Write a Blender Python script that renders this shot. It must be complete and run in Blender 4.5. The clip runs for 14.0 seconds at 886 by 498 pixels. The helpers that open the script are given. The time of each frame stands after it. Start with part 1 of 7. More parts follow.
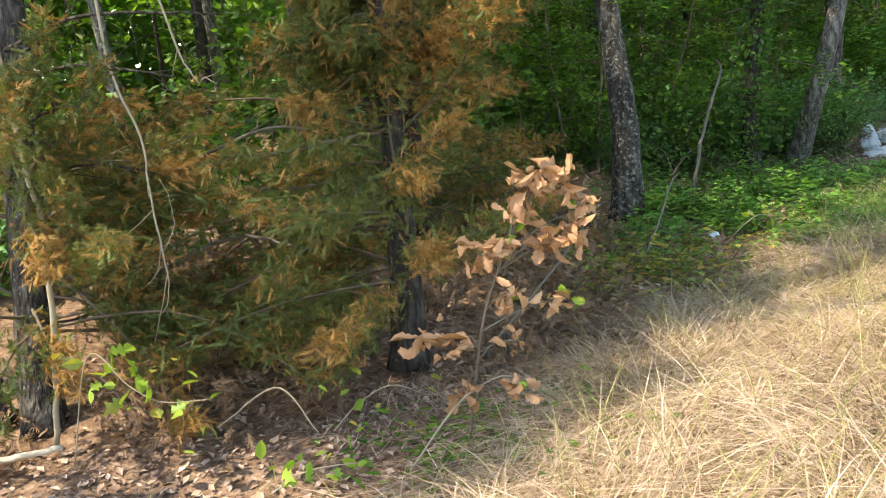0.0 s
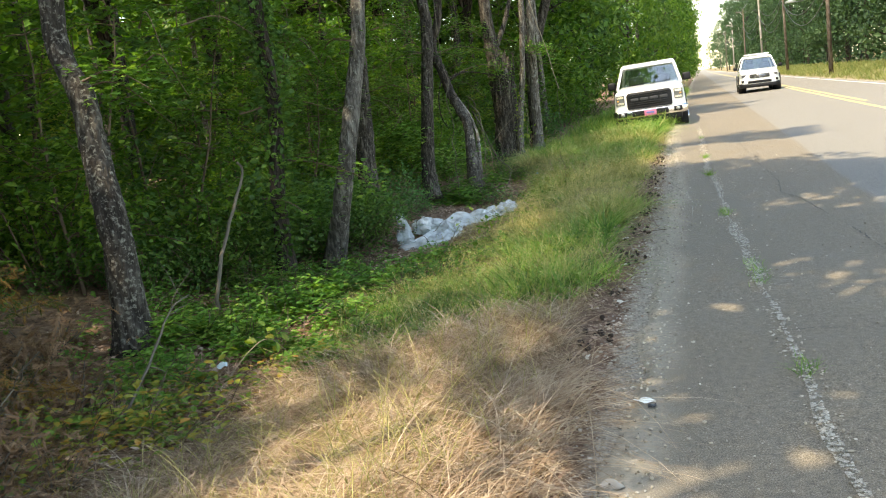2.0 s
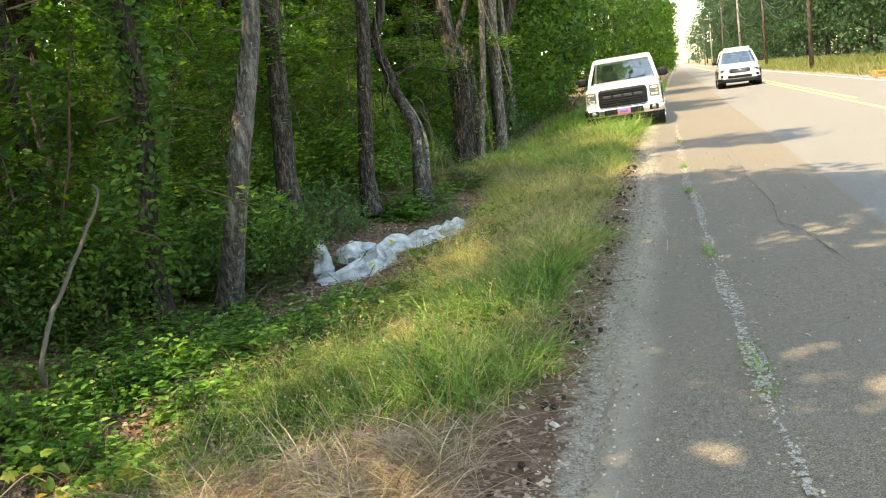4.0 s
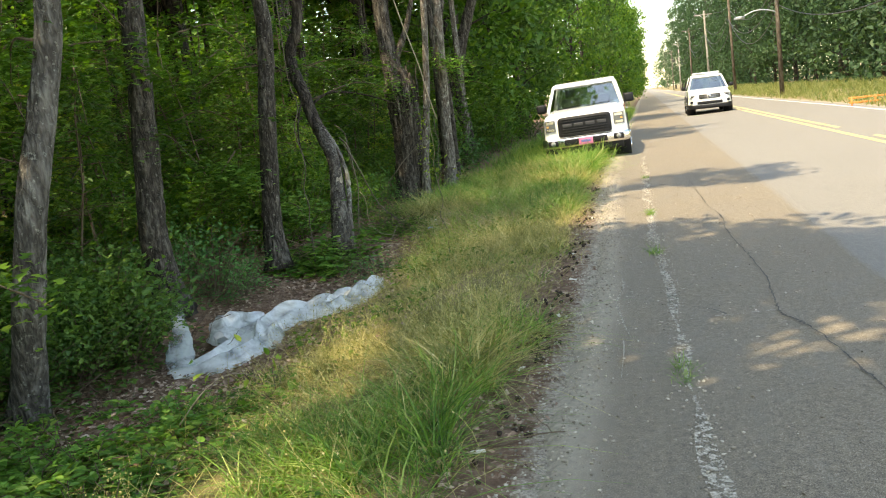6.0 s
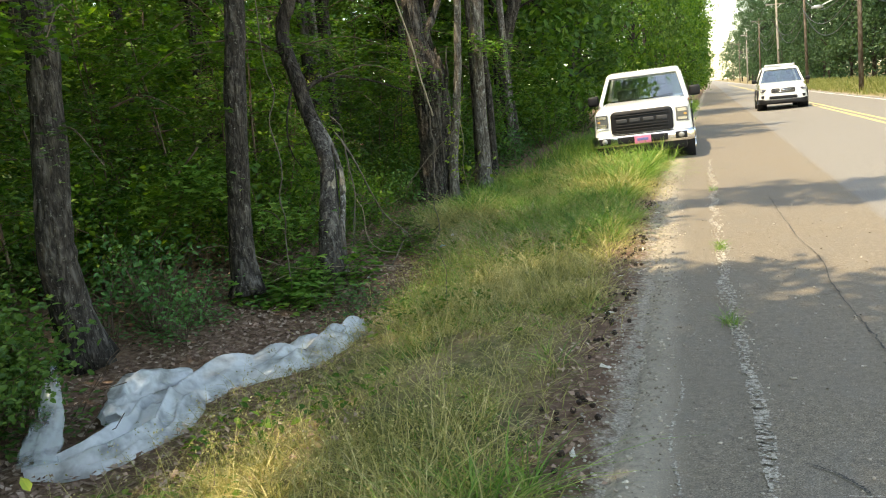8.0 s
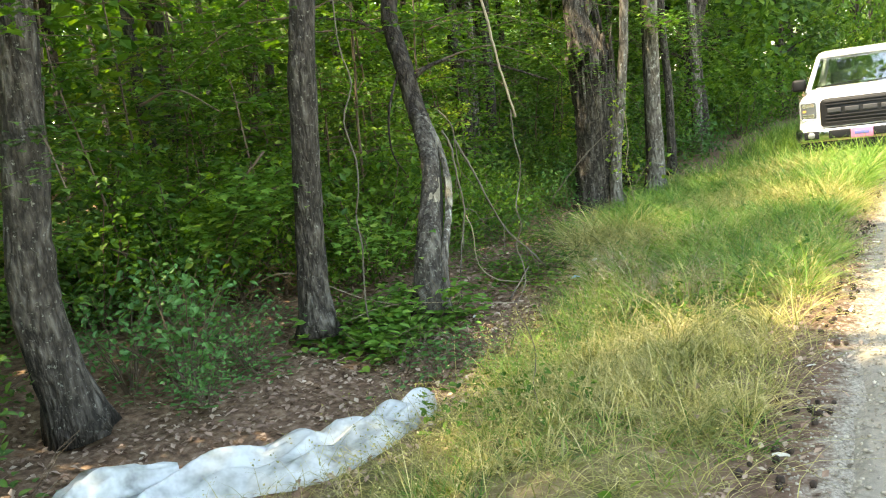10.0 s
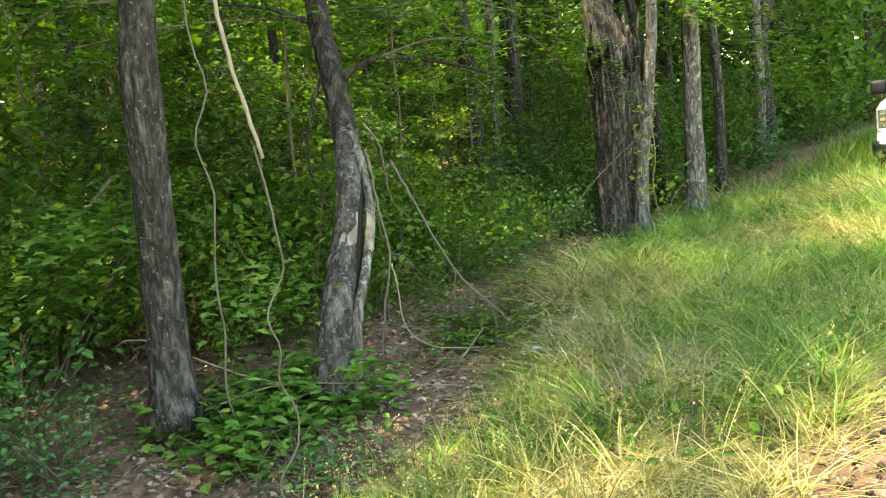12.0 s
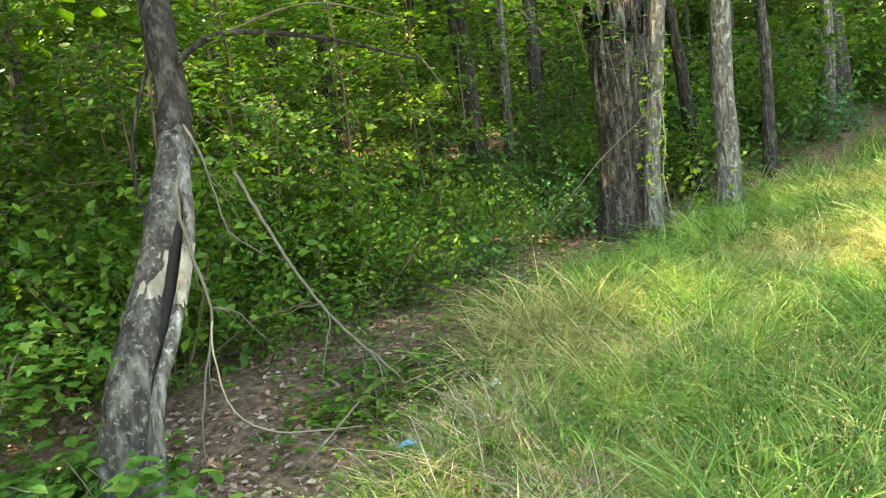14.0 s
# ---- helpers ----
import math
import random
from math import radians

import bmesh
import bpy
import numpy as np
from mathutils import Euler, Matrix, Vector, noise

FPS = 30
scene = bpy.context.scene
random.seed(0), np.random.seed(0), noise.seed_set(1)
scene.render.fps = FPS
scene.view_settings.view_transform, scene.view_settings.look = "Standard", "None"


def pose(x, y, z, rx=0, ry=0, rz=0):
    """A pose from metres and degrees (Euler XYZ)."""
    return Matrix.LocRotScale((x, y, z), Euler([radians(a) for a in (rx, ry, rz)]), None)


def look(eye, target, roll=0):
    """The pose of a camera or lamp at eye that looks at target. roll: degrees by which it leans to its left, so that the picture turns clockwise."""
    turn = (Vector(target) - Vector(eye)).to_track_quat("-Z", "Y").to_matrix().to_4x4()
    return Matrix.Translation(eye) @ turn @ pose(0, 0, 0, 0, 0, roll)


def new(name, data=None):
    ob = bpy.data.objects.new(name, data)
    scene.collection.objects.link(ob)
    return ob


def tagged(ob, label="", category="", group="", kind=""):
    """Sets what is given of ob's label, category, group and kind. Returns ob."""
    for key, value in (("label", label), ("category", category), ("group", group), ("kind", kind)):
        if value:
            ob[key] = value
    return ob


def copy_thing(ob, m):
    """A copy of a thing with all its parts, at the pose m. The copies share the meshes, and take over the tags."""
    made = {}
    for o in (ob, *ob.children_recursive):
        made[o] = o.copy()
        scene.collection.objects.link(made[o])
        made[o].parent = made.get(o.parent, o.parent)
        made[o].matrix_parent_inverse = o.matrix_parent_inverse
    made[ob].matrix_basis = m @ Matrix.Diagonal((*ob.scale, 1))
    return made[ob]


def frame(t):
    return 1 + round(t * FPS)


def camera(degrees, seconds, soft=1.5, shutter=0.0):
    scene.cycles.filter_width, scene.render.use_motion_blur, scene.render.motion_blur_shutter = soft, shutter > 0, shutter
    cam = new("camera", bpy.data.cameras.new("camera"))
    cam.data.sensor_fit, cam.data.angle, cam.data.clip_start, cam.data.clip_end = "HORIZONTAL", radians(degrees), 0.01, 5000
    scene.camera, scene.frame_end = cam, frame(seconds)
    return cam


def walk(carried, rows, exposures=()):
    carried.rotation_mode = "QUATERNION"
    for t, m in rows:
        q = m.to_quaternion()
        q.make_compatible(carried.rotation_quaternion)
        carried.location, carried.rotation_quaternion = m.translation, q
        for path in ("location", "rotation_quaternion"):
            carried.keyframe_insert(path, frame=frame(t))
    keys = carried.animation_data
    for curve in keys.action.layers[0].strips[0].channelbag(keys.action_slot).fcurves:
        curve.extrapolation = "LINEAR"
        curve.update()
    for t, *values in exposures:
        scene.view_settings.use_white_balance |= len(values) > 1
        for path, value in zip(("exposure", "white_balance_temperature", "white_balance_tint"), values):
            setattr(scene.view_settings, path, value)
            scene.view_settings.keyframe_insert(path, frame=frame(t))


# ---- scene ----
cam = camera(54.4, 14.0, soft=1.1)
METRES, EYE, TILT, LEAN, TURN = 15.6, 1.465, -12.7, 6.0, 42.5
ROWS = [
    (0.0, 0.0, 0.0, 0.0, -0.0, 0.0, 0.0),
    (0.5, 0.0137, 0.0086, 0.0035, -8.82, 2.53, 2.73),
    (1.0, 0.0306, 0.0191, 0.0088, -11.73, 3.28, 3.69),
    (1.5, 0.0497, 0.036, 0.0141, -18.98, 3.6, 5.17),
    (2.0, 0.0717, 0.0535, 0.0199, -25.24, 4.36, 6.95),
    (2.5, 0.0953, 0.0743, 0.0292, -24.64, 4.65, 7.38),
    (3.0, 0.1172, 0.0994, 0.0365, -24.94, 4.58, 7.46),
    (5.5, 0.2473, 0.2308, 0.0815, -28.67, 2.75, 7.35),
    (6.0, 0.2748, 0.2579, 0.0897, -28.39, 5.07, 7.49),
    (6.5, 0.3012, 0.288, 0.0987, -27.94, 5.18, 6.98),
    (7.0, 0.3269, 0.3148, 0.1081, -29.25, 4.84, 6.05),
    (7.5, 0.3547, 0.3441, 0.1186, -27.63, 4.57, 5.85),
    (8.0, 0.3773, 0.3737, 0.1278, -24.96, 4.58, 5.2),
    (10.5, 0.4995, 0.5133, 0.1728, -10.24, 4.29, 1.89),
    (11.0, 0.5254, 0.5417, 0.1806, -9.1, 4.33, 1.33),
    (11.5, 0.5499, 0.5702, 0.1905, -8.3, 4.95, 1.34),
    (12.0, 0.5737, 0.5953, 0.1987, -7.13, 4.46, 1.21),
    (12.5, 0.5984, 0.6207, 0.2087, -5.43, 3.62, 0.68),
    (13.0, 0.6208, 0.6476, 0.217, -4.37, 3.07, 0.95),
    (13.5, 0.646, 0.6733, 0.2245, -2.73, 2.84, 1.85),
    (14.0, 0.6691, 0.7014, 0.2333, -1.32, 2.34, 1.64),
]
walk(cam, [(t, pose(0, 0, EYE, TILT, LEAN, TURN) @ pose(METRES * x, METRES * y, METRES * z, 90 + pitch, roll, yaw)) for t, x, y, z, yaw, pitch, roll in ROWS], [(t, e, k, 6 if t < 9 else 3 if t < 11 else 0) for t, e, k in ((0.0, 2.55, 7900), (0.5, 2.5, 7800), (1.0, 1.95, 8200), (1.5, 2.1, 8400), (2.0, 2.28, 8600), (2.5, 2.3, 8800), (3.0, 2.45, 9000), (5.5, 2.4, 9200), (6.5, 2.18, 9200), (8.0, 2.13, 9100), (10.3, 3.2, 9600), (11.5, 3.12, 9700), (13.0, 3.35, 9800), (14.0, 3.5, 9800))])

# ---- world, sun ----
SUN_TO = Vector((-0.40, -0.52, 1.18)).normalized()
world = bpy.data.worlds.new("world")
scene.world = world
world.use_nodes = True
wn = world.node_tree
sky = wn.nodes.new("ShaderNodeTexSky")
sky.sky_type, sky.sun_disc = "NISHITA", False
sky.sun_elevation = math.asin(SUN_TO.z)
sky.sun_rotation = math.atan2(SUN_TO.x, SUN_TO.y)
sky.dust_density, sky.air_density, sky.ozone_density = 0.7, 1.0, 1.0
wn.nodes["Background"].inputs["Strength"].default_value = 0.15
wn.links.new(sky.outputs[0], wn.nodes["Background"].inputs["Color"])
sun = new("sun", bpy.data.lights.new("sun", "SUN"))
sun.data.energy, sun.data.angle, sun.data.color = 1.85, radians(0.6), (1.0, 0.945, 0.84)
sun.matrix_world = look(SUN_TO * 60, (0, 0, 0))

# ---- small tools ----
rng = np.random.default_rng(7)


def raw_mesh(name, v, f, smooth=True):
    me = bpy.data.meshes.new(name)
    v, f = np.asarray(v, np.float32), np.asarray(f, np.int32)
    me.vertices.add(len(v))
    me.vertices.foreach_set("co", v.ravel())
    me.loops.add(f.size)
    me.loops.foreach_set("vertex_index", f.ravel())
    me.polygons.add(len(f))
    me.polygons.foreach_set("loop_start", np.arange(0, f.size, f.shape[1], dtype=np.int32))
    me.update(calc_edges=True)
    me.polygons.foreach_set("use_smooth", np.full(len(f), smooth))
    me.validate()
    return me


def join(shapes):
    vs, fs, n = [], [], 0
    for v, f in shapes:
        vs.append(v)
        fs.append(np.asarray(f) + n)
        n += len(v)
    return np.concatenate(vs), np.concatenate(fs)


def part(name, shape, material, parent=None, label="", smooth=True):
    """One mesh object under a thing: shape is a bmesh, a mesh or arrays of points and triangles."""
    if isinstance(shape, bmesh.types.BMesh):
        me = bpy.data.meshes.new(name)
        shape.to_mesh(me)
        shape.free()
        if smooth:
            me.polygons.foreach_set("use_smooth", np.full(len(me.polygons), True))
    elif isinstance(shape, bpy.types.Mesh):
        me = shape
    else:
        me = raw_mesh(name, shape[0], shape[1], smooth)
    if not me.materials:
        me.materials.append(material)
    ob = new(name, me)
    if parent:
        ob.parent = parent
    return tagged(ob, label) if label else ob


def thing(name, place, label, category, group="", kind="", turn=0.0):
    ob = new(name)
    ob.empty_display_size = 0.1
    ob.matrix_basis = pose(*place, 0, 0, turn)
    return tagged(ob, label, category, group, kind)


def unit(n, r=rng):
    v = r.normal(size=(n, 3))
    return v / np.linalg.norm(v, axis=1)[:, None]


DIAMOND = (np.array([(0, 0, 0), (.45, .3, .07), (1, 0, -.04), (.45, -.3, .07)]), [(0, 1, 2), (0, 2, 3)])
OVAL = (np.array([(0, 0, 0), (.28, .27, .07), (.66, .24, .06), (1, 0, -.06), (.66, -.24, .06), (.28, -.27, .07)]),
        [(0, 1, 2), (0, 2, 3), (0, 3, 4), (0, 4, 5)])
LOBED = (np.array([(0, 0, 0), (.2, .34, .04), (.34, .13, .02), (.55, .42, .09), (.66, .14, .03), (1, 0, -.1),
                   (.66, -.14, .03), (.55, -.42, .09), (.34, -.13, .02), (.2, -.34, .04)]),
         [(0, 1, 2), (0, 2, 8), (0, 8, 9), (2, 3, 4), (2, 4, 6), (2, 6, 8), (6, 7, 8), (4, 5, 6)])


def spray_template():
    """A feathery twig: nine thin blades off one rib."""
    v, f = [], []
    for a, ln, o in ((0, .7, .35), (.45, .5, .1), (-.5, .5, .2), (.5, .45, .38), (-.45, .42, .48), (.6, .35, .6), (-.6, .32, .7), (.9, .4, .02), (-.95, .4, .08)):
        c, s = math.cos(a), math.sin(a)
        b = len(v)
        for x, y, z in ((0, .085, 0), (1, 0, -.15), (0, -.085, .06)):
            v.append((o + ln * (x * c - y * s), ln * (x * s + y * c), z * ln - .1 * o + .12 * a))
        f += [(b, b + 1, b + 2)]
    return np.array(v), f


def oak_template():
    """A long leaf with shallow rounded lobes, cupped along its rib."""
    half = [(.12, .05), (.24, .15), (.32, .12), (.45, .22), (.54, .16), (.66, .23), (.76, .15), (.88, .12)]
    v = [(0, 0, 0)] + [(x, y, .5 * y + .04 * math.sin(9 * x)) for x, y in half] + [(1, 0, -.12)] + [(x, -y, .5 * y + .05 * math.cos(8 * x)) for x, y in half[::-1]]
    v += [(x, 0, -.03 - .1 * x * x) for x in (.24, .45, .66, .86)]
    rim, rib = list(range(18)), [18, 19, 20, 21]
    near = {i: rib[min(3, max(0, round((v[i][0] - .24) / .21)))] for i in rim}
    f = []
    for i in rim:
        k = (i + 1) % 18
        f.append((i, k, near[i]))
        if near[i] != near[k]:
            f.append((k, near[k], near[i]))
    return np.array(v), f


OAK = oak_template()
SPRAY = spray_template()


def leaves(p, size, tmpl=DIAMOND, up=0.6, out=None, r=rng):
    """Leaves at the points p: each a small folded blade turned its own way."""
    t, f = tmpl
    n = len(p)
    nor = unit(n, r) * (1 - up) + np.array((0, 0, up))
    nor /= np.linalg.norm(nor, axis=1)[:, None]
    a = unit(n, r) if out is None else unit(n, r) * 0.6 + out
    a -= (a * nor).sum(1)[:, None] * nor
    a /= np.linalg.norm(a, axis=1)[:, None] + 1e-9
    b = np.cross(nor, a)
    s = (np.asarray(size) * r.uniform(.55, 1.25, n))[:, None, None]
    v = p[:, None, :] + s * (t[None, :, 0:1] * a[:, None] + t[None, :, 1:2] * b[:, None] + t[None, :, 2:3] * nor[:, None])
    ff = np.asarray(f)[None] + (np.arange(n) * len(t))[:, None, None]
    return v.reshape(-1, 3), ff.reshape(-1, 3)


def tube(path, radii, seg=8, rough=0.0, caps=True, r=rng):
    path = np.asarray(path, float)
    n = len(path)
    radii = np.broadcast_to(radii, n)
    tan = np.gradient(path, axis=0)
    tan /= np.linalg.norm(tan, axis=1)[:, None] + 1e-9
    ref = np.array((1.0, 0, 0)) if abs(tan[0, 0]) < .8 else np.array((0, 1.0, 0))
    v = np.empty((n, seg, 3))
    ang = np.linspace(0, 2 * math.pi, seg, endpoint=False)
    for i in range(n):
        a = ref - (ref @ tan[i]) * tan[i]
        a /= np.linalg.norm(a)
        b = np.cross(tan[i], a)
        ref = a
        rad = radii[i] * (1 + rough * r.normal(size=seg))
        v[i] = path[i] + rad[:, None] * (np.cos(ang)[:, None] * a + np.sin(ang)[:, None] * b)
    i, j = np.meshgrid(np.arange(n - 1), np.arange(seg), indexing="ij")
    q = np.stack([i * seg + j, i * seg + (j + 1) % seg, (i + 1) * seg + (j + 1) % seg, (i + 1) * seg + j], -1).reshape(-1, 4)
    f = [q[:, [0, 1, 2]], q[:, [0, 2, 3]]]
    v = v.reshape(-1, 3)
    if caps:
        v = np.vstack([v, path[0], path[-1]])
        k = np.arange(seg)
        f.append(np.stack([(k + 1) % seg, k, np.full(seg, n * seg)], 1))
        f.append(np.stack([(n - 1) * seg + k, (n - 1) * seg + (k + 1) % seg, np.full(seg, n * seg + 1)], 1))
    return v, np.concatenate(f)


def wander(start, way, length, n=8, bend=0.25, droop=0.0, r=rng):
    p, d = [np.array(start, float)], np.array(way, float)
    for _ in range(n - 1):
        d = d / np.linalg.norm(d) + bend * r.normal(size=3) * 0.6 + np.array((0, 0, -droop))
        d /= np.linalg.norm(d)
        p.append(p[-1] + d * length / (n - 1))
    return np.array(p)


def spline(pts, n=24):
    """A smooth way through a few points."""
    pts = np.asarray(pts, float)
    k = len(pts)
    ext = np.vstack([2 * pts[0] - pts[1], pts, 2 * pts[-1] - pts[-2]])
    out = []
    for u in np.linspace(0, k - 1 - 1e-6, n):
        i, t = int(u), u - int(u)
        a, b, c, d = ext[i:i + 4]
        out.append(.5 * (2 * b + (c - a) * t + (2 * a - 5 * b + 4 * c - d) * t * t + (3 * b - a - 3 * c + d) * t ** 3))
    return np.array(out)


def box(x0, x1, y0, y1, z0, z1, bevel=0.0, seg=2):
    bm = bmesh.new()
    bmesh.ops.create_cube(bm, size=1, matrix=Matrix.Translation(((x0 + x1) / 2, (y0 + y1) / 2, (z0 + z1) / 2)) @ Matrix.Diagonal((x1 - x0, y1 - y0, z1 - z0, 1)))
    if bevel:
        bmesh.ops.bevel(bm, geom=bm.edges[:], offset=bevel, segments=seg, affect="EDGES", profile=.6)
    return bm


def cyl(p0, p1, r0, r1=None, seg=20, bevel=0.0):
    p0, p1 = Vector(p0), Vector(p1)
    bm = bmesh.new()
    m = Matrix.Translation((p0 + p1) / 2) @ (p1 - p0).to_track_quat("Z", "Y").to_matrix().to_4x4()
    bmesh.ops.create_cone(bm, cap_ends=True, segments=seg, radius1=r0, radius2=r0 if r1 is None else r1, depth=(p1 - p0).length, matrix=m)
    if bevel:
        bmesh.ops.bevel(bm, geom=[e for e in bm.edges if any(len(f.verts) > 4 for f in e.link_faces)], offset=bevel, segments=2, affect="EDGES")
    return bm


def vnoise(x, y, s, seed=0):
    """Smooth noise of two coordinates, about -1 to 1."""
    k = np.random.default_rng(seed).uniform(0, 6.28, (6, 3))
    t = 0
    for a, ph, q in k:
        t = t + np.sin((np.cos(a) * x + np.sin(a) * y) / s * (0.7 + q / 6) + ph)
    return t / 3.2


# ---- materials ----
def nodes(name):
    m = bpy.data.materials.new(name)
    m.use_nodes = True
    nt = m.node_tree
    return m, nt, nt.nodes["Principled BSDF"]


def ramp(nt, fac, cols):
    r = nt.nodes.new("ShaderNodeValToRGB")
    e = r.color_ramp.elements
    while len(e) < len(cols):
        e.new(0.5)
    for i, c in enumerate(cols):
        e[i].position = c[3] if len(c) > 3 else i / max(1, len(cols) - 1)
        e[i].color = (*c[:3], 1)
    nt.links.new(fac, r.inputs[0])
    return r.outputs[0]


def tex(nt, scale, detail=5, rough=.6, stretch=(1, 1, 1), space="Object"):
    co = nt.nodes.new("ShaderNodeTexCoord") if space == "Object" else nt.nodes.new("ShaderNodeNewGeometry")
    mp = nt.nodes.new("ShaderNodeMapping")
    mp.inputs["Scale"].default_value = stretch
    nt.links.new(co.outputs["Object" if space == "Object" else "Position"], mp.inputs[0])
    n = nt.nodes.new("ShaderNodeTexNoise")
    n.inputs["Scale"].default_value, n.inputs["Detail"].default_value, n.inputs["Roughness"].default_value = scale, detail, rough
    nt.links.new(mp.outputs[0], n.inputs["Vector"])
    return n.outputs["Fac"]


def mixc(nt, fac, a, b, mode="MIX"):
    m = nt.nodes.new("ShaderNodeMix")
    m.data_type, m.blend_type = "RGBA", mode
    for sock, val in ((m.inputs["Factor"], fac), (m.inputs["A"], a), (m.inputs["B"], b)):
        if isinstance(val, (int, float)):
            sock.default_value = val
        elif isinstance(val, tuple):
            sock.default_value = (*val[:3], 1)
        else:
            nt.links.new(val, sock)
    return m.outputs["Result"]


def mth(nt, op, a, b=None, clamp=False):
    m = nt.nodes.new("ShaderNodeMath")
    m.operation, m.use_clamp = op, clamp
    for i, v in enumerate((a, b)):
        if v is None:
            continue
        if isinstance(v, (int, float)):
            m.inputs[i].default_value = v
        else:
            nt.links.new(v, m.inputs[i])
    return m.outputs[0]


def bump(nt, bsdf, height, strength=.4, dist=.02):
    b = nt.nodes.new("ShaderNodeBump")
    b.inputs["Strength"].default_value, b.inputs["Distance"].default_value = strength, dist
    nt.links.new(height, b.inputs["Height"])
    nt.links.new(b.outputs[0], bsdf.inputs["Normal"])


def leaf_mat(name, cols, sheer=.4, rough=.5, patch=.9, tuftiness=.7):
    """Thin leaves: each island its own shade from the ramp, and light that shines through."""
    m, nt, b = nodes(name)
    g = nt.nodes.new("ShaderNodeNewGeometry")
    big = tex(nt, patch, 3, space="World")
    mid = mth(nt, "MULTIPLY", mth(nt, "SUBTRACT", tex(nt, patch * 6, 2, space="World"), .5), tuftiness)
    f = mth(nt, "ADD", mth(nt, "ADD", mth(nt, "MULTIPLY", g.outputs["Random Per Island"], .7), mth(nt, "MULTIPLY", mth(nt, "SUBTRACT", big, .35), 1.0)), mid, True)
    c = ramp(nt, f, cols)
    nt.links.new(c, b.inputs["Base Color"])
    b.inputs["Roughness"].default_value = rough
    b.inputs["Specular IOR Level"].default_value = .35
    t = nt.nodes.new("ShaderNodeBsdfTranslucent")
    tc = mixc(nt, 1.0, c, (1.0, 1.05, .55), "MULTIPLY")
    nt.links.new(tc, t.inputs[0])
    mx = nt.nodes.new("ShaderNodeMixShader")
    mx.inputs[0].default_value = sheer
    nt.links.new(b.outputs[0], mx.inputs[1])
    nt.links.new(t.outputs[0], mx.inputs[2])
    nt.links.new(mx.outputs[0], nt.nodes["Material Output"].inputs[0])
    return m


def bark_mat(name, dark, mid, light, lichen=(.31, .315, .26), spots=.62, ridge=26, flake=13):
    m, nt, b = nodes(name)
    r0 = tex(nt, ridge, 4, .6, (1, 1, .42))
    r3 = tex(nt, ridge * .4, 3, .6, (1, 1, .28))
    fold = mth(nt, "MULTIPLY", mth(nt, "ABSOLUTE", mth(nt, "SUBTRACT", r3, .5)), 5, True)
    r1 = mth(nt, "ADD", mth(nt, "MULTIPLY", r0, .6), mth(nt, "MULTIPLY", fold, .4))
    r2 = tex(nt, 3.2, 3)
    c = ramp(nt, r1, [(*dark, .3), (*mid, .48), (*light, .7)])
    c = mixc(nt, mth(nt, "MULTIPLY", r2, .35), c, mid)
    l = tex(nt, flake, 4, .7)
    lm = mth(nt, "MULTIPLY", mth(nt, "SUBTRACT", l, spots), 9, True)
    c = mixc(nt, mth(nt, "MULTIPLY", lm, .75), c, lichen)
    nt.links.new(c, b.inputs["Base Color"])
    b.inputs["Roughness"].default_value = .9
    b.inputs["Specular IOR Level"].default_value = .2
    bump(nt, b, r1, 1.0, .06)
    return m


def plain_mat(name, col, rough=.5, metal=0.0, var=.12, scale=8, spec=.5, grain=0.0):
    m, nt, b = nodes(name)
    n = tex(nt, scale, 5)
    c = mixc(nt, n, tuple(x * (1 - var) for x in col), tuple(min(1, x * (1 + var)) for x in col))
    nt.links.new(c, b.inputs["Base Color"])
    b.inputs["Roughness"].default_value, b.inputs["Metallic"].default_value = rough, metal
    b.inputs["Specular IOR Level"].default_value = spec
    if grain:
        bump(nt, b, tex(nt, scale * 14, 4), grain, .004)
    return m


M_LEAF = leaf_mat("leaf_green", [(.028, .08, .012), (.056, .145, .017), (.108, .215, .026), (.20, .31, .038)], .5)
M_LEAF_DEEP = leaf_mat("leaf_deep", [(.035, .085, .024), (.058, .135, .03), (.095, .19, .038), (.15, .25, .048)], .45)
M_LEAF_BLUE = leaf_mat("leaf_bluish", [(.045, .14, .04), (.08, .21, .058), (.13, .28, .08)], .34)
M_CREEPER = leaf_mat("leaf_creeper", [(.05, .14, .02), (.085, .21, .03), (.15, .30, .05), (.30, .40, .08)], .4, patch=2)
M_LEAF_YEL = leaf_mat("leaf_lime", [(.09, .20, .02), (.16, .28, .03), (.28, .36, .05), (.42, .40, .07)], .4, patch=2)
M_PINE = leaf_mat("leaf_pine", [(.020, .048, .022), (.034, .076, .034), (.054, .11, .047), (.085, .15, .06)], .35, .6, .25)
M_IVY = leaf_mat("leaf_ivy", [(.015, .05, .014), (.03, .085, .02), (.05, .12, .025)], .25, .35)
M_TURN = leaf_mat("leaf_turning", [(.07, .16, .028), (.13, .22, .035), (.33, .29, .05), (.48, .20, .045)], .35, patch=3)
M_OAKDRY = leaf_mat("leaf_dry_oak", [(.19, .08, .038), (.34, .165, .08), (.45, .25, .135), (.54, .36, .22)], .25, .7, 4)
M_CEDAR = leaf_mat("cedar_spray", [(.038, .06, .016), (.07, .095, .022), (.12, .132, .028), (.185, .152, .032)], .2, .7, 1.5)
M_CEDAR_BROWN = leaf_mat("cedar_brown", [(.15, .10, .03), (.25, .135, .036), (.33, .165, .042), (.39, .22, .068)], .2, .7, 2)
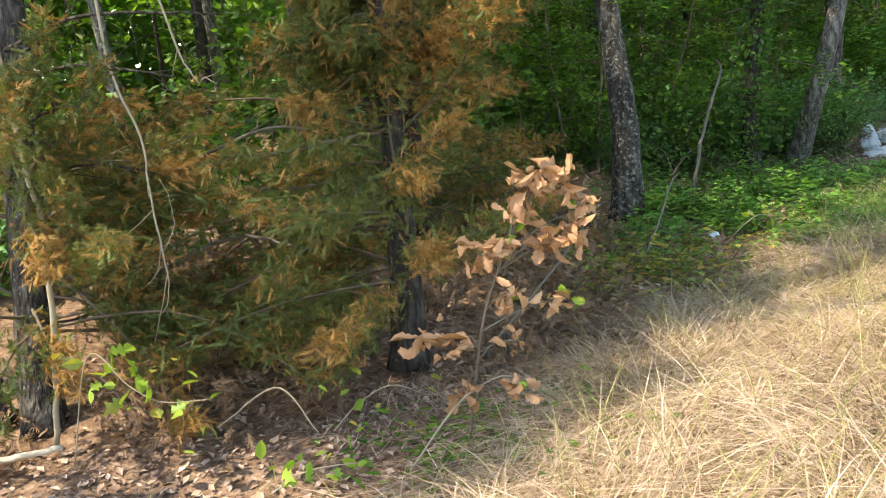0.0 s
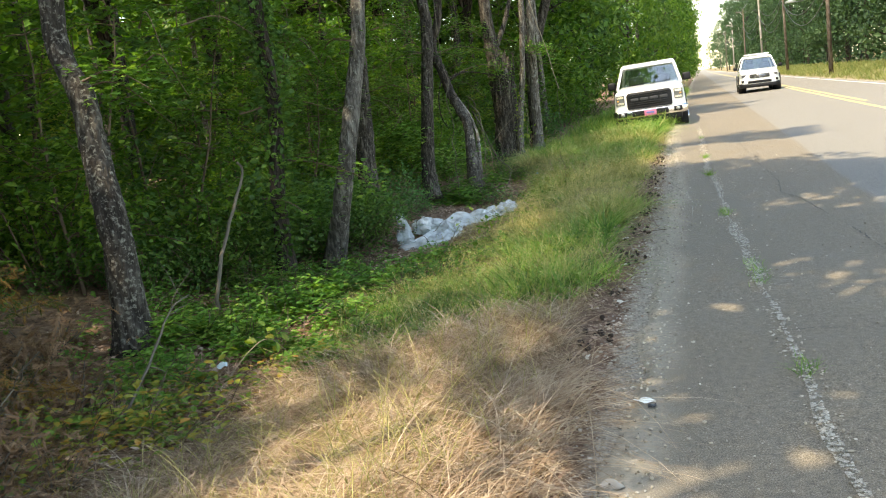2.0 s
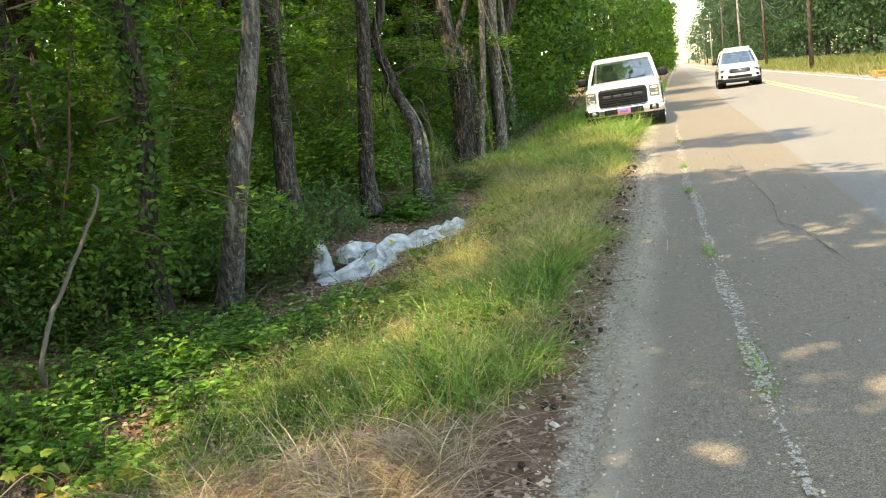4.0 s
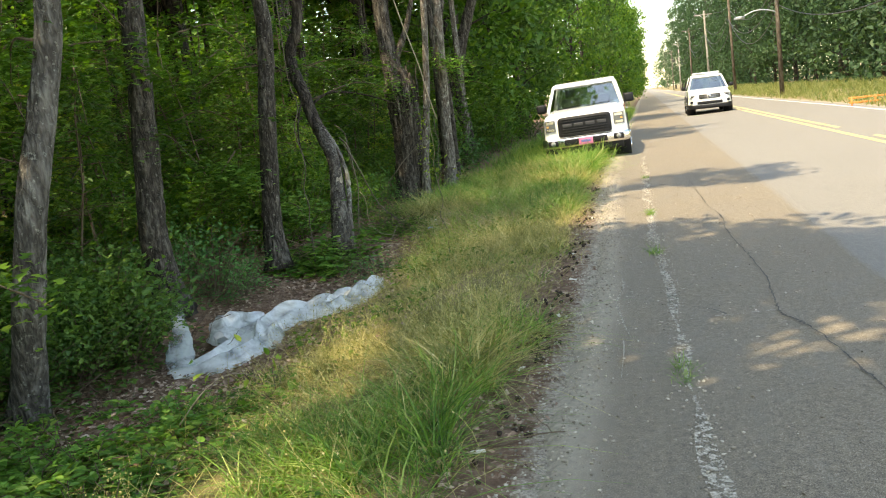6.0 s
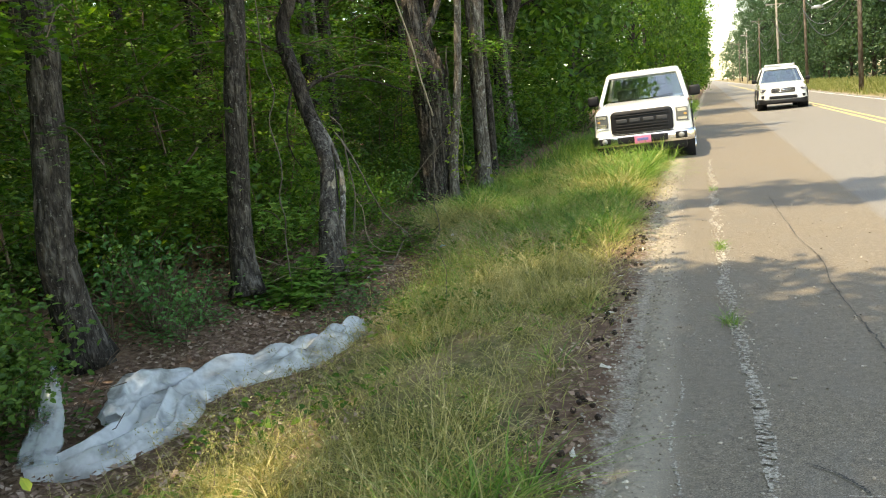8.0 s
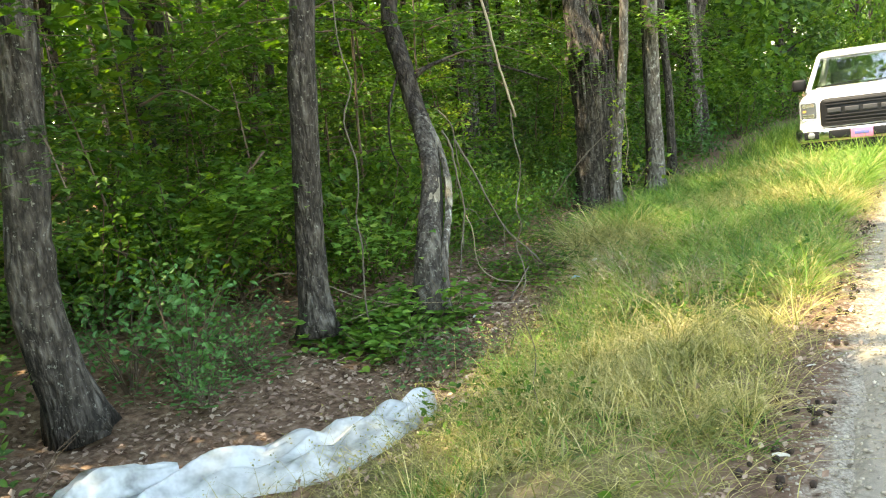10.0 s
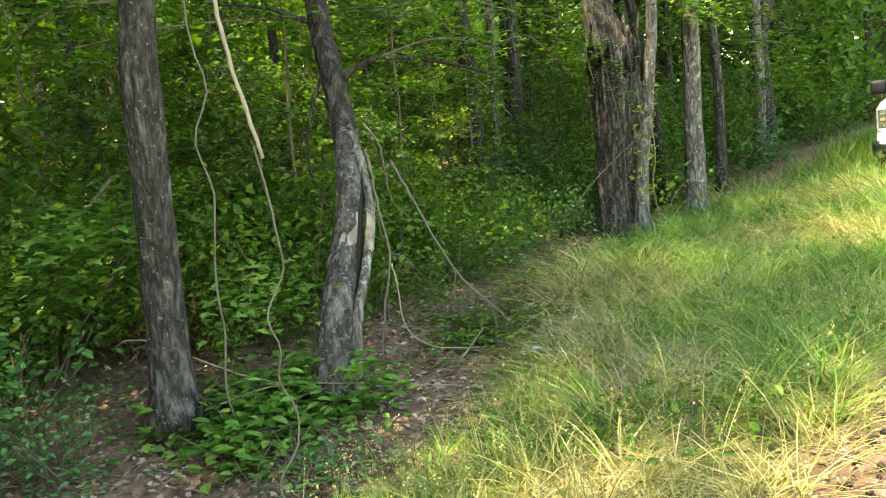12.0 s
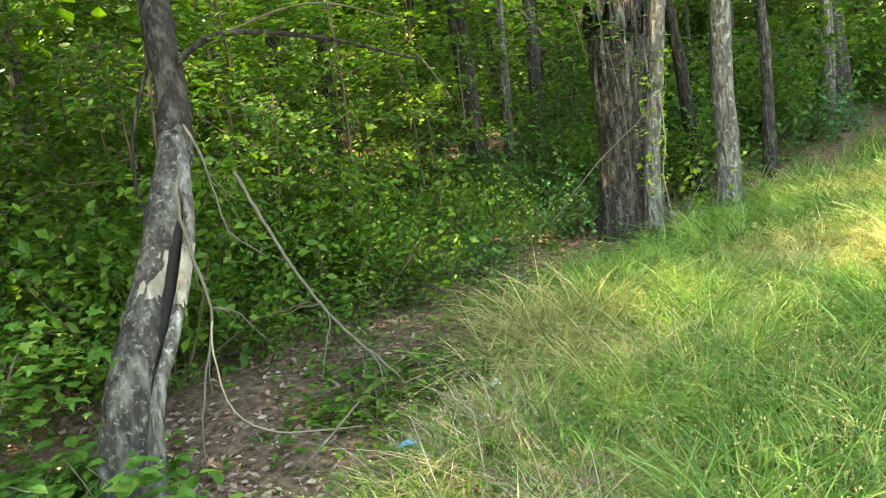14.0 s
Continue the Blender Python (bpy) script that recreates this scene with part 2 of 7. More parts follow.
M_RUST = leaf_mat("cedar_rust", [(.19, .085, .022), (.31, .145, .035), (.42, .215, .06), (.50, .29, .10)], .25, .7, 2)
M_DEADGRASS = leaf_mat("grass_dead_brown", [(.11, .065, .045), (.24, .15, .105), (.38, .26, .185), (.56, .42, .32)], .15, .75, 2, 1.1)
M_GRASS = leaf_mat("grass_green", [(.036, .098, .015), (.088, .20, .03), (.19, .325, .056), (.42, .47, .16)], .35, .5, 1.2, 1.2)
M_GRASS_OLIVE = leaf_mat("grass_olive", [(.10, .13, .033), (.24, .235, .07), (.44, .375, .15), (.68, .57, .30)], .3, .6, 1.5, 1.2)
M_VERGE = leaf_mat("grass_sunny_verge", [(.07, .13, .03), (.14, .19, .05), (.27, .27, .10), (.44, .40, .21)], .35, .6, .6)
M_STRAW = leaf_mat("grass_straw", [(.14, .085, .055), (.30, .20, .138), (.47, .345, .25), (.66, .54, .43)], .25, .65, 2.5, 1.0)
M_LITTER = leaf_mat("leaf_litter", [(.11, .062, .045), (.23, .145, .108), (.36, .25, .19), (.54, .42, .335)], .1, .8, 2)
M_BARK = bark_mat("bark_grey_brown", (.018, .015, .012), (.07, .059, .05), (.155, .138, .118), (.30, .295, .25), .595, 26, 30)
M_BARK_GREY = bark_mat("bark_grey", (.035, .03, .026), (.115, .104, .092), (.21, .195, .175), (.30, .30, .26), .58, 24, 24)
M_BARK_DARK = bark_mat("bark_dark", (.018, .014, .012), (.05, .04, .033), (.10, .085, .07), spots=.66)
M_BARK_LICHEN = bark_mat("bark_flaking", (.016, .013, .011), (.045, .038, .033), (.12, .105, .09), (.25, .24, .21), .53, 18, 24)
M_BARK_SPLIT = bark_mat("bark_split", (.026, .021, .018), (.075, .064, .055), (.165, .148, .128), (.235, .23, .195), .55, 20, 30)
M_BARK_PALE = bark_mat("bark_pale", (.06, .05, .042), (.16, .14, .12), (.27, .25, .22), (.45, .45, .40), .57)
M_TWIG = plain_mat("twig_grey", (.115, .095, .07), .85, var=.35, scale=14)
M_TWIG_DARK = plain_mat("twig_brown", (.11, .075, .05), .85, var=.4, scale=14)
M_VINE = plain_mat("vine_tan", (.27, .215, .145), .85, var=.3, scale=18)
# near-black colour standing for the shade in the split tree's gap
M_SLIT_SHADE = plain_mat("slit_shade", (.012, .009, .007), .95, var=.4, scale=20)
# paler bark colour that paints a patch of sunlight
M_SUNLIT_BARK = bark_mat("sunlit_bark", (.16, .135, .10), (.33, .285, .22), (.48, .42, .34), (.24, .225, .18), .56, 20, 22)
M_BAREWOOD = plain_mat("bare_wood", (.44, .36, .27), .8, var=.3, scale=9, grain=.5)


# ---- ground, road ----
def step(a, b, x):
    t = np.clip((x - a) / (b - a), 0, 1)
    return t * t * (3 - 2 * t)


def road_z(x):
    return 0.022 * np.clip(np.minimum(x - 1.8, 7.6 - x), 0, 2.8)


def shift(x, y):
    """Offset from the pavement's edge, which strays to the side along the way; the edge itself is -0.36."""
    return x - 0.16 + 0.03 * np.clip(y - 13, 0, 10)


def ground_z(x, y):
    """The lie of the land: shoulder, grassy bank, shallow ditch, wood floor; verge beyond the road."""
    x, y = np.asarray(x, float), np.asarray(y, float)
    deep = 0.43 - 0.18 * step(15, 21, y) - 0.10 * step(24, 34, y)
    z = -0.02 - deep * step(-0.65, -3.3, x) + (deep - .12) * step(-3.7, -7.5, x) + 0.5 * step(-9, -30, x)
    z = z - 0.07 * step(-0.42, -0.1, shift(x, y)) * (1 - step(7.7, 7.9, x)) + 0.32 * step(8.1, 10.5, x) + .6 * step(12, 40, x)
    rough = step(-0.7, -1.5, x) + step(8.2, 10, x)
    z = z + rough * (0.03 * vnoise(x, y, .35, 3) + 0.05 * vnoise(x, y, 1.3, 4) + .02 * vnoise(x, y, .12, 5))
    return z + step(60, 400, np.abs(x)) * 2.0


def graded(lo, hi, fine_lo, fine_hi, step_fine, grow=1.16):
    a = list(np.arange(fine_lo, fine_hi, step_fine))
    s, v = step_fine, fine_lo
    left = []
    while v > lo:
        s *= grow
        v -= s
        left.append(v)
    s, v = step_fine, a[-1]
    while v < hi:
        s *= grow
        v += s
        a.append(v)
    return np.array(left[::-1] + a)


def sheet(xs, ys, zf):
    gx, gy = np.meshgrid(xs, ys, indexing="ij")
    v = np.stack([gx, gy, zf(gx, gy)], -1).reshape(-1, 3)
    n = len(ys)
    i, j = np.meshgrid(np.arange(len(xs) - 1), np.arange(n - 1), indexing="ij")
    q = np.stack([i * n + j, (i + 1) * n + j, (i + 1) * n + j + 1, i * n + j + 1], -1).reshape(-1, 4)
    return v, q


def ground_material():
    m, nt, b = nodes("ground_soil")
    g = nt.nodes.new("ShaderNodeNewGeometry")
    sp = nt.nodes.new("ShaderNodeSeparateXYZ")
    nt.links.new(g.outputs["Position"], sp.inputs[0])
    x, y = sp.outputs[0], sp.outputs[1]
    n1, n2, n3 = tex(nt, 1.1, 5, space="World"), tex(nt, 14, 6, .7, space="World"), tex(nt, 70, 4, .7, space="World")
    drift = mth(nt, "MULTIPLY", mth(nt, "MINIMUM", mth(nt, "MAXIMUM", mth(nt, "SUBTRACT", y, 13), 0), 10), .03)
    xn = mth(nt, "ADD", mth(nt, "ADD", mth(nt, "SUBTRACT", x, .16), drift), mth(nt, "MULTIPLY", mth(nt, "SUBTRACT", n2, .5), .4))
    litter = ramp(nt, n2, [(.06, .035, .024, .3), (.16, .098, .064, .48), (.29, .195, .135, .68)])
    straw = ramp(nt, n2, [(.16, .11, .055, .3), (.29, .21, .115, .5), (.42, .33, .2, .7)])
    mossy = ramp(nt, n2, [(.06, .075, .025, .3), (.14, .13, .055, .55), (.25, .20, .11, .75)])
    verge = mixc(nt, mth(nt, "MULTIPLY", mth(nt, "SUBTRACT", n1, .42), 6, True), straw, mossy)
    grit = ramp(nt, n3, [(.16, .135, .105, .3), (.34, .295, .24, .5), (.54, .48, .40, .7)])
    earth = ramp(nt, n2, [(.075, .045, .03, .3), (.18, .112, .078, .55), (.29, .205, .155, .75)])
    c = mixc(nt, mth(nt, "MULTIPLY", mth(nt, "ADD", xn, 3.0), 2.2, True), litter, verge)
    c = mixc(nt, mth(nt, "MULTIPLY", mth(nt, "ADD", xn, 0.95), 5, True), c, earth)
    c = mixc(nt, mth(nt, "MULTIPLY", mth(nt, "ADD", xn, 0.50), 9, True), c, grit)
    c = mixc(nt, mth(nt, "MULTIPLY", mth(nt, "SUBTRACT", xn, 8.1), 4, True), c, verge)
    nt.links.new(c, b.inputs["Base Color"])
    b.inputs["Roughness"].default_value = .95
    b.inputs["Specular IOR Level"].default_value = .15
    bump(nt, b, n2, .8, .04)
    return m


ground_v = sheet(graded(-2500, 2500, -6, 0.2, .13), graded(-2500, 2500, -2, 28, .18), ground_z)
ground = tagged(part("ground", ground_v, ground_material()), "grassy roadside bank with leaf litter running into woodland", "ground", kind="structure")


def asphalt_material():
    m, nt, b = nodes("asphalt")
    g = nt.nodes.new("ShaderNodeNewGeometry")
    sp = nt.nodes.new("ShaderNodeSeparateXYZ")
    nt.links.new(g.outputs["Position"], sp.inputs[0])
    n1 = tex(nt, .7, 5, space="World")
    n2 = tex(nt, 5, 6, .7, (1, .35, 1), space="World")
    n3 = tex(nt, 160, 3, .8, space="World")
    old = ramp(nt, n3, [(.064, .051, .037, .32), (.166, .134, .099, .5), (.36, .31, .24, .68)])
    lane = ramp(nt, n3, [(.10, .091, .08, .32), (.19, .174, .154, .5), (.32, .298, .268, .68)])
    n4 = tex(nt, 24, 5, .75, space="World")
    n5 = tex(nt, 75, 2, .6, space="World")
    mott = ramp(nt, n4, [(.62, .61, .60, .34), (1.0, 1.0, 1.0, .5), (1.4, 1.38, 1.34, .66)])
    old, lane = mixc(nt, .65, old, mott, "MULTIPLY"), mixc(nt, .45, lane, mott, "MULTIPLY")
    chips = mth(nt, "MULTIPLY", mth(nt, "SUBTRACT", n5, .66), 12, True)
    old = mixc(nt, mth(nt, "MULTIPLY", chips, .7), old, (.34, .31, .27))
    sand = mth(nt, "MULTIPLY", mth(nt, "SUBTRACT", n2, .5), 3, True)
    old = mixc(nt, mth(nt, "MULTIPLY", sand, .5), old, (.19, .175, .155))
    xn = mth(nt, "ADD", sp.outputs[0], mth(nt, "MULTIPLY", mth(nt, "SUBTRACT", n2, .5), .2))
    xd = mth(nt, "ADD", xn, mth(nt, "ADD", mth(nt, "MULTIPLY", mth(nt, "SUBTRACT", n4, .5), .45), mth(nt, "MULTIPLY", mth(nt, "SUBTRACT", n1, .5), .3)))
    c = mixc(nt, mth(nt, "MULTIPLY", mth(nt, "SUBTRACT", xn, 1.8), 14, True), old, lane)
    c = mixc(nt, mth(nt, "MULTIPLY", mth(nt, "SUBTRACT", n1, .4), 1.2, True), c, mixc(nt, .5, c, (.15, .14, .13)))
    drift = mth(nt, "MULTIPLY", mth(nt, "MINIMUM", mth(nt, "MAXIMUM", mth(nt, "SUBTRACT", sp.outputs[1], 13), 0), 10), .03)
    dust = mth(nt, "MULTIPLY", mth(nt, "SUBTRACT", -.08, mth(nt, "ADD", mth(nt, "SUBTRACT", xd, .16), drift)), 5.5, True)
    c = mixc(nt, mth(nt, "MULTIPLY", dust, .8), c, mixc(nt, .8, (.34, .295, .235), mott, "MULTIPLY"))
    nt.links.new(c, b.inputs["Base Color"])
    b.inputs["Roughness"].default_value = .85
    b.inputs["Specular IOR Level"].default_value = .3
    bump(nt, b, mth(nt, "ADD", n3, mth(nt, "MULTIPLY", tex(nt, 28, 4, .7, space="World"), 1.6)), .35, .008)
    return m


def road_sheet():
    ys = graded(-400, 2400, -2, 32, .09)
    base = np.array([-.36, -.30, -.2, 0, .5, 1, 1.8, 3, 4.6, 6, 7.4, 7.9])
    gx = np.repeat(base[:, None], len(ys), 1)
    edge = .06 * vnoise(ys, ys * 0, .45, 11) + .035 * vnoise(ys, ys * 0, .12, 12)
    stray = .16 - .03 * np.clip(ys - 13, 0, 10)
    for k in range(4):
        gx[k] += stray * (1, 1, .9, .3)[k]
    gx[0] += edge
    gx[1] += edge * .8
    gy = np.repeat(ys[None], len(base), 0)
    z = road_z(gx) + .004 * vnoise(gx, gy, .8, 13)
    z[0] -= .035
    v = np.stack([gx, gy, z], -1).reshape(-1, 3)
    n = len(ys)
    i, j = np.meshgrid(np.arange(len(base) - 1), np.arange(n - 1), indexing="ij")
    return v, np.stack([i * n + j, (i + 1) * n + j, (i + 1) * n + j + 1, i * n + j + 1], -1).reshape(-1, 4)


road = tagged(part("road", road_sheet(), asphalt_material()), "worn grey asphalt road with cracked patched shoulder", "road", kind="structure")


def ribbon(xs, ys, w, zoff, jag=0.0, seed=1):
    """A narrow band along a line on the road, with uneven edges."""
    r = np.random.default_rng(seed)
    xs, ys = np.asarray(xs, float), np.asarray(ys, float)
    tx, ty = np.gradient(xs), np.gradient(ys)
    ln = np.hypot(tx, ty) + 1e-9
    nx, ny = -ty / ln, tx / ln
    w = np.broadcast_to(w, xs.shape)
    wl, wr = w * (1 + jag * r.normal(size=len(xs))), w * (1 + jag * r.normal(size=len(xs)))
    a = np.stack([xs + nx * wl / 2, ys + ny * wl / 2, np.zeros_like(xs)], 1)
    b = np.stack([xs - nx * wr / 2, ys - ny * wr / 2, np.zeros_like(xs)], 1)
    v = np.concatenate([a, b])
    v[:, 2] = road_z(v[:, 0]) + .004 * vnoise(v[:, 0], v[:, 1], .8, 13) + zoff
    k = np.arange(len(xs) - 1)
    n = len(xs)
    return v, np.concatenate([np.stack([k, k + n, k + 1], 1), np.stack([k + 1, k + n, k + n + 1], 1)])


def paint_material(name, col):
    m, nt, b = nodes(name)
    n = tex(nt, 9, 6, .75, space="World")
    c = mixc(nt, mth(nt, "MULTIPLY", mth(nt, "SUBTRACT", n, .52), 7, True), col, (.2, .185, .16))
    nt.links.new(c, b.inputs["Base Color"])
    b.inputs["Roughness"].default_value = .7
    return m


M_YELLOW, M_WHITE = paint_material("yellow_paint", (.60, .47, .17)), paint_material("white_paint", (.72, .71, .68))
yy = np.concatenate([np.arange(-40, 60, .5), np.arange(60, 420, 4)])
for k, (x, w, mm, lab) in enumerate(((4.42, .11, M_YELLOW, "worn yellow centre line on asphalt"), (7.45, .12, M_WHITE, "white edge line along the far side of the road"))):
    tagged(part("road_marking", ribbon(x + 0 * yy, yy, w, .004, .04, k), mm), lab, "road marking", kind="structure")

for y0, y1 in ((18, 24.8), (28.2, 62), (66, 90), (95, 240)):
    q = np.linspace(y0, y1, 40)
    tagged(part("road_marking", ribbon(4.70 + 0 * q, q, .11, .004, .04, int(y0)), M_YELLOW), "broken yellow centre line on asphalt", "road marking", kind="structure")

M_GRIT = plain_mat("pale_grit", (.36, .325, .27), .95, var=.5, scale=40, grain=.8)
M_CRACK = plain_mat("crack_dark", (.055, .05, .045), .95, var=.4, scale=30)


def broken_grit():
    """Pale grit that fills a crack in patches, with bare asphalt showing between."""
    m, nt, b = nodes("broken_grit")
    c = ramp(nt, tex(nt, 90, 3, .7, space="World"), [(.14, .12, .10, .3), (.36, .32, .26, .5), (.60, .55, .47, .7)])
    nt.links.new(c, b.inputs["Base Color"])
    b.inputs["Roughness"].default_value = .95
    hole = nt.nodes.new("ShaderNodeBsdfTransparent")
    mx = nt.nodes.new("ShaderNodeMixShader")
    nt.links.new(mth(nt, "MULTIPLY", mth(nt, "SUBTRACT", tex(nt, 30, 4, .7, space="World"), .47), 14, True), mx.inputs[0])
    nt.links.new(b.outputs[0], mx.inputs[1])
    nt.links.new(hole.outputs[0], mx.inputs[2])
    nt.links.new(mx.outputs[0], nt.nodes["Material Output"].inputs[0])
    return m


M_SEAM = broken_grit()


def crack(pts, w, mm, seed, jag=.6, wob=.03, label="jagged crack across the asphalt"):
    p = spline([(x, y, 0) for x, y in pts], max(40, int(14 * len(pts) * 6)))
    r = np.random.default_rng(seed)
    k = np.arange(len(p)) / 4.0
    off = .06 * w * r.normal(size=len(p)) + (.9 * w if mm is M_CRACK else 0) * np.interp(k, np.arange(len(p)), r.normal(size=len(p)))
    xs = p[:, 0] + off + wob * vnoise(p[:, 1], p[:, 0], .25, seed)
    ys = p[:, 1] + wob * .6 * vnoise(p[:, 0], p[:, 1], .2, seed + 1)
    tagged(part("crack", ribbon(xs, ys, w * np.clip(1.0 + .8 * vnoise(xs, ys, .22, seed + 2), .25, 1.8), .007, jag, seed), mm), label, "crack", kind="structure")


SEAM = [(.78, 2), (.63, 5.6), (.54, 7.8), (.45, 9.9), (.39, 11.6), (.41, 12.6), (.35, 13.7), (.30, 14.6), (.27, 16.5), (.24, 19), (.2, 23), (.2, 26)]
crack(SEAM, .06, M_SEAM, 21, .08, .035, "wide crack filled with pale grit along the shoulder")
crack([(1.55, 8.0), (1.35, 9.6), (1.18, 11.2), (1.07, 11.6), (1.07, 11.9), (1.1, 12.6), (1.05, 14), (1.02, 15.4), (.95, 17.5), (.9, 20)], .0065, M_CRACK, 22, .8)
crack([(.37, 11.62), (.5, 11.62), (.63, 11.66), (.75, 11.67), (.9, 11.70), (1.06, 11.73)], .012, M_SEAM, 23, .6, .012)
crack([(.09, 10.5), (.085, 10.8), (.07, 11.2)], .006, M_GRIT, 24, .9, .012)
crack([(.10, 11.16), (.08, 11.5), (.06, 11.8), (.015, 12.2), (.02, 12.6), (.01, 13.0)], .016, M_SEAM, 27, .5, .03)
crack([(.62, 6.3), (.8, 6.35), (1.0, 6.3), (1.3, 6.4), (1.7, 6.35)], .007, M_CRACK, 25, .8)
crack([(.53, 11.93), (.61, 11.87), (.67, 11.79), (.72, 11.69)], .006, M_CRACK, 26, .8, .008)


# ---- trees ----
def crown_mesh(name, n, size, seed, shape=(1, 1, 1.2), clumps=46, mat=None):
    """Leaf clumps round the ends of limbs, with gaps: about one unit in radius times 3.5 m."""
    r = np.random.default_rng(seed)
    c = unit(clumps, r) * (r.uniform(.25, 1.0, clumps) ** .55)[:, None] * 3.4 * np.array(shape)
    w = r.uniform(.4, 1.0, clumps)
    k = r.choice(clumps, n, p=w / w.sum())
    p = c[k] + r.normal(size=(n, 3)) * np.array((.62, .62, .34)) * w[k][:, None]
    me = raw_mesh(name, *leaves(p, size, DIAMOND, .55, None, r), smooth=False)
    me.materials.append(mat or M_LEAF)
    limbs = []
    for i in range(0, clumps, 2):
        q = spline([(0, 0, -4.2 * shape[2]), c[i] * .35 + np.array((0, 0, -1.2)), c[i]], 7)
        limbs.append(tube(q, np.linspace(.075, .012, 7), 5))
    lm = raw_mesh("limbs", *join(limbs))
    lm.materials.append(M_BARK_DARK)
    return me, lm


CROWNS = [crown_mesh("crown", 3000, .40, 31, (1, 1, 1.15)), crown_mesh("crown", 3100, .365, 32, (1.15, .9, 1.0), 38),
          crown_mesh("crown", 3100, .378, 33, (.9, 1.05, 1.3), 54), crown_mesh("crown", 5000, .38, 34, (1.15, 1.05, .9), 66)]


def trunk_shape(path, r0, r1, seg=14, rough=.05, flare=.6, seed=0):
    r = np.random.default_rng(seed)
    n = max(16, len(path) * 5)
    p = spline(path, n)
    h = np.linspace(0, 1, n)
    up = p[:, 2] - p[0, 2]
    rad = r0 + (r1 - r0) * h + flare * r0 * np.exp(-np.clip(up, 0, None) / .18)
    return tube(p, rad, seg, rough, True, r)


def tree(path, r0, bark, crown=0, crown_at=(0, 0, 9.5), scale=1.0, label="", r1=None, seg=16, rough=.05, seed=0, name="tree", top=9.0):
    """A tapered trunk along fitted points, a crown of limbs and leaves far above, unseen and set for its shade."""
    base = np.array(path[0], float)
    t = thing(name, base, label, "tree", "trees of the wood")
    q = [np.array(p, float) - base for p in path]
    last = q[-1]
    if top * .75 > last[2] + .8:
        q.append(np.array((crown_at[0] * .6 + last[0] * .4, crown_at[1] * .6 + last[1] * .4, top * .75)))
    part("trunk", trunk_shape(q, r0, r1 or r0 * .6, seg, rough, .55, seed), bark, t)
    if crown is None:
        rr = np.random.default_rng(seed)
        for _ in range(3):
            a, j = rr.uniform(0, 6.28), rr.uniform(.84, .98)
            top_p = spline(q, 30)[int(29 * j)]
            part("limb", tube(wander(top_p, (math.cos(a), math.sin(a), .5), 1.2, 7, .2, 0, rr), np.linspace(r0 * .28, r0 * .08, 7), 6), bark, t)
    else:
        me, lm = CROWNS[crown]
        for nm, mesh in (("crown", me), ("branchwork", lm)):
            o = part(nm, mesh, M_LEAF, t)
            o["kind"] = "stuff"
            o.matrix_basis = pose(*crown_at, 0, 0, (seed * 77) % 360) @ Matrix.Scale(scale, 4)
    return t


G = ground_z
# crowns stay out of view, offset to lay shade on road and bank
tree([(-4.66, 7.64, -.4), (-4.6, 7.6, .43), (-4.65, 7.63, .95), (-4.80, 7.78, 1.38), (-4.91, 7.89, 1.84), (-5.15, 8.05, 2.9)], .15, M_BARK_LICHEN, 3, (2.2, -.7, 9.8), .84, "leaning tree with dark flaking lichen-spotted bark", seed=1)
tree([(-4.33, 11.3, -.45), (-4.01, 11.15, .47), (-3.82, 11.13, 1.17), (-3.72, 11.3, 1.85), (-3.61, 11.4, 2.53), (-3.5, 11.4, 4)], .12, M_BARK_GREY, 3, (1.4, -1.9, 9.8), .56, "slim grey-barked tree leaning toward the road", seed=2)
tree([(-4.85, 14.32, -.35), (-4.86, 14.17, .4), (-4.82, 14.15, .9), (-4.82, 14.25, 1.6), (-4.8, 14.3, 2.3), (-4.8, 14.35, 4)], .165, M_BARK, 2, (-1.0, .3, 9.6), .74, "straight grey-brown tree with spotted bark", seed=3)
tree([(-4.58, 16.52, -.3), (-4.6, 16.57, .4), (-4.52, 16.55, 1.03), (-4.4, 16.51, 1.95), (-4.32, 16.56, 2.83), (-4.3, 16.6, 4.5)], .135, M_BARK, 1, (2.8, -.4, 9.6), .4, "straight tree with rough brown bark among leaf litter", seed=4)
tree([(-4.05, 24.9, -.2), (-4.0, 24.85, .5), (-3.98, 24.8, 1.6), (-3.9, 24.8, 4)], .14, M_BARK_PALE, None, (0, .5, 9.8), .7, "slender pale-barked tree on the verge", seed=6)
tree([(-4.25, 25.3, -.2), (-4.2, 25.3, 1.5), (-4.2, 25.3, 4)], .09, M_BARK, None, label="slender grey tree beside the pale one", seed=16)
tree([(-4.35, 27.0, -.2), (-4.33, 27.0, 1.2), (-4.3, 27.0, 4)], .088, M_BARK, 2, (1.15, 3.1, 9.6), .55, "slender grey tree at the wood's edge", seed=7)
tree([(-5.3, 33.2, -.2), (-5.26, 33.1, .8), (-5.26, 33.1, 3.0)], .24, M_BARK, 1, (2.2, 0, 9.6), .6, "stout grey tree at the wood's edge", seed=8)
tree([(-4.92, 31.3, -.2), (-4.86, 31.25, 1.5), (-4.9, 31.2, 4)], .11, M_BARK_PALE, None, (0, 0, 9.2), .8, "slim grey tree at the wood's edge", seed=9)
tree([(-4.9, 26.0, -.2), (-5.05, 26.0, 1.5), (-5.4, 26.0, 4)], .09, M_BARK_DARK, None, label="dark trunk leaning back into the wood", seed=17)
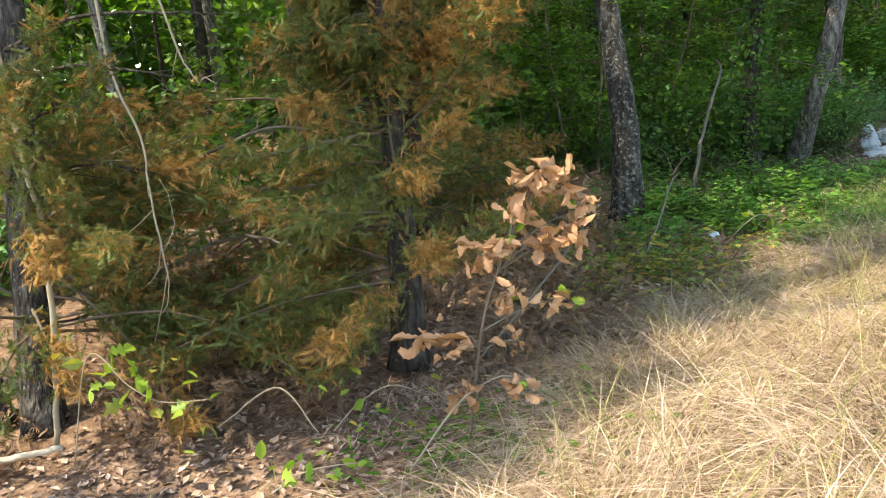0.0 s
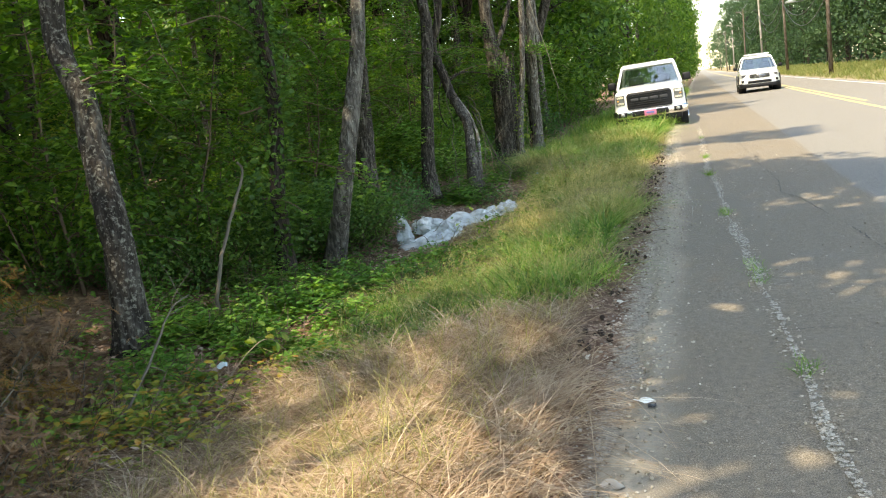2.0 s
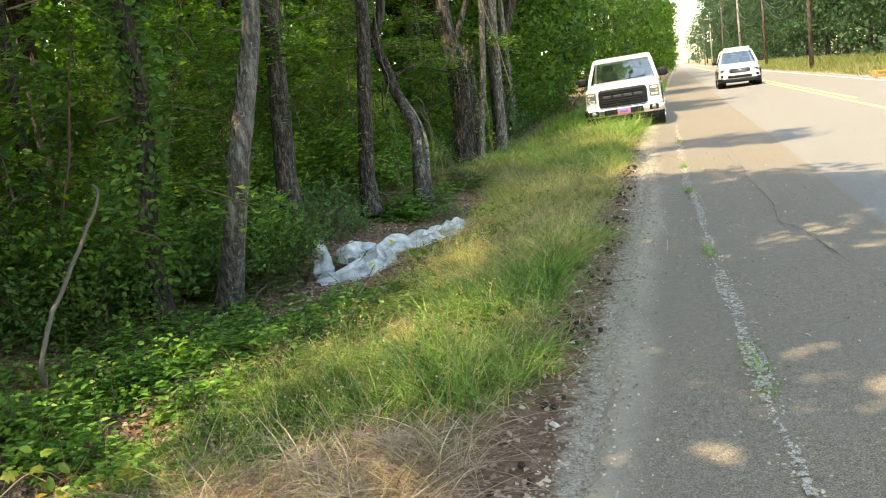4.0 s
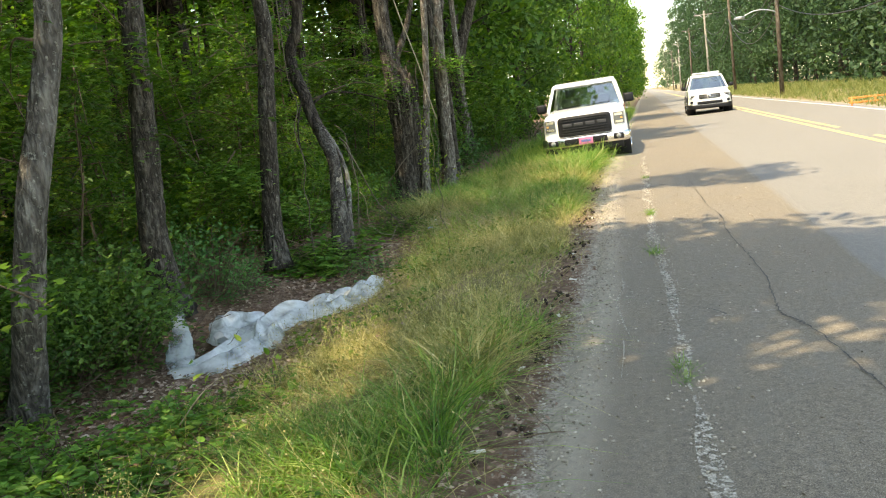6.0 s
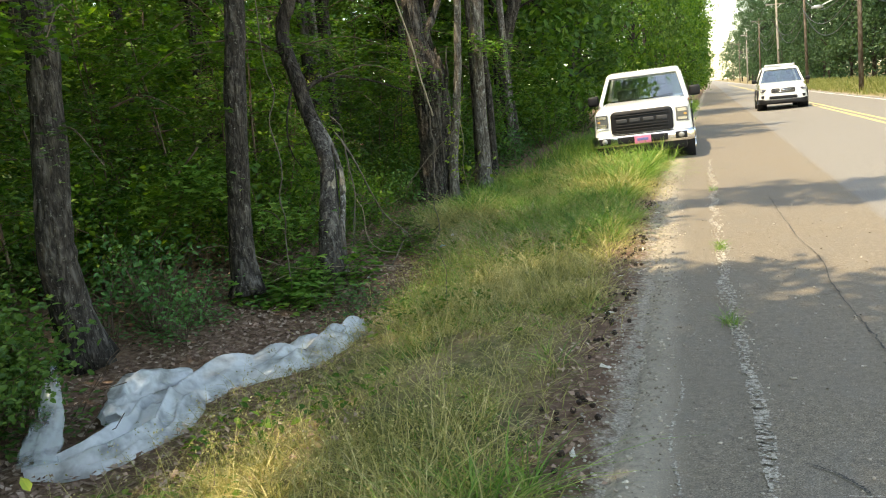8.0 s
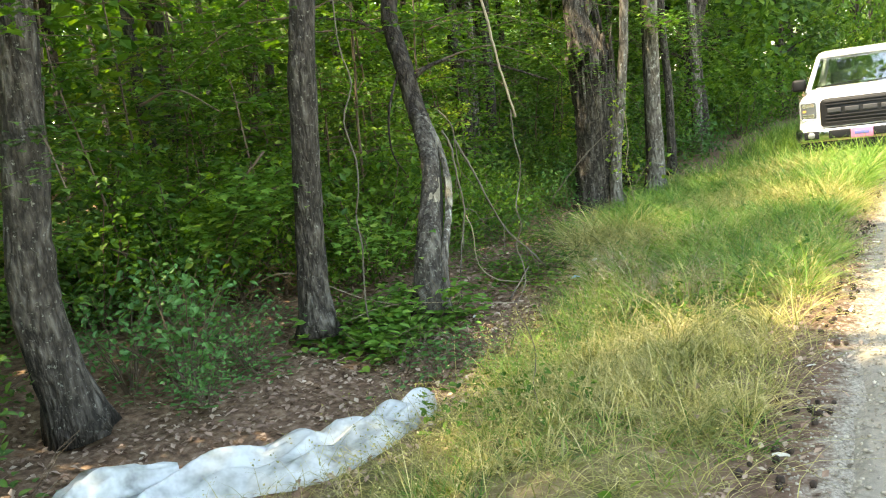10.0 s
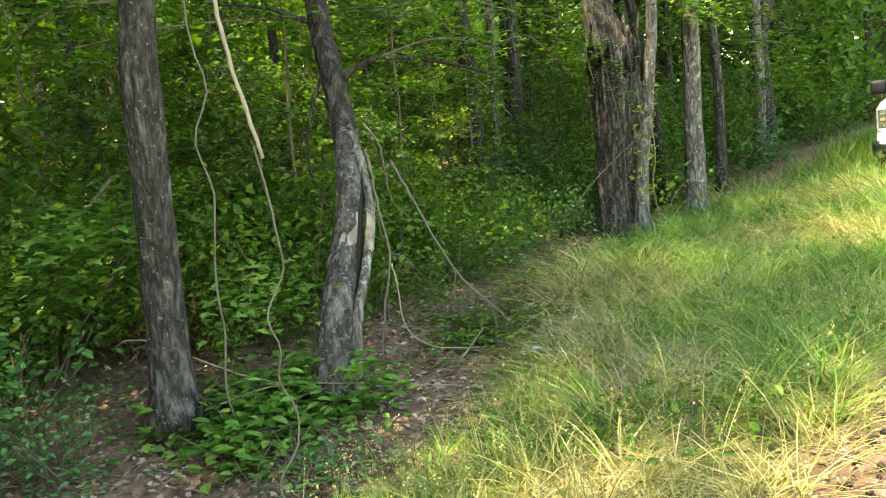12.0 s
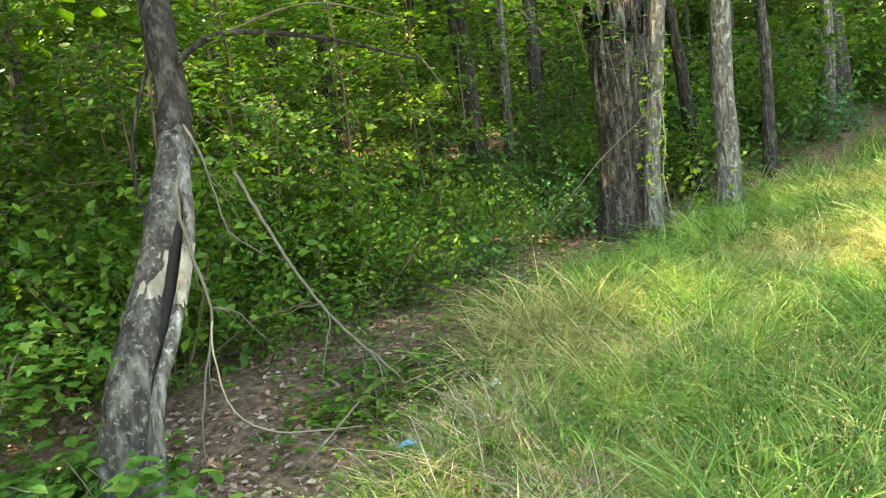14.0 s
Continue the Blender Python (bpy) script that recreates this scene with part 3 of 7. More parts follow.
# added outside the view only for the shade it throws on the straw
tree([(-6.4, -1.6, -.2), (-6.4, -1.6, 2), (-6.2, -1.4, 5)], .13, M_BARK, 1, (.3, .3, 9.6), .3, "unseen tall tree added to shade the dry bank", seed=18)
tree([(-6.0, 1.2, -.3), (-6.0, 1.3, 2), (-5.6, 1.4, 5)], .12, M_BARK, 3, (4.1, 1.8, 10), .85, "tall tree behind the red cedars, its unseen crown added to shade the road", seed=10)
tree([(-5.9, 5.2, -.3), (-5.9, 5.3, 2), (-5.8, 5.3, 5)], .12, M_BARK_DARK, None, label="dark straight tree in the shade behind the cedar", seed=11)


def ivy_tree(path, r0, label, seed, n=1500, mat=None, z0=-.2, z1=6.0, size=.1, spread=.22, bark=None, crown=None):
    t = tree(path, r0, bark or M_BARK_DARK, crown, (-.2, -.6, 9.8), .55, label, seed=seed)
    r = np.random.default_rng(seed)
    base = np.array(path[0], float)
    p = spline([np.array(q) - base for q in path], 40)
    z = r.uniform(z0, z1, n) + .4
    c = np.stack([np.interp(z, p[:, 2], p[:, 0]), np.interp(z, p[:, 2], p[:, 1]), z], 1)
    a = r.uniform(0, 6.28, n)
    d = np.stack([np.cos(a), np.sin(a), 0 * a], 1)
    pts = c + d * (r0 * .8 + spread * r.uniform(0, 1, n)[:, None] ** 1.5 * (.6 + .4 * np.sin(z * 3 + a)[:, None]))
    part("ivy", leaves(pts, size, OVAL, .15, d, r), mat or M_IVY, t, "dark green ivy leaves climbing the trunk", False)
    return t


ivy_tree([(-4.62, 10.6, -.35), (-4.6, 10.6, .6), (-4.55, 10.75, 1.8), (-4.7, 10.8, 4.2), (-4.7, 10.8, 6.5)], .10, "dark tree trunk wrapped in climbing ivy", 41, 3600, M_LEAF_DEEP, -.2, 6.0, .085, .36, crown=0)


def split_tree():
    """Two stems fused at the foot and parted by a long dark slit, with a sun patch painted pale."""
    b = np.array((-3.92, 17.5, -.3))
    t = thing("tree", b, "leaning split tree with a long slit and lichen-grey bark", "tree", "trees of the wood")

    def loc(pts):
        return [np.array(p) - b for p in pts]
    main = loc([(-4.0, 17.40, -.4), (-4.0, 17.48, .13), (-4.06, 17.70, .57), (-4.16, 17.95, 1.01), (-4.36, 18.22, 1.33), (-4.56, 18.4, 1.66), (-4.67, 18.46, 2.01), (-4.84, 18.58, 2.40), (-4.84, 18.62, 2.72), (-4.68, 18.66, 3.2), (-4.5, 18.7, 5)])
    p = spline(main, 110)
    rr = np.random.default_rng(52)
    rad = np.interp(p[:, 2], [0, .25, .6, .9, 1.15, 1.35, 1.65, 2.0, 2.7, 5.3], [.175, .135, .118, .095, .082, .088, .10, .092, .088, .055])
    low, high = p[:, 2] < 1.75, p[:, 2] > 1.7
    part("trunk", tube(p[low], rad[low], 18, .05, True, rr), M_BARK_SPLIT, t, "lichen-grey lower trunk")
    part("upper_trunk", tube(p[high], rad[high] * 1.01, 16, .06, True, rr), M_BARK_DARK, t, "dark upper trunk")
    slim = loc([(-3.84, 17.46, -.4), (-3.88, 17.57, .13), (-3.925, 17.815, .57), (-4.04, 18.03, .95), (-4.17, 18.14, 1.2), (-4.30, 18.23, 1.38), (-4.40, 18.3, 1.5)])
    q = spline(slim, 44)
    part("stem", tube(q, np.interp(q[:, 2], [0, .5, 1.3, 1.6, 1.8], [.05, .036, .03, .034, .03]), 12, .07, True, rr), M_BARK_PALE, t, "paler slim stem beside the slit")
    # a black tube fills the gap, its shade put into the colour
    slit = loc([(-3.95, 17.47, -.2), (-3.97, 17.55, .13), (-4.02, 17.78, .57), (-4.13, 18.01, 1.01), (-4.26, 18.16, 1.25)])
    part("slit", tube(spline(slit, 24), np.interp(np.linspace(0, 1, 24), [0, .3, .8, 1], [.06, .058, .045, .015]), 8), M_SLIT_SHADE, t, "black filler painting the shade between the stems")
    # thin pale shells over both stems paint the sunlit patch
    for path, zz, w in ((p, (.93, 1.2), 1.5), (q, (.86, 1.2), 1.9)):
        sel = (path[:, 2] > zz[0]) & (path[:, 2] < zz[1])
        c = path[sel]
        rk = np.interp(c[:, 2], p[:, 2], rad) if path is p else np.full(len(c), .036)
        facing = np.arctan2(-1.9 + .1, 3.9) + np.linspace(-w / 2, w / 2, 13)
        n_c = len(c)
        v = c[:, None] + (rk[:, None, None] + .006) * np.stack([np.cos(facing), np.sin(facing), 0 * facing], -1)[None]
        v[0, :, 2] -= .02 * rr.uniform(-1, 1, 13)
        v[-1, :, 2] += .025 * rr.uniform(-1, 1, 13)
        v = np.concatenate([v.reshape(-1, 3), (v - .012 * np.stack([np.cos(facing), np.sin(facing), 0 * facing], -1)[None]).reshape(-1, 3)])
        i, j = np.meshgrid(np.arange(n_c - 1), np.arange(12), indexing="ij")
        f = np.stack([i * 13 + j, i * 13 + j + 1, (i + 1) * 13 + j + 1, (i + 1) * 13 + j], -1).reshape(-1, 4)
        part("sun_patch", (v, np.concatenate([f, f[:, ::-1] + n_c * 13])), M_SUNLIT_BARK, t, "sunlit patch of bark painted in a paler colour")
    side = loc([(-4.6, 18.4, 1.8), (-4.3, 18.6, 1.98), (-3.9, 19.0, 1.9), (-3.5, 19.4, 1.7)])
    part("limb", tube(spline(side, 20), np.linspace(.024, .008, 20), 8, .06), M_BARK_DARK, t)
    part("limb", tube(spline(loc([(-4.66, 18.40, 1.95), (-4.72, 18.31, 1.74), (-4.74, 18.2, 1.44), (-4.7, 18.15, 1.12), (-4.6, 18.2, .9)]), 16), np.linspace(.016, .007, 16), 8), M_BARK_DARK, t)
    part("limb", tube(spline(loc([(-4.86, 18.6, 2.3), (-5.0, 18.2, 2.45), (-5.2, 17.7, 2.5)]), 12), np.linspace(.02, .008, 12), 8), M_BARK_DARK, t)
    # crown above the view, shifted to steer where its shade falls
    me, lm = CROWNS[1]
    for nm, mesh in (("crown", me), ("branchwork", lm)):
        o = part(nm, mesh, M_LEAF, t)
        o.matrix_basis = pose(-2.6, 1.2, 9.6, 0, 0, 200) @ Matrix.Scale(.55, 4)


split_tree()


def broken_tree():
    """The stout old trunk, broken off, with torn wood at its top and a root flare."""
    b = np.array((-4.62, 23.75, -.3))
    t = thing("broken_tree", b, "stout old trunk broken off with torn bare wood", "tree", "trees of the wood")
    r = np.random.default_rng(51)
    p = spline([(0, 0, -.1), (0, 0, .5), (.02, 0, 1.3), (0, 0, 2.0), (-.05, 0, 2.5), (-.2, 0, 3.2), (-.35, 0, 6.0)], 60)
    v, f = tube(p, np.interp(p[:, 2], [0, .3, 1, 2, 2.35, 2.6, 3, 6], [.46, .35, .3, .32, .33, .24, .17, .1]), 26, .05, True, r)
    top = (v[:, 2] > 2.15) & (v[:, 2] < 2.7)
    v[top, 2] += .12 * r.normal(size=top.sum())
    part("trunk", (v, f), M_BARK, t)
    for k in range(7):
        a, z0 = radians(-110 + 20 * k), 1.2 + .9 * r.uniform()
        c, s = math.cos(a), math.sin(a)
        q = [(c * .31, s * .31, z0), (c * .335, s * .335, z0 + .25), (c * .33, s * .33, z0 + .5), (c * (.3 + .1 * r.uniform()), s * .32, z0 + .75 + .25 * r.uniform())]
        part("wood_shard", tube(spline(q, 9), [.006, .014, .02, .024, .024, .02, .016, .01, .003], 5, .15, True, r), M_BARK_PALE if k % 2 else M_BARK, t, "torn grey wood")
    part("limb", tube(spline([(-.1, 0, 2.9), (.2, .2, 3.6), (.5, .3, 4.6)], 14), np.linspace(.09, .04, 14), 8), M_BARK, t)


broken_tree()
ivy_tree([(-4.28, 23.55, -.25), (-4.22, 23.5, .5), (-4.10, 23.48, 1.3), (-3.98, 23.45, 2.2), (-3.85, 23.45, 4), (-3.8, 23.4, 6)], .088, "slim mottled trunk with yellow-green creeper", 42, 170, M_LEAF_YEL, 0, 1.5, .06, .13, M_BARK_PALE)

# trees deeper in the wood and along the road's edge
INNER = []
r = np.random.default_rng(61)
for k in range(40):
    x, y = -r.uniform(6.3, 19), r.uniform(-5, 46)
    if min(math.hypot(x - a, y - b) for a, b in INNER + [(99, 99)]) < 1.6:
        continue
    INNER.append((x, y))
    z = float(G(x, y))
    rad = r.uniform(.05, .15)
    ln = r.normal(size=2) * .12
    tree([(x, y, z - .05), (x + ln[0], y + ln[1], z + 1.5), (x + 2 * ln[0], y + 2 * ln[1], z + 4), (x + 2.5 * ln[0], y + 2 * ln[1], z + 7)], rad, (M_BARK_DARK, M_BARK, M_BARK_PALE)[k % 3],
         None, (0, 0, 10), .95, "slender tree deep in the shaded wood", seg=9, seed=100 + k)


# added trees, placed so their crowns above the view keep the wood dark
for k, (x, y) in enumerate(((-7.8, 3.0), (-9.2, 7.2), (-12.5, 11.5), (-9.5, 11.8), (-9.6, 21.6), (-11.8, 21.8), (-9.8, 24.2), (-12.6, 25.5), (-8.2, 27.2), (-9.8, 29.6), (-7.9, 31.5), (-11.2, 33), (-8.3, 35.2), (-12.4, 29), (-10.3, 37.5), (-14.5, 32), (-14, 37), (-13.5, 8.5), (-14.5, 13), (-14, 17.5), (-15, 22))):
    z = float(G(x, y))
    tree([(x, y, z - .05), (x + .1, y, z + 2), (x + .1, y + .1, z + 6)], .13, (M_BARK, M_BARK_DARK)[k % 2], k % 3, (0, 0, 9.6), .95 if y < 13 else 1.12, "tall tree added so its unseen crown shades the wood", seg=10, seed=160 + k)


def edge_tree(name, seed, h, n, size, mat):
    """A tree of the wood's sunny edge, leafy from near the ground to the top."""
    r = np.random.default_rng(seed)
    t = thing(name, (0, 0, 0), "leafy green broadleaf tree at the wood's edge", "tree", "trees along the road")
    part("trunk", tube(wander((0, 0, -.2), (0, 0, 1), h * .9, 10, .06, 0, r), np.linspace(.17, .04, 10), 9, .05), M_BARK, t)
    c, lim = [], []
    for i in range(64):
        z = h * (.05 + .95 * r.uniform() ** .9)
        rad = 3.0 * math.sqrt(max(.05, 1 - ((z / h - .48) / .56) ** 2)) * r.uniform(.45, 1.05)
        a = r.uniform(0, 6.28)
        q = np.array((rad * math.cos(a), rad * math.sin(a), z))
        c.append(q)
        if i % 2 == 0:
            lim.append(tube(spline([(0, 0, z * .75), q * (.5, .5, .93), q], 4), np.linspace(.05, .01, 4), 4, caps=False))
    c = np.array(c)
    tagged(part("branchwork", join(lim), M_BARK_DARK, t), kind="stuff")
    w = r.uniform(.5, 1.1, len(c))
    k = r.choice(len(c), n, p=w / w.sum())
    p = c[k] + r.normal(size=(n, 3)) * np.array((.6, .6, .32)) * w[k][:, None]
    part("crown", leaves(p, size, DIAMOND, .5, None, r), mat, t, "", False)
    return t


EDGE = [edge_tree("edge_tree", 71, 13, 5600, .29, M_LEAF), edge_tree("edge_tree", 72, 11, 5400, .28, M_LEAF), edge_tree("edge_tree", 73, 15, 6000, .30, M_LEAF_DEEP)]
PINES = [edge_tree("roadside_tree", 75, 15, 7600, .27, M_PINE), edge_tree("roadside_tree", 76, 17, 8000, .27, M_PINE)]
r = np.random.default_rng(74)
spots = [(-6.5, 37), (-7.2, 41.5), (-6.2, 45), (-7.5, 49), (-6.3, 54), (-6.8, 60), (-5.6, 67), (-5.0, 74), (-4.6, 82), (-4.4, 92), (-4.2, 103), (-4.0, 116), (-3.8, 131), (-3.6, 150), (-3.4, 172), (-3.4, 200), (-3.4, 240), (-5.5, 47), (-8.5, 71), (-8, 88), (-8, 110), (-10.5, 39), (-11, 46), (-11, 54), (-11, 64),
         (14, 52), (17, 58), (14.5, 64), (18.5, 66), (14, 74), (18, 80), (14.5, 86), (13, 99), (12.6, 112), (12.2, 127), (12.2, 142), (11.6, 160), (11.4, 180), (11.2, 205), (11, 235), (11, 270), (16, 70), (17, 90), (16, 105), (16, 135), (10.8, 320), (10.5, 450), (-3.2, 290), (-3.2, 350), (-3.2, 430), (-3.2, 540), (20, 47), (15.5, 47), (18, 50), (16, 56), (20.5, 61), (15.5, 79), (14, 93), (16, 99), (14, 106), (13, 119), (12.8, 135), (12.4, 152), (12, 170), (24, 60), (25, 80),
         (-2.8, 108), (-2.5, 127), (-2.3, 146), (-2.0, 172), (-2.0, 212), (-1.8, 262), (-1.6, 335), (10.4, 192), (10.2, 232), (10.0, 292), (9.8, 385), (9.6, 505), (9.5, 660)]
for k, (x, y) in enumerate(spots):
    m = pose(x, y, float(G(x, y)), 0, 0, r.uniform(0, 360)) @ Matrix.Diagonal((r.uniform(.85, 1.15), r.uniform(.85, 1.15), r.uniform(.9, 1.2) * (1.25 if x > 0 else 1.32 if y > 58 else 1), 1))
    if k < 3:
        EDGE[k].matrix_basis = m
    elif 24 < k < 27:
        PINES[k - 25].matrix_basis = m
    else:
        o = copy_thing(PINES[k % 2] if x > 0 else EDGE[k % 3], Matrix())
        o.matrix_basis = m


# ---- saplings and bushes ----
def sapling(seed, h, n, size, mat, width=1.1, tmpl=OVAL, lay=9):
    """A young tree with flat sprays of leaves in layers."""
    r = np.random.default_rng(seed)
    t = thing("sapling", (0, 0, 0), "young leafy sapling in the undergrowth", "sapling", "saplings of the undergrowth")
    stem = wander((0, 0, -.1), (0, 0, 1), h, 9, .12, 0, r)
    part("stem", tube(stem, np.linspace(.022, .006, 9), 6), M_TWIG_DARK, t)
    pts, outs, br = [], [], []
    for i in range(lay):
        z = h * (.08 + .92 * (i + r.uniform()) / lay)
        s = np.array([np.interp(z, stem[:, 2], stem[:, 0]), np.interp(z, stem[:, 2], stem[:, 1]), z])
        for _ in range(3):
            a = r.uniform(0, 6.28)
            ln = width * r.uniform(.5, 1.1) * (1 - .5 * z / h)
            b = wander(s, (math.cos(a), math.sin(a), .25), ln, 6, .2, .07, r)
            br.append(tube(b, np.linspace(.009, .003, 6), 3, caps=False))
            m = n // (lay * 3)
            u = r.uniform(.2, 1, m) * 5
            i0 = np.clip(u.astype(int), 0, 4)
            q = b[i0] + (b[i0 + 1] - b[i0]) * (u - i0)[:, None]
            side = np.array((-math.sin(a), math.cos(a), 0)) * r.normal(size=m)[:, None]
            pts.append(q + side * .16 * ln + r.normal(size=(m, 3)) * np.array((.06, .06, .05)))
            outs.append(side + np.array((math.cos(a), math.sin(a), -.2)))
    tagged(part("branchwork", join(br), M_TWIG_DARK, t), kind="stuff")
    part("foliage", leaves(np.concatenate(pts), size, tmpl, .6, np.concatenate(outs), r), mat, t, "", False)
    return t


def bush(seed, h, w, n, size, mat, name="bush", label="leafy green bush on the wood floor", stems=14, tmpl=OVAL, twig=None, loose=1.0):
    r = np.random.default_rng(seed)
    t = thing(name, (0, 0, 0), label, "bush", "bushes of the undergrowth")
    br, pts = [], []
    for i in range(stems):
        a = r.uniform(0, 6.28)
        lean = r.uniform(.15, 1.0) * w / h
        b = wander((.06 * math.cos(a), .06 * math.sin(a), -.05), (lean * math.cos(a), lean * math.sin(a), 1), h * r.uniform(.6, 1.1), 8, .22, .06, r)
        br.append(tube(b[::2], np.linspace(.008, .004, 4), 3, caps=False))
        m = n // stems
        u = r.uniform(.25, 1, m) ** .8 * 7
        i0 = np.clip(u.astype(int), 0, 6)
        pts.append(b[i0] + (b[i0 + 1] - b[i0]) * (u - i0)[:, None] + r.normal(size=(m, 3)) * .11 * loose)
    tagged(part("branchwork", join(br), twig or M_TWIG_DARK, t), kind="stuff")
    part("foliage", leaves(np.concatenate(pts), size, tmpl, .55, None, r), mat, t, "", False)
    return t


SAPF = [sapling(85, 3.8, 430, .19, M_LEAF, 1.2, DIAMOND), sapling(86, 5.0, 520, .20, M_LEAF_DEEP, 1.4, DIAMOND, 11), sapling(87, 5.6, 540, .20, M_LEAF, 1.5, DIAMOND, 12)]
SAP = [sapling(81, 3.6, 1700, .08, M_LEAF), sapling(82, 2.6, 1400, .075, M_LEAF_DEEP, .9), sapling(83, 5.2, 2100, .085, M_LEAF, 1.4, lay=12), sapling(84, 3.0, 1500, .075, M_LEAF_YEL, 1.0)]
BUSH = [bush(91, .8, .7, 950, .062, M_LEAF_DEEP, tmpl=DIAMOND), bush(92, 1.2, .8, 1300, .066, M_LEAF, tmpl=DIAMOND), bush(93, .55, .6, 700, .055, M_LEAF_BLUE, tmpl=DIAMOND)]
r = np.random.default_rng(95)


def scatter(models, n, xr, yr, keep, sc=(.8, 1.25)):
    made = 0
    while made < n:
        x, y = r.uniform(*xr), r.uniform(*yr)
        if not keep(x, y):
            continue
        i = r.integers(len(models))
        s = r.uniform(*sc)
        m = pose(x, y, float(G(x, y)), r.normal() * 4, r.normal() * 4, r.uniform(0, 360)) @ Matrix.Scale(s, 4)
        o = copy_thing(models[i], Matrix())
        o.matrix_basis = m
        made += 1


def wood(x, y):
    return x < -5.6 - .6 * math.sin(y * .9)


scatter([SAP[0], SAP[1], SAP[2], SAP[0], SAP[3]], 46, (-9, -5.6), (8, 30), wood, (.75, 1.1))
scatter(SAPF, 130, (-19, -7.5), (-6, 50), lambda a, b: wood(a, b) and not (13 < b < 25 and a < -10), (.9, 1.3))
scatter(BUSH, 56, (-7, -5.0), (9, 26), lambda a, b: True, (.8, 1.5))
scatter(BUSH, 45, (-8.5, -4.6), (25, 46), lambda a, b: True, (1.1, 2.2))
scatter(BUSH, 60, (-12, -6), (-4, 40), wood, (1.0, 2.0))
scatter(BUSH, 44, (-10.5, -6.8), (9, 24), wood, (1.0, 1.9))
for i, (x, y) in enumerate(((-5.9, 12.6), (-6.1, 18.9), (-6.4, 21.5), (-6.3, 25.8))):
    SAP[i].matrix_basis = pose(x, y, float(G(x, y)), 0, 0, 40 * i)
for i, (x, y) in enumerate(((-7.9, 9.6), (-8.3, 15.2), (-8.1, 23.5))):
    SAPF[i].matrix_basis = pose(x, y, float(G(x, y)), 0, 0, 40 * i)
for i, (x, y) in enumerate(((-5.3, 12.4), (-5.6, 20.2), (-5.2, 21.6))):
    BUSH[i].matrix_basis = pose(x, y, float(G(x, y)), 0, 0, 40 * i)

# the far thicket that closes the wood
n = 42000
y = r.uniform(-14, 62, n)
x = -18.5 - r.gamma(2.0, 2.2, n)
wx, wy = -26 - r.gamma(2.0, 3.0, 13000), r.uniform(-20, 80, 13000)
far_p = np.stack([wx, wy, ground_z(wx, wy) + r.uniform(.3, 12, 13000)], 1)
tagged(part("deep_thicket", leaves(far_p, 1.3, DIAMOND, .4, None, r), M_LEAF_DEEP, None, "", False), "dark green foliage closing the far side of the wood", "thicket", kind="stuff")
cz = 3.2 + 2.6 * vnoise(x, y, 2.1, 96)
z = np.abs(cz + r.normal(size=n) * 2.6) % 9.5
p = np.stack([x, y, ground_z(x, y) + z], 1)
n = 64000
yr_ = r.uniform(44, 300, n)
xr_ = 11.0 + r.gamma(2.0, 2.6, n)
zr_ = (np.abs(5.5 + 4.5 * vnoise(xr_, yr_, 4, 97) + r.normal(size=n) * 4)) % 16
pr_ = np.stack([xr_, yr_, ground_z(xr_, yr_) + zr_], 1)
tagged(part("far_thicket", leaves(pr_, .44, DIAMOND, .4, None, r), M_PINE, None, "", False), "dense dark green woodland beyond the road", "thicket", kind="stuff")
tagged(part("thicket", leaves(p, .52, DIAMOND, .4, None, r), M_LEAF, None, "", False), "dense sunlit green thicket deep in the wood", "thicket", kind="stuff")


# ---- grass, litter, low plants ----
def blades(x, y, h, w, lean, r, droop=.5, seg=3, zf=ground_z, curl=0.0, way=None):
    """Grass blades: narrow tapering strips that bend over."""
    n = len(x)
    a, yaw = r.uniform(0, 6.28, n), r.uniform(0, 6.28, n)
    if way is not None:
        a = way + r.normal(size=n) * .7
    d = np.stack([np.cos(a), np.sin(a), 0 * a], 1)
    s = np.stack([np.cos(yaw), np.sin(yaw), 0 * a], 1)
    base = np.stack([x, y, zf(x, y) - .01], 1)
    ln = lean * r.uniform(.2, 1.3, n)
    across = np.stack([-np.sin(a), np.cos(a), 0 * a], 1) * (curl * r.normal(size=n))[:, None]
    vs = []
    for i in range(seg + 1):
        u = i / seg
        out = ln * u + droop * ln * u * u
        up = u * np.sqrt(np.clip(1 - (ln * .55) ** 2, .05, 1)) - droop * ln * .45 * u ** 3
        c = base + d * (h * out)[:, None] + np.array((0, 0, 1)) * (h * up)[:, None] + across * (h * u * u)[:, None]
        ww = (w * (1 - .85 * u ** 1.5)) * s / 2
        if i < seg:
            vs += [c - ww, c + ww]
        else:
            vs += [c]
    v = np.stack(vs, 1)
    k = v.shape[1]
    f = []
    for i in range(seg - 1):
        f += [(2 * i, 2 * i + 1, 2 * i + 3), (2 * i, 2 * i + 3, 2 * i + 2)]
    f.append((2 * seg - 2, 2 * seg - 1, 2 * seg))
    return v.reshape(-1, 3), (np.asarray(f)[None] + (np.arange(n) * k)[:, None, None]).reshape(-1, 3)


def tufts(n, xr, yr, keep, r, per=14, spread=.07):
    """Places of blades in tufts, kept by a chance from 0 to 1."""
    cx, cy = r.uniform(*xr, n), r.uniform(*yr, n)
    ok = r.uniform(size=n) < keep(cx, cy)
    cx, cy = cx[ok], cy[ok]
    x = np.repeat(cx, per) + r.normal(size=len(cx) * per) * spread
    y = np.repeat(cy, per) + r.normal(size=len(cx) * per) * spread
    return x, y


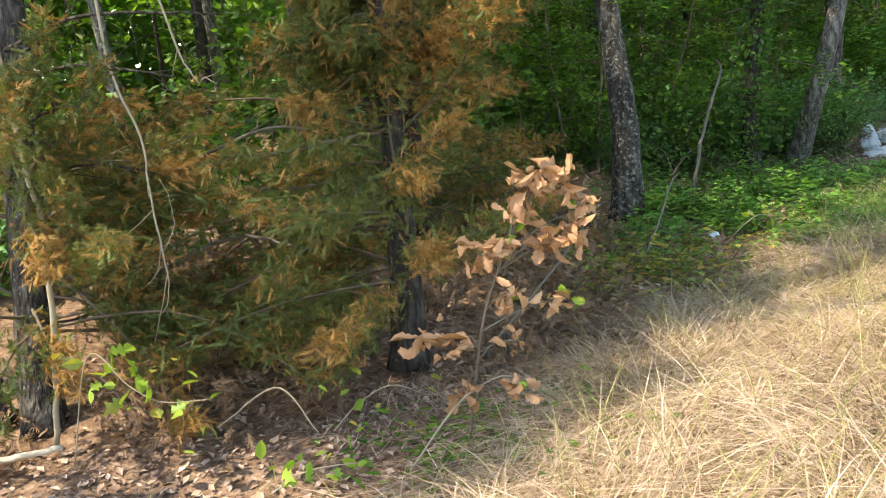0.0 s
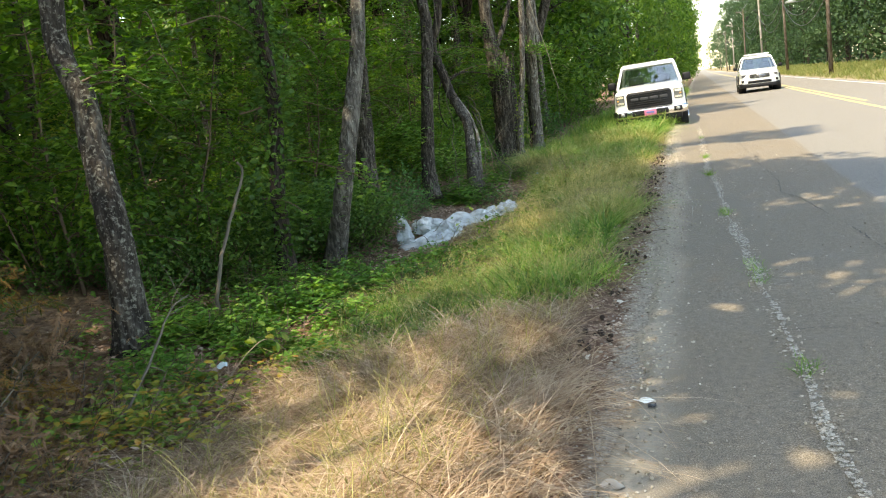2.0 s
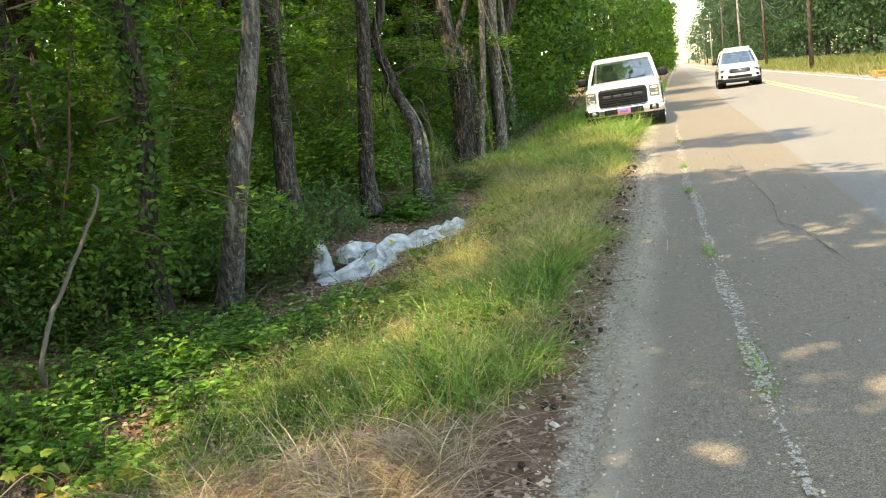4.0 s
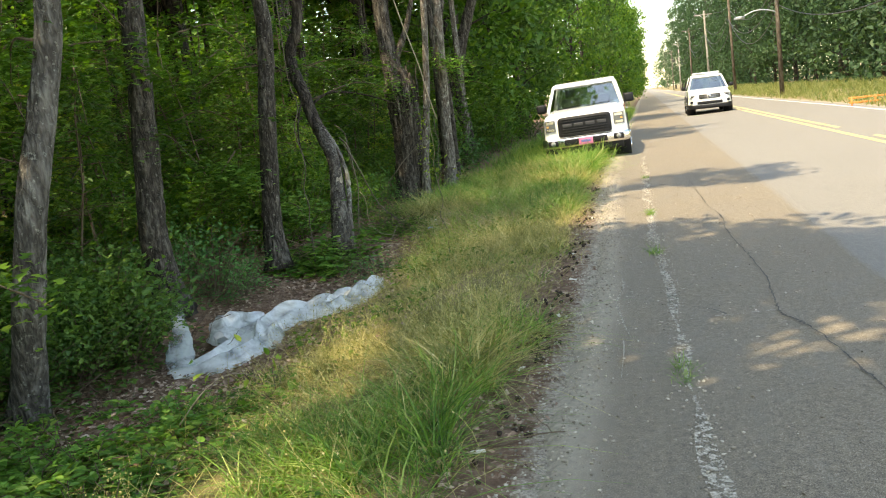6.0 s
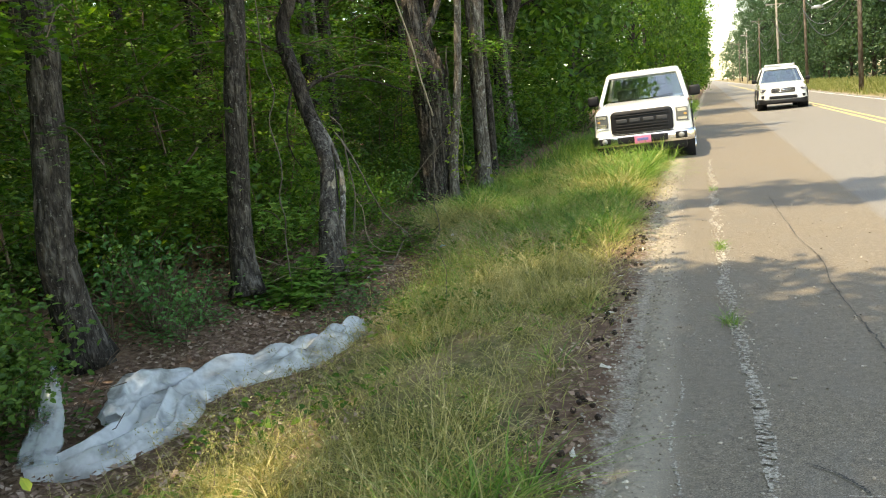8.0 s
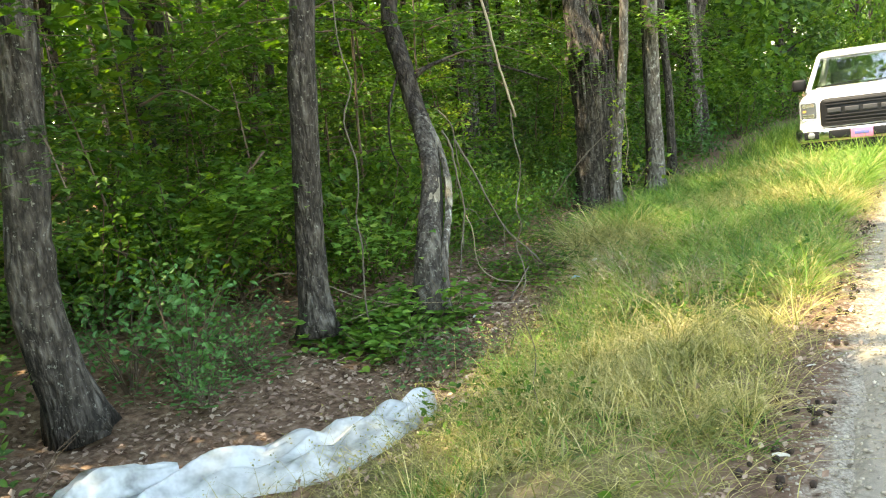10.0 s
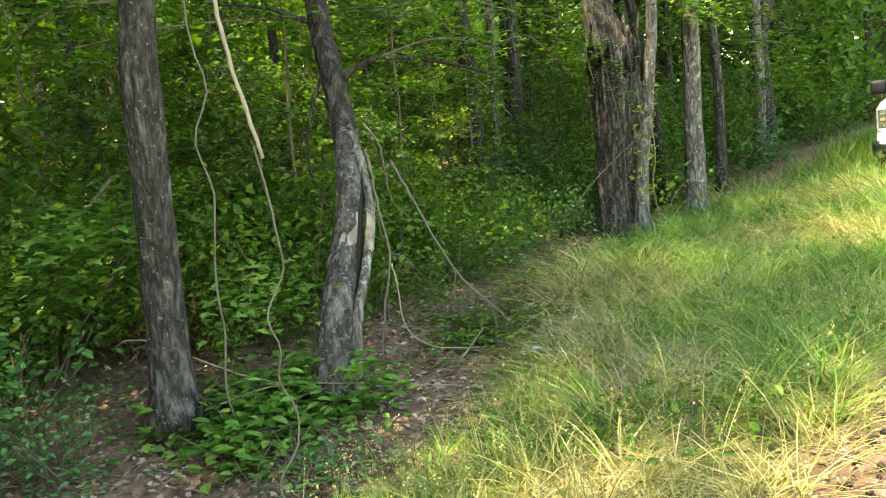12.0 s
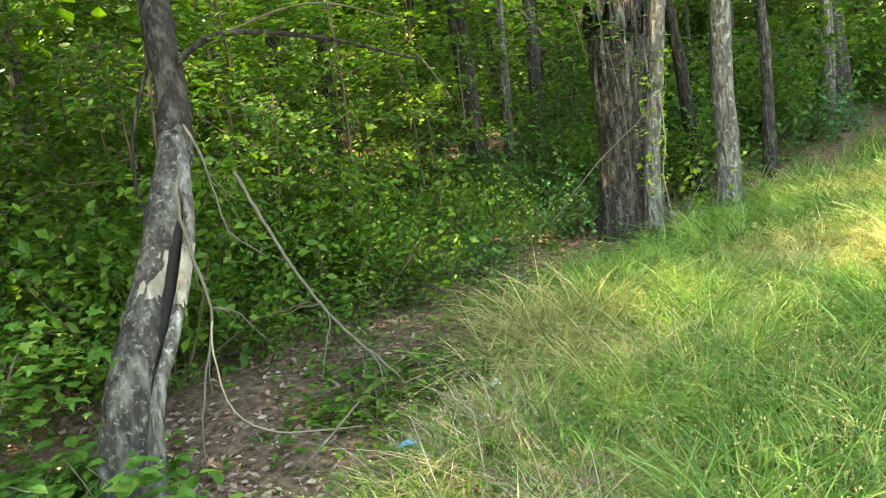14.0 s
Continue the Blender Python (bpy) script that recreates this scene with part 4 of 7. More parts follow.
def clumps(n, xr, yr, keep, r, per=22, spread=.05):
    """Blades in dense clumps that lean outward: places, ways, and a height and a chance of their own for each clump."""
    cx, cy = r.uniform(*xr, n), r.uniform(*yr, n)
    ok = r.uniform(size=n) < keep(cx, cy)
    cx, cy = cx[ok], cy[ok]
    k = len(cx) * per
    a, d = r.uniform(0, 6.28, k), np.abs(r.normal(size=k)) * spread * np.repeat(r.uniform(.5, 1.5, len(cx)), per)
    x, y = np.repeat(cx, per) + np.cos(a) * d, np.repeat(cy, per) + np.sin(a) * d
    return x, y, a, np.repeat(r.uniform(.5, 1.3, len(cx)), per), np.repeat(r.uniform(size=len(cx)), per), np.repeat(cx, per), np.repeat(cy, per)


r = np.random.default_rng(111)


def dry(x, y):
    return np.clip(1 - (y - 6.75 - .45 * vnoise(x, y, .55, 112) - .3 * (x + 2)) / .35, 0, 1)


def near_green(y):
    return step(6.8, 7.8, y) * (1 - step(9.8, 11.2, y))


def green_keep(x, y):
    low = -3.15 - 1.1 * step(18.5, 21, y) + .8 * step(10.5, 12, y) * (1 - step(15, 16.5, y))
    band = step(low, low + .6, x) * (1 - step(-.84, -.6, shift(x, y) + .08 * vnoise(x, y, .5, 113)))
    band = band * (1 - .85 * np.exp(-((x + 1.9) ** 2 / .3 + (y - 17.9) ** 2 / .4)))
    return (1 - dry(x, y)) * band * np.clip(.44 - .2 * step(11.5, 13, y) * (1 - step(16, 18, y)) + 1.0 * vnoise(x, y, .7, 114) + .7 * vnoise(x, y, .28, 120) * (1 - step(14, 17, y)) + .7 * step(14.5, 17.5, y) + .45 * near_green(y), .05, 1)


def lush(x, y):
    return np.clip(.5 + 1.6 * vnoise(x, y, .6, 115) + .3 * step(12.5, 18, y) - .2 * step(-1.6, -.9, x) * (1 - step(16, 22, y)) - .08 * (1 - step(13, 16, y)) + .42 * step(15.5, 17.5, y) + .5 * near_green(y), 0, 1)


x, y, way, tall, pick, cx, cy = clumps(7800, (-4.4, -.4), (4.5, 26), green_keep, r, 24, .05)
k = pick < lush(cx, cy)
h = r.uniform(.10, .33, len(x)) * 1.1 * tall * (1 - .2 * step(12, 13.5, y) * (1 - step(16.5, 18, y))) * (1 + .35 * step(14, 24, y)) * (1 + .35 * vnoise(x, y, .6, 119)) * (1 - .3 * (1 - step(13, 17, y)) * (1 - near_green(y)) - .25 * step(-1.2, -1.9, x) * step(6, 8, y) * (1 - step(14, 17, y)))
w = (.0082 + .005 * step(19, 26, y)) * r.uniform(.6, 1.4, len(x))
for nm, sel, mm, lab in (("green_grass", k, M_GRASS, "tall lush green grass on the roadside bank"), ("olive_grass", ~k, M_GRASS_OLIVE, "seeding olive and straw grass on the roadside bank")):
    tagged(part(nm, blades(x[sel], y[sel], h[sel], w[sel, None], .95, r, 1.1, 4, curl=.45, way=way[sel]), mm, None, "", False), lab, "grass", kind="stuff")
x, y = tufts(2700, (-3.8, -.6), (26, 70), lambda a, b: .9 + 0 * a, r, 9, .12)
tagged(part("far_grass", blades(x, y, r.uniform(.25, .65, len(x)), .016, .5, r, seg=2), M_GRASS, None, "", False), "tall green grass along the verge beside the truck", "grass", kind="stuff")
x, y = tufts(3600, (8.1, 12.5), (28, 130), lambda a, b: .75 + 0 * a, r, 7, .2)
tagged(part("far_verge_grass", blades(x, y, r.uniform(.2, .6, len(x)), .03, .6, r, seg=2), M_VERGE, None, "", False), "sunny yellow-green grass on the far verge", "grass", kind="stuff")


def straw_keep(x, y):
    low = -2.75 + .35 * vnoise(y, y * 0, .8, 116) - .25 * step(3, 1, y)
    return dry(x, y) * step(low - .15, low + .3, x) * (1 - step(-1.0, -.72, shift(x, y) - .3 * (1 - step(5.2, 6.6, y))))


x, y, way, tall, pick, cx, cy = clumps(6600, (-3.4, -.4), (-1.5, 9), straw_keep, r, 17, .05)
way = 2.2 * vnoise(cx, cy, .22, 117) + 5.6 + .9 * r.normal(size=len(x))
tagged(part("straw_grass", blades(x, y, r.uniform(.08, .30, len(x)) * tall * (1 + .3 * vnoise(x, y, .5, 118)), .0052 * r.uniform(.6, 1.6, (len(x), 1)), 1.7, r, 1.1, 5, curl=.7, way=way), M_STRAW, None, "", False), "dry bleached straw grass lying over the bank", "grass", kind="stuff")
x, y = tufts(500, (-3.2, -.7), (0, 8), straw_keep, r, 6, .05)
tagged(part("tan_grass", blades(x, y, r.uniform(.2, .45, len(x)), .004, .8, r, .6, 4), M_GRASS_OLIVE, None, "", False), "upright olive stalks among the dry straw", "grass", kind="stuff")

# dead thatch under the green, and seeding stalks over it
x, y = tufts(8200, (-4.2, -.55), (5, 26), lambda a, b: np.clip(.7 + .4 * vnoise(a, b, .6, 141) + .3 * step(-1.5, -.9, a) - .45 * step(15.5, 18, b) - .4 * near_green(b), 0, 1) * step(-3.3, -2.8, a + .9 * step(18.5, 21, b)) * (1 - dry(a, b)), r, 9, .09)
tagged(part("dry_undergrass", blades(x, y, r.uniform(.06, .24, len(x)), .005, 1.4, r, 1.1, 3, curl=.7), M_GRASS_OLIVE, None, "", False), "olive and straw-coloured thatch among the green grass", "grass", kind="stuff")
n = 9000
x, y = r.uniform(-3.0, -.62, n), r.uniform(7, 24, n)
k = r.uniform(size=n) < (green_keep(x, y) + .1) * (1 - dry(x, y)) * (1 - .55 * step(15, 17, y)) * (1 - .85 * step(-2.0, -2.4, x) * step(12.5, 10.5, y))
x, y = x[k], y[k]
rr = np.random.default_rng(142)
h = rr.uniform(.18, .5, len(x))
v, f = blades(x, y, h, .0042, .45, rr, .6, 4)
tips = v.reshape(len(x), -1, 3)
seeds = np.repeat(tips[:, -1] * .6 + tips[:, -3] * .4, 7, 0) + rr.normal(size=(len(x) * 7, 3)) * np.array((.012, .012, .03))
tagged(part("seed_stalks", join([(v, f), leaves(seeds, .014, DIAMOND, .1, None, rr)]), M_GRASS_OLIVE, None, "", False), "pale seeding grass stalks above the bank", "grass", kind="stuff")
# broad weeds in the grass
n = 7000
x, y = r.uniform(-3.2, -.9, n), r.uniform(7, 25, n)
k = vnoise(x, y, .45, 143) > .35
p = np.stack([x[k], y[k], ground_z(x[k], y[k]) + r.uniform(.03, .2, k.sum())], 1)
tagged(part("broad_weeds", leaves(p, .06, OVAL, .6, None, r), M_LEAF, None, "", False), "small broad-leaved weeds in the grass", "weeds", kind="stuff")

# litter
n = 34000
x, y = -3.6 + r.normal(size=n) * 1.15, r.uniform(-1, 26, n)
sel = (x < -2.35 - .3 * vnoise(x, y, .7, 117)) & (x > -8)
x, y = x[sel], y[sel]
p = np.stack([x, y, ground_z(x, y) + r.uniform(.0, .035, len(x))], 1)
tagged(part("leaf_litter", leaves(p, .056, DIAMOND, .66, None, r), M_LITTER, None, "", False), "brown fallen leaves covering the wood floor", "leaf litter", kind="stuff")


# creeping cover
def cover(n, cx, cy, sx, sy, hgt, size, mat, name, label, seed, tmpl=OVAL, cat="ground cover"):
    r = np.random.default_rng(seed)
    k = 46
    px, py = cx + r.normal(size=k) * sx, cy + r.normal(size=k) * sy
    i = r.integers(k, size=n)
    x, y = px[i] + r.normal(size=n) * .13, py[i] + r.normal(size=n) * .13
    hh = hgt * (.35 + .65 * r.uniform(size=k))[i]
    z = ground_z(x, y) + hh * r.uniform(.1, 1, n) * np.exp(-((x - px[i]) ** 2 + (y - py[i]) ** 2) / .07)
    t = thing(name, (cx, cy, float(G(cx, cy))), label, cat, "low plants of the ditch")
    v, f = leaves(np.stack([x, y, z], 1) - np.array((cx, cy, float(G(cx, cy)))), size, tmpl, .75, None, r)
    part("foliage", (v, f), mat, t, "", False)
    st = []
    for q in range(0, k, 2):
        b = np.array((px[q], py[q], float(G(px[q], py[q]))))
        for _ in range(3):
            st.append(tube(wander(b, (r.normal(), r.normal(), 1.2), hgt * 1.1, 5, .3, .1, r) - np.array((cx, cy, float(G(cx, cy)))), .003, 4, caps=False))
    tagged(part("branchwork", join(st), M_TWIG_DARK, t), kind="stuff")
    return t


cover(5600, -4.05, 7.9, .55, .7, .36, .07, M_CREEPER, "creeper_patch", "dark green creeper leaves spreading over the ditch", 121)
cover(6000, -3.8, 9.2, .62, .8, .38, .07, M_CREEPER, "creeper_patch", "fresh green creeper leaves below the leaning tree", 122)
cover(1500, -4.6, 10.2, .5, .7, .42, .07, M_LEAF_DEEP, "creeper_patch", "deep green creeper at the ivy tree's foot", 123)
cover(2600, -3.2, 10.2, .5, .9, .24, .075, M_CREEPER, "creeper_patch", "low green weeds at the grass's edge", 124)
cover(1700, -3.35, 6.0, .45, .55, .32, .072, M_TURN, "creeper_patch", "creeper with leaves turning yellow and orange", 125)
cover(1500, -4.55, 12.2, .3, .5, .6, .07, M_LEAF_DEEP, "creeper_patch", "thick green shrub leaves beside the plastic sheet", 126)
cover(1000, -4.9, 15.6, .35, .5, .35, .055, M_LEAF_BLUE, "creeper_patch", "blue-green seedlings among fallen leaves", 127)
cover(1900, -4.15, 17.05, .3, .28, .45, .11, M_CREEPER, "vine_patch", "bright green heart-shaped vine leaves at the split tree", 128)
cover(1300, -3.65, 19.2, .3, .5, .28, .075, M_LEAF, "vine_patch", "low green vine leaves beside the fallen branch", 129)
cover(1600, -4.9, 20.4, .6, 1.0, .5, .06, M_LEAF_DEEP, "creeper_patch", "dense low green growth in front of the thicket", 130)
cover(2200, -4.1, 22.2, .45, 1.1, .28, .07, M_LEAF, "creeper_patch", "low green weeds beneath the broken tree", 131)
cover(2400, -5.0, 27.0, .6, 1.8, .5, .09, M_LEAF, "creeper_patch", "green weeds along the wood's edge", 132)
cover(420, -3.25, 16.4, .18, .25, .24, .055, M_LEAF_BLUE, "seedling_patch", "feathery blue-green seedlings at the grass's edge", 134)
cover(500, -2.6, 2.9, .28, .3, .2, .06, M_LEAF, "weed_patch", "small green weeds under the dry oak", 133)


# yellow straw clumps in the green, and bare littered spots by the sheet
for k, (cx, cy, m, hh) in enumerate(((-2.6, 18.5, 420, .5), (-1.9, 17.85, 620, .4), (-2.2, 19.6, 240, .5), (-1.2, 19.2, 160, .4), (-2.1, 11.4, 120, .2), (-1.5, 9.3, 120, .2), (-.85, 17.4, 200, .35), (-1.7, 13.2, 120, .25), (-2.3, 8.4, 120, .2))):
    rr = np.random.default_rng(150 + k)
    x, y = cx + rr.normal(size=m) * (.3 if k == 1 else .16), cy + rr.normal(size=m) * (.36 if k == 1 else .22)
    tagged(part("straw_tuft", blades(x, y, rr.uniform(.4, 1, m) * hh, .006, .9, rr, 1.0, 4, curl=.5), M_STRAW if k < 3 else M_GRASS_OLIVE, None, "", False), "tuft of yellowed straw grass on the bank", "grass", kind="stuff")
n = 5200
x, y = r.uniform(-3.1, -.8, n), r.uniform(7, 24, n)
k = vnoise(x, y, .5, 145) > .25
x, y = x[k], y[k]
p = np.stack([x, y, ground_z(x, y) + r.uniform(.0, .05, len(x))], 1)
tagged(part("bank_litter", leaves(p, .05, DIAMOND, .6, None, r), M_LITTER, None, "", False), "brown fallen leaves among the grass", "leaf litter", kind="stuff")

# dead brown grass and pine straw lying on the ditch's near slope
x, y = tufts(1500, (-3.9, -2.1), (2.6, 7.4), lambda a, b: np.clip(.55 + .6 * vnoise(a, b, .4, 151), 0, 1), r, 10, .09)
tagged(part("dead_grass", blades(x, y, r.uniform(.06, .22, len(x)), .006, 1.8, r, 1.0, 4, curl=.8), M_DEADGRASS, None, "", False), "dead brown grass and pine straw on the ditch slope", "grass", kind="stuff")
cover(900, -2.75, 9.3, .3, .5, .22, .07, M_CREEPER, "weed_patch", "leafy green weeds at the foot of the bank", 152)
cover(700, -2.5, 11.2, .35, .4, .16, .06, M_LEAF, "weed_patch", "small green weeds before the plastic sheet", 153)
cover(1500, -2.75, 10.0, .4, .55, .2, .075, M_CREEPER, "weed_patch", "broad-leaved green weeds over the ditch edge", 154)

# ---- things of the near bank ----
def cedar(place, trunks, n_branch, reach, z_range, seed, label, toward=(0, 0), sprays=310, bark=None, open_above=9.0):
    """A red cedar: stringy trunk, drooping boughs, feathery sprays browning at the tips."""
    r = np.random.default_rng(seed)
    t = thing("red_cedar", place, label, "tree", "red cedars")
    for k, (pts, rad) in enumerate(trunks):
        part("trunk", trunk_shape([np.array(p) - np.array(place) for p in pts], rad, rad * .55, 14, .07, .35, seed + k), (bark or M_BARK_DARK) if k == 0 else M_BARK, t)
    path = spline([np.array(p) - np.array(place) for p in trunks[0][0]], 30)
    br, gp, go, bp, bo = [], [], [], [], []
    for i in range(n_branch):
        z = r.uniform(*z_range)
        a = r.uniform(0, 6.28)
        d = np.array((math.cos(a) + toward[0], math.sin(a) + toward[1], r.uniform(-.1, .5)))
        ln = reach * r.uniform(.45, 1.1) * (1.15 - .35 * (z - z_range[0]) / (z_range[1] - z_range[0]))
        ln *= 1 - .12 * (math.cos(a) * .5 + math.sin(a) * .86 > .2) * (toward[1] < 0)
        if z > open_above and d @ np.array((-.8, -.6, 0)) > -.1:
            ln *= .42
        s = np.array([np.interp(z, path[:, 2], path[:, 0]), np.interp(z, path[:, 2], path[:, 1]), z])
        b = wander(s, d, ln, 9, .22, .05, r)
        b[:, 2] = np.maximum(b[:, 2], .12)
        br.append(tube(b, np.linspace(.012, .003, 9), 4, caps=False))
        m = sprays
        u = r.uniform(.18, 1, m) ** .7 * 8
        i0 = np.clip(u.astype(int), 0, 7)
        way = b[i0 + 1] - b[i0]
        q = b[i0] + way * (u - i0)[:, None] + r.normal(size=(m, 3)) * np.array((.075, .075, .06)) * (1.2 - u / 12)[:, None]
        o = way / np.linalg.norm(way, axis=1)[:, None] + r.normal(size=(m, 3)) * .5 + np.array((0, 0, -.25))
        brown = r.uniform(size=m) < np.clip((u / 8 - .5) * 1.1 + (.45 if r.uniform() < .36 else -.1), .04, .92)
        gp.append(q[~brown]), go.append(o[~brown]), bp.append(q[brown]), bo.append(o[brown])
    tagged(part("branchwork", join(br), M_TWIG_DARK, t), kind="stuff")
    part("foliage", leaves(np.concatenate(gp), .08, SPRAY, .35, np.concatenate(go), r), M_CEDAR, t, "olive-green feathery cedar sprays", False)
    part("browned_foliage", leaves(np.concatenate(bp), .076, SPRAY, .35, np.concatenate(bo), r), M_CEDAR_BROWN, t, "rust-brown dying cedar sprays", False)
    return t


red = cedar((-3.74, 3.5, -.35), [([(-3.72, 3.46, -.4), (-3.76, 3.57, .33), (-3.84, 3.66, .85), (-3.9, 3.7, 2.2), (-4, 3.7, 4.6)], .1)], 128, 1.75, (.35, 3.5), 201, "red cedar with feathery olive foliage browning at the tips", (-.6, -.65), 360, None, 1.6)
cedar((-5.0, 1.72, -.35), [([(-4.98, 1.72, -.42), (-5.13, 1.86, .44), (-5.23, 2.01, 1.24), (-5.32, 2.17, 2.04), (-5.5, 2.3, 4.5)], .11), ([(-5.2, 1.55, -.42), (-5.35, 1.6, .8), (-5.5, 1.9, 2.2), (-5.7, 2.0, 4)], .08)], 58, 1.6, (.4, 1.7), 202, "double-stemmed red cedar with grey stringy bark and dead twigs", (.45, .75), 340, M_BARK)


cedar((-5.5, 5.5, -.3), [([(-5.5, 5.5, -.35), (-5.5, 5.5, .9), (-5.45, 5.5, 2.4), (-5.4, 5.5, 4.4)], .085)], 104, 1.5, (.15, 3.4), 203, "dark red cedar standing in the shade", (.35, .2), 250)
# the dying bough that has turned rust-orange
rr = np.random.default_rng(205)
for pts, m in (([(-4.05, 4.0, 1.3), (-3.75, 3.92, 1.45), (-3.4, 3.8, 1.56), (-2.97, 3.7, 1.73)], 1000),):
    p = spline([np.array(q) - np.array((-3.74, 3.5, -.35)) for q in pts], 16)
    part("rusty_bough", tube(p, np.linspace(.014, .004, 16), 5), M_TWIG_DARK, red)
    u = rr.uniform(.1, 1, m) * 14.9
    i0 = u.astype(int)
    q = p[i0] + (p[i0 + 1] - p[i0]) * (u - i0)[:, None] + rr.normal(size=(m, 3)) * np.array((.075, .075, .07))
    o = (p[i0 + 1] - p[i0]) * 9 + rr.normal(size=(m, 3)) * .4
    part("rusty_sprays", leaves(q, .08, SPRAY, .35, o, rr), M_RUST, red, "rust-orange dead cedar sprays", False)


OAK_WIDE = (OAK[0] * np.array((1, 1.25, 1.5)), OAK[1])


def dry_oak():
    """The small oak with curled brown leaves, a few of them still green."""
    r = np.random.default_rng(211)
    t = thing("oak_sapling", (-2.42, 3.02, -.32), "small oak sapling with curled dead brown leaves", "sapling")
    stem = spline([(-.14, -.32, 0), (-.1, -.28, .3), (-.04, -.24, .63), (0, -.1, .9), (.05, 0, 1.08), (.1, .07, 1.2)], 18)
    part("stem", tube(stem, np.linspace(.008, .004, 18), 7), M_TWIG_DARK, t)
    heads = [(.15, .13, 1.21, 15), (.08, .05, 1.2, 12), (.03, -.03, 1.08, 13), (.25, .18, 1.06, 4), (.14, .04, .95, 11), (.22, .11, .94, 11), (-.01, -.12, .93, 9), (-.08, -.2, .90, 7), (.04, -.13, .72, 8), (.19, 0, .67, 6), (-.22, -.43, .56, 6), (-.16, -.38, .5, 6), (.08, -.14, .5, 3), (.06, -.23, .3, 5), (-.1, -.35, .3, 5)]
    for x, y, z, m in heads:
        j = np.argmin(abs(stem[:, 2] - z * .86))
        part("twig", tube(spline([stem[j], (np.array((x, y, z)) + stem[j]) / 2 + (0, 0, .02), (x, y, z)], 6), np.linspace(.004, .002, 6), 5), M_TWIG, t)
        for _ in range(int(2.1 * m)):
            p = np.array([(x, y, z)]) + r.normal(size=(1, 3)) * .03
            v, f = leaves(p, .088, OAK_WIDE, -.1, np.array([(r.normal() * .7, r.normal() * .7, -.35)]), r)
            curl = (v - p[0]) @ unit(1, r)[0]
            v = v + unit(1, r)[0] * (9.0 * curl ** 2)[:, None]
            part("leaf", (v, f), M_OAKDRY if r.uniform() > .05 else M_LEAF_YEL, t)


dry_oak()


def leafy_vine(place, pts, n, size, mats, seed, name, label, spread=.09):
    """A thin trailing stem with big single leaves."""
    r = np.random.default_rng(seed)
    t = thing(name, place, label, "vine", "low plants of the ditch")
    p = spline([np.array(q) - np.array(place) for q in pts], 30)
    part("stem", tube(p, np.linspace(.004, .002, 30), 5), M_VINE, t)
    for i in range(n):
        q = p[r.integers(3, 30)] + r.normal(size=3) * spread
        part("leaf", leaves(q[None], size, OVAL if i % 3 else LOBED, .45, None, r), mats[r.integers(len(mats))], t, "", False)


leafy_vine((-3.9, 1.8, -.35), [(-4.2, 1.55, -.35), (-4.07, 1.67, .22), (-3.9, 1.77, .06), (-3.78, 1.86, -.03), (-3.6, 2.02, -.04)], 30, .10, [M_LEAF_YEL, M_LEAF_YEL, M_TURN], 221, "greenbrier", "trailing greenbrier with yellow-green and orange leaves")
leafy_vine((-3.07, 2.72, -.33), [(-3.3, 2.5, -.33), (-3.2, 2.6, -.2), (-3.07, 2.72, -.12), (-2.95, 2.85, -.2)], 16, .075, [M_TURN, M_TURN, M_LEAF_YEL], 222, "seedling", "seedling with orange-red and green leaves", .11)
leafy_vine((-2.8, 2.0, -.28), [(-2.95, 1.85, -.28), (-2.85, 1.95, -.2), (-2.75, 2.05, -.18), (-2.65, 2.2, -.2)], 26, .075, [M_LEAF, M_LEAF_YEL], 223, "seedling", "low green seedlings in the litter", .1)
leafy_vine((-2.95, 6.8, -.4), [(-3.2, 6.6, -.4), (-3.0, 6.75, -.15), (-2.9, 6.9, -.1), (-2.8, 7.0, -.25)], 22, .085, [M_TURN, M_TURN, M_LEAF_YEL], 224, "creeper", "creeper sprig turning yellow and orange", .12)
leafy_vine((-2.45, 10.8, -.3), [(-2.7, 10.6, -.3), (-2.5, 10.75, -.05), (-2.35, 10.9, 0), (-2.2, 11.1, -.15)], 16, .085, [M_LEAF_YEL, M_LEAF], 225, "seedling", "bright yellow-green seedling in the grass", .1)
leafy_vine((-4.1, 24.6, -.2), [(-4.3, 24.3, -.2), (-4.2, 24.5, .1), (-4.05, 24.6, .3), (-3.95, 24.8, .35)], 36, .1, [M_LEAF_YEL, M_LEAF], 226, "seedling", "bright yellow-green sprouts beneath the trees", .15)


def stick(pts, r0, r1, name, label, mat, n=22, seg=7, rough=.08, category="branch", twigs=0, seed=0):
    r = np.random.default_rng(seed + 5)
    b = np.array(pts[0], float)
    t = thing(name, b, label, category)
    p = spline([np.array(q) - b for q in pts], n)
    p[1:-1] += r.normal(size=(n - 2, 3)) * r0 * .25
    part("stem", tube(p, np.linspace(r0, r1, n), seg, rough), mat, t)
    for k in range(twigs):
        j = r.integers(n // 4, n)
        d = p[min(n - 1, j)] - p[max(0, j - 1)]
        d = d / (np.linalg.norm(d) + 1e-9) + r.normal(size=3) * .8
        part("twig", tube(wander(p[j], d, r.uniform(.15, .45), 6, .3, .03, r), np.linspace(r1 * .8, r1 * .35, 6), 5), mat, t)
    return t


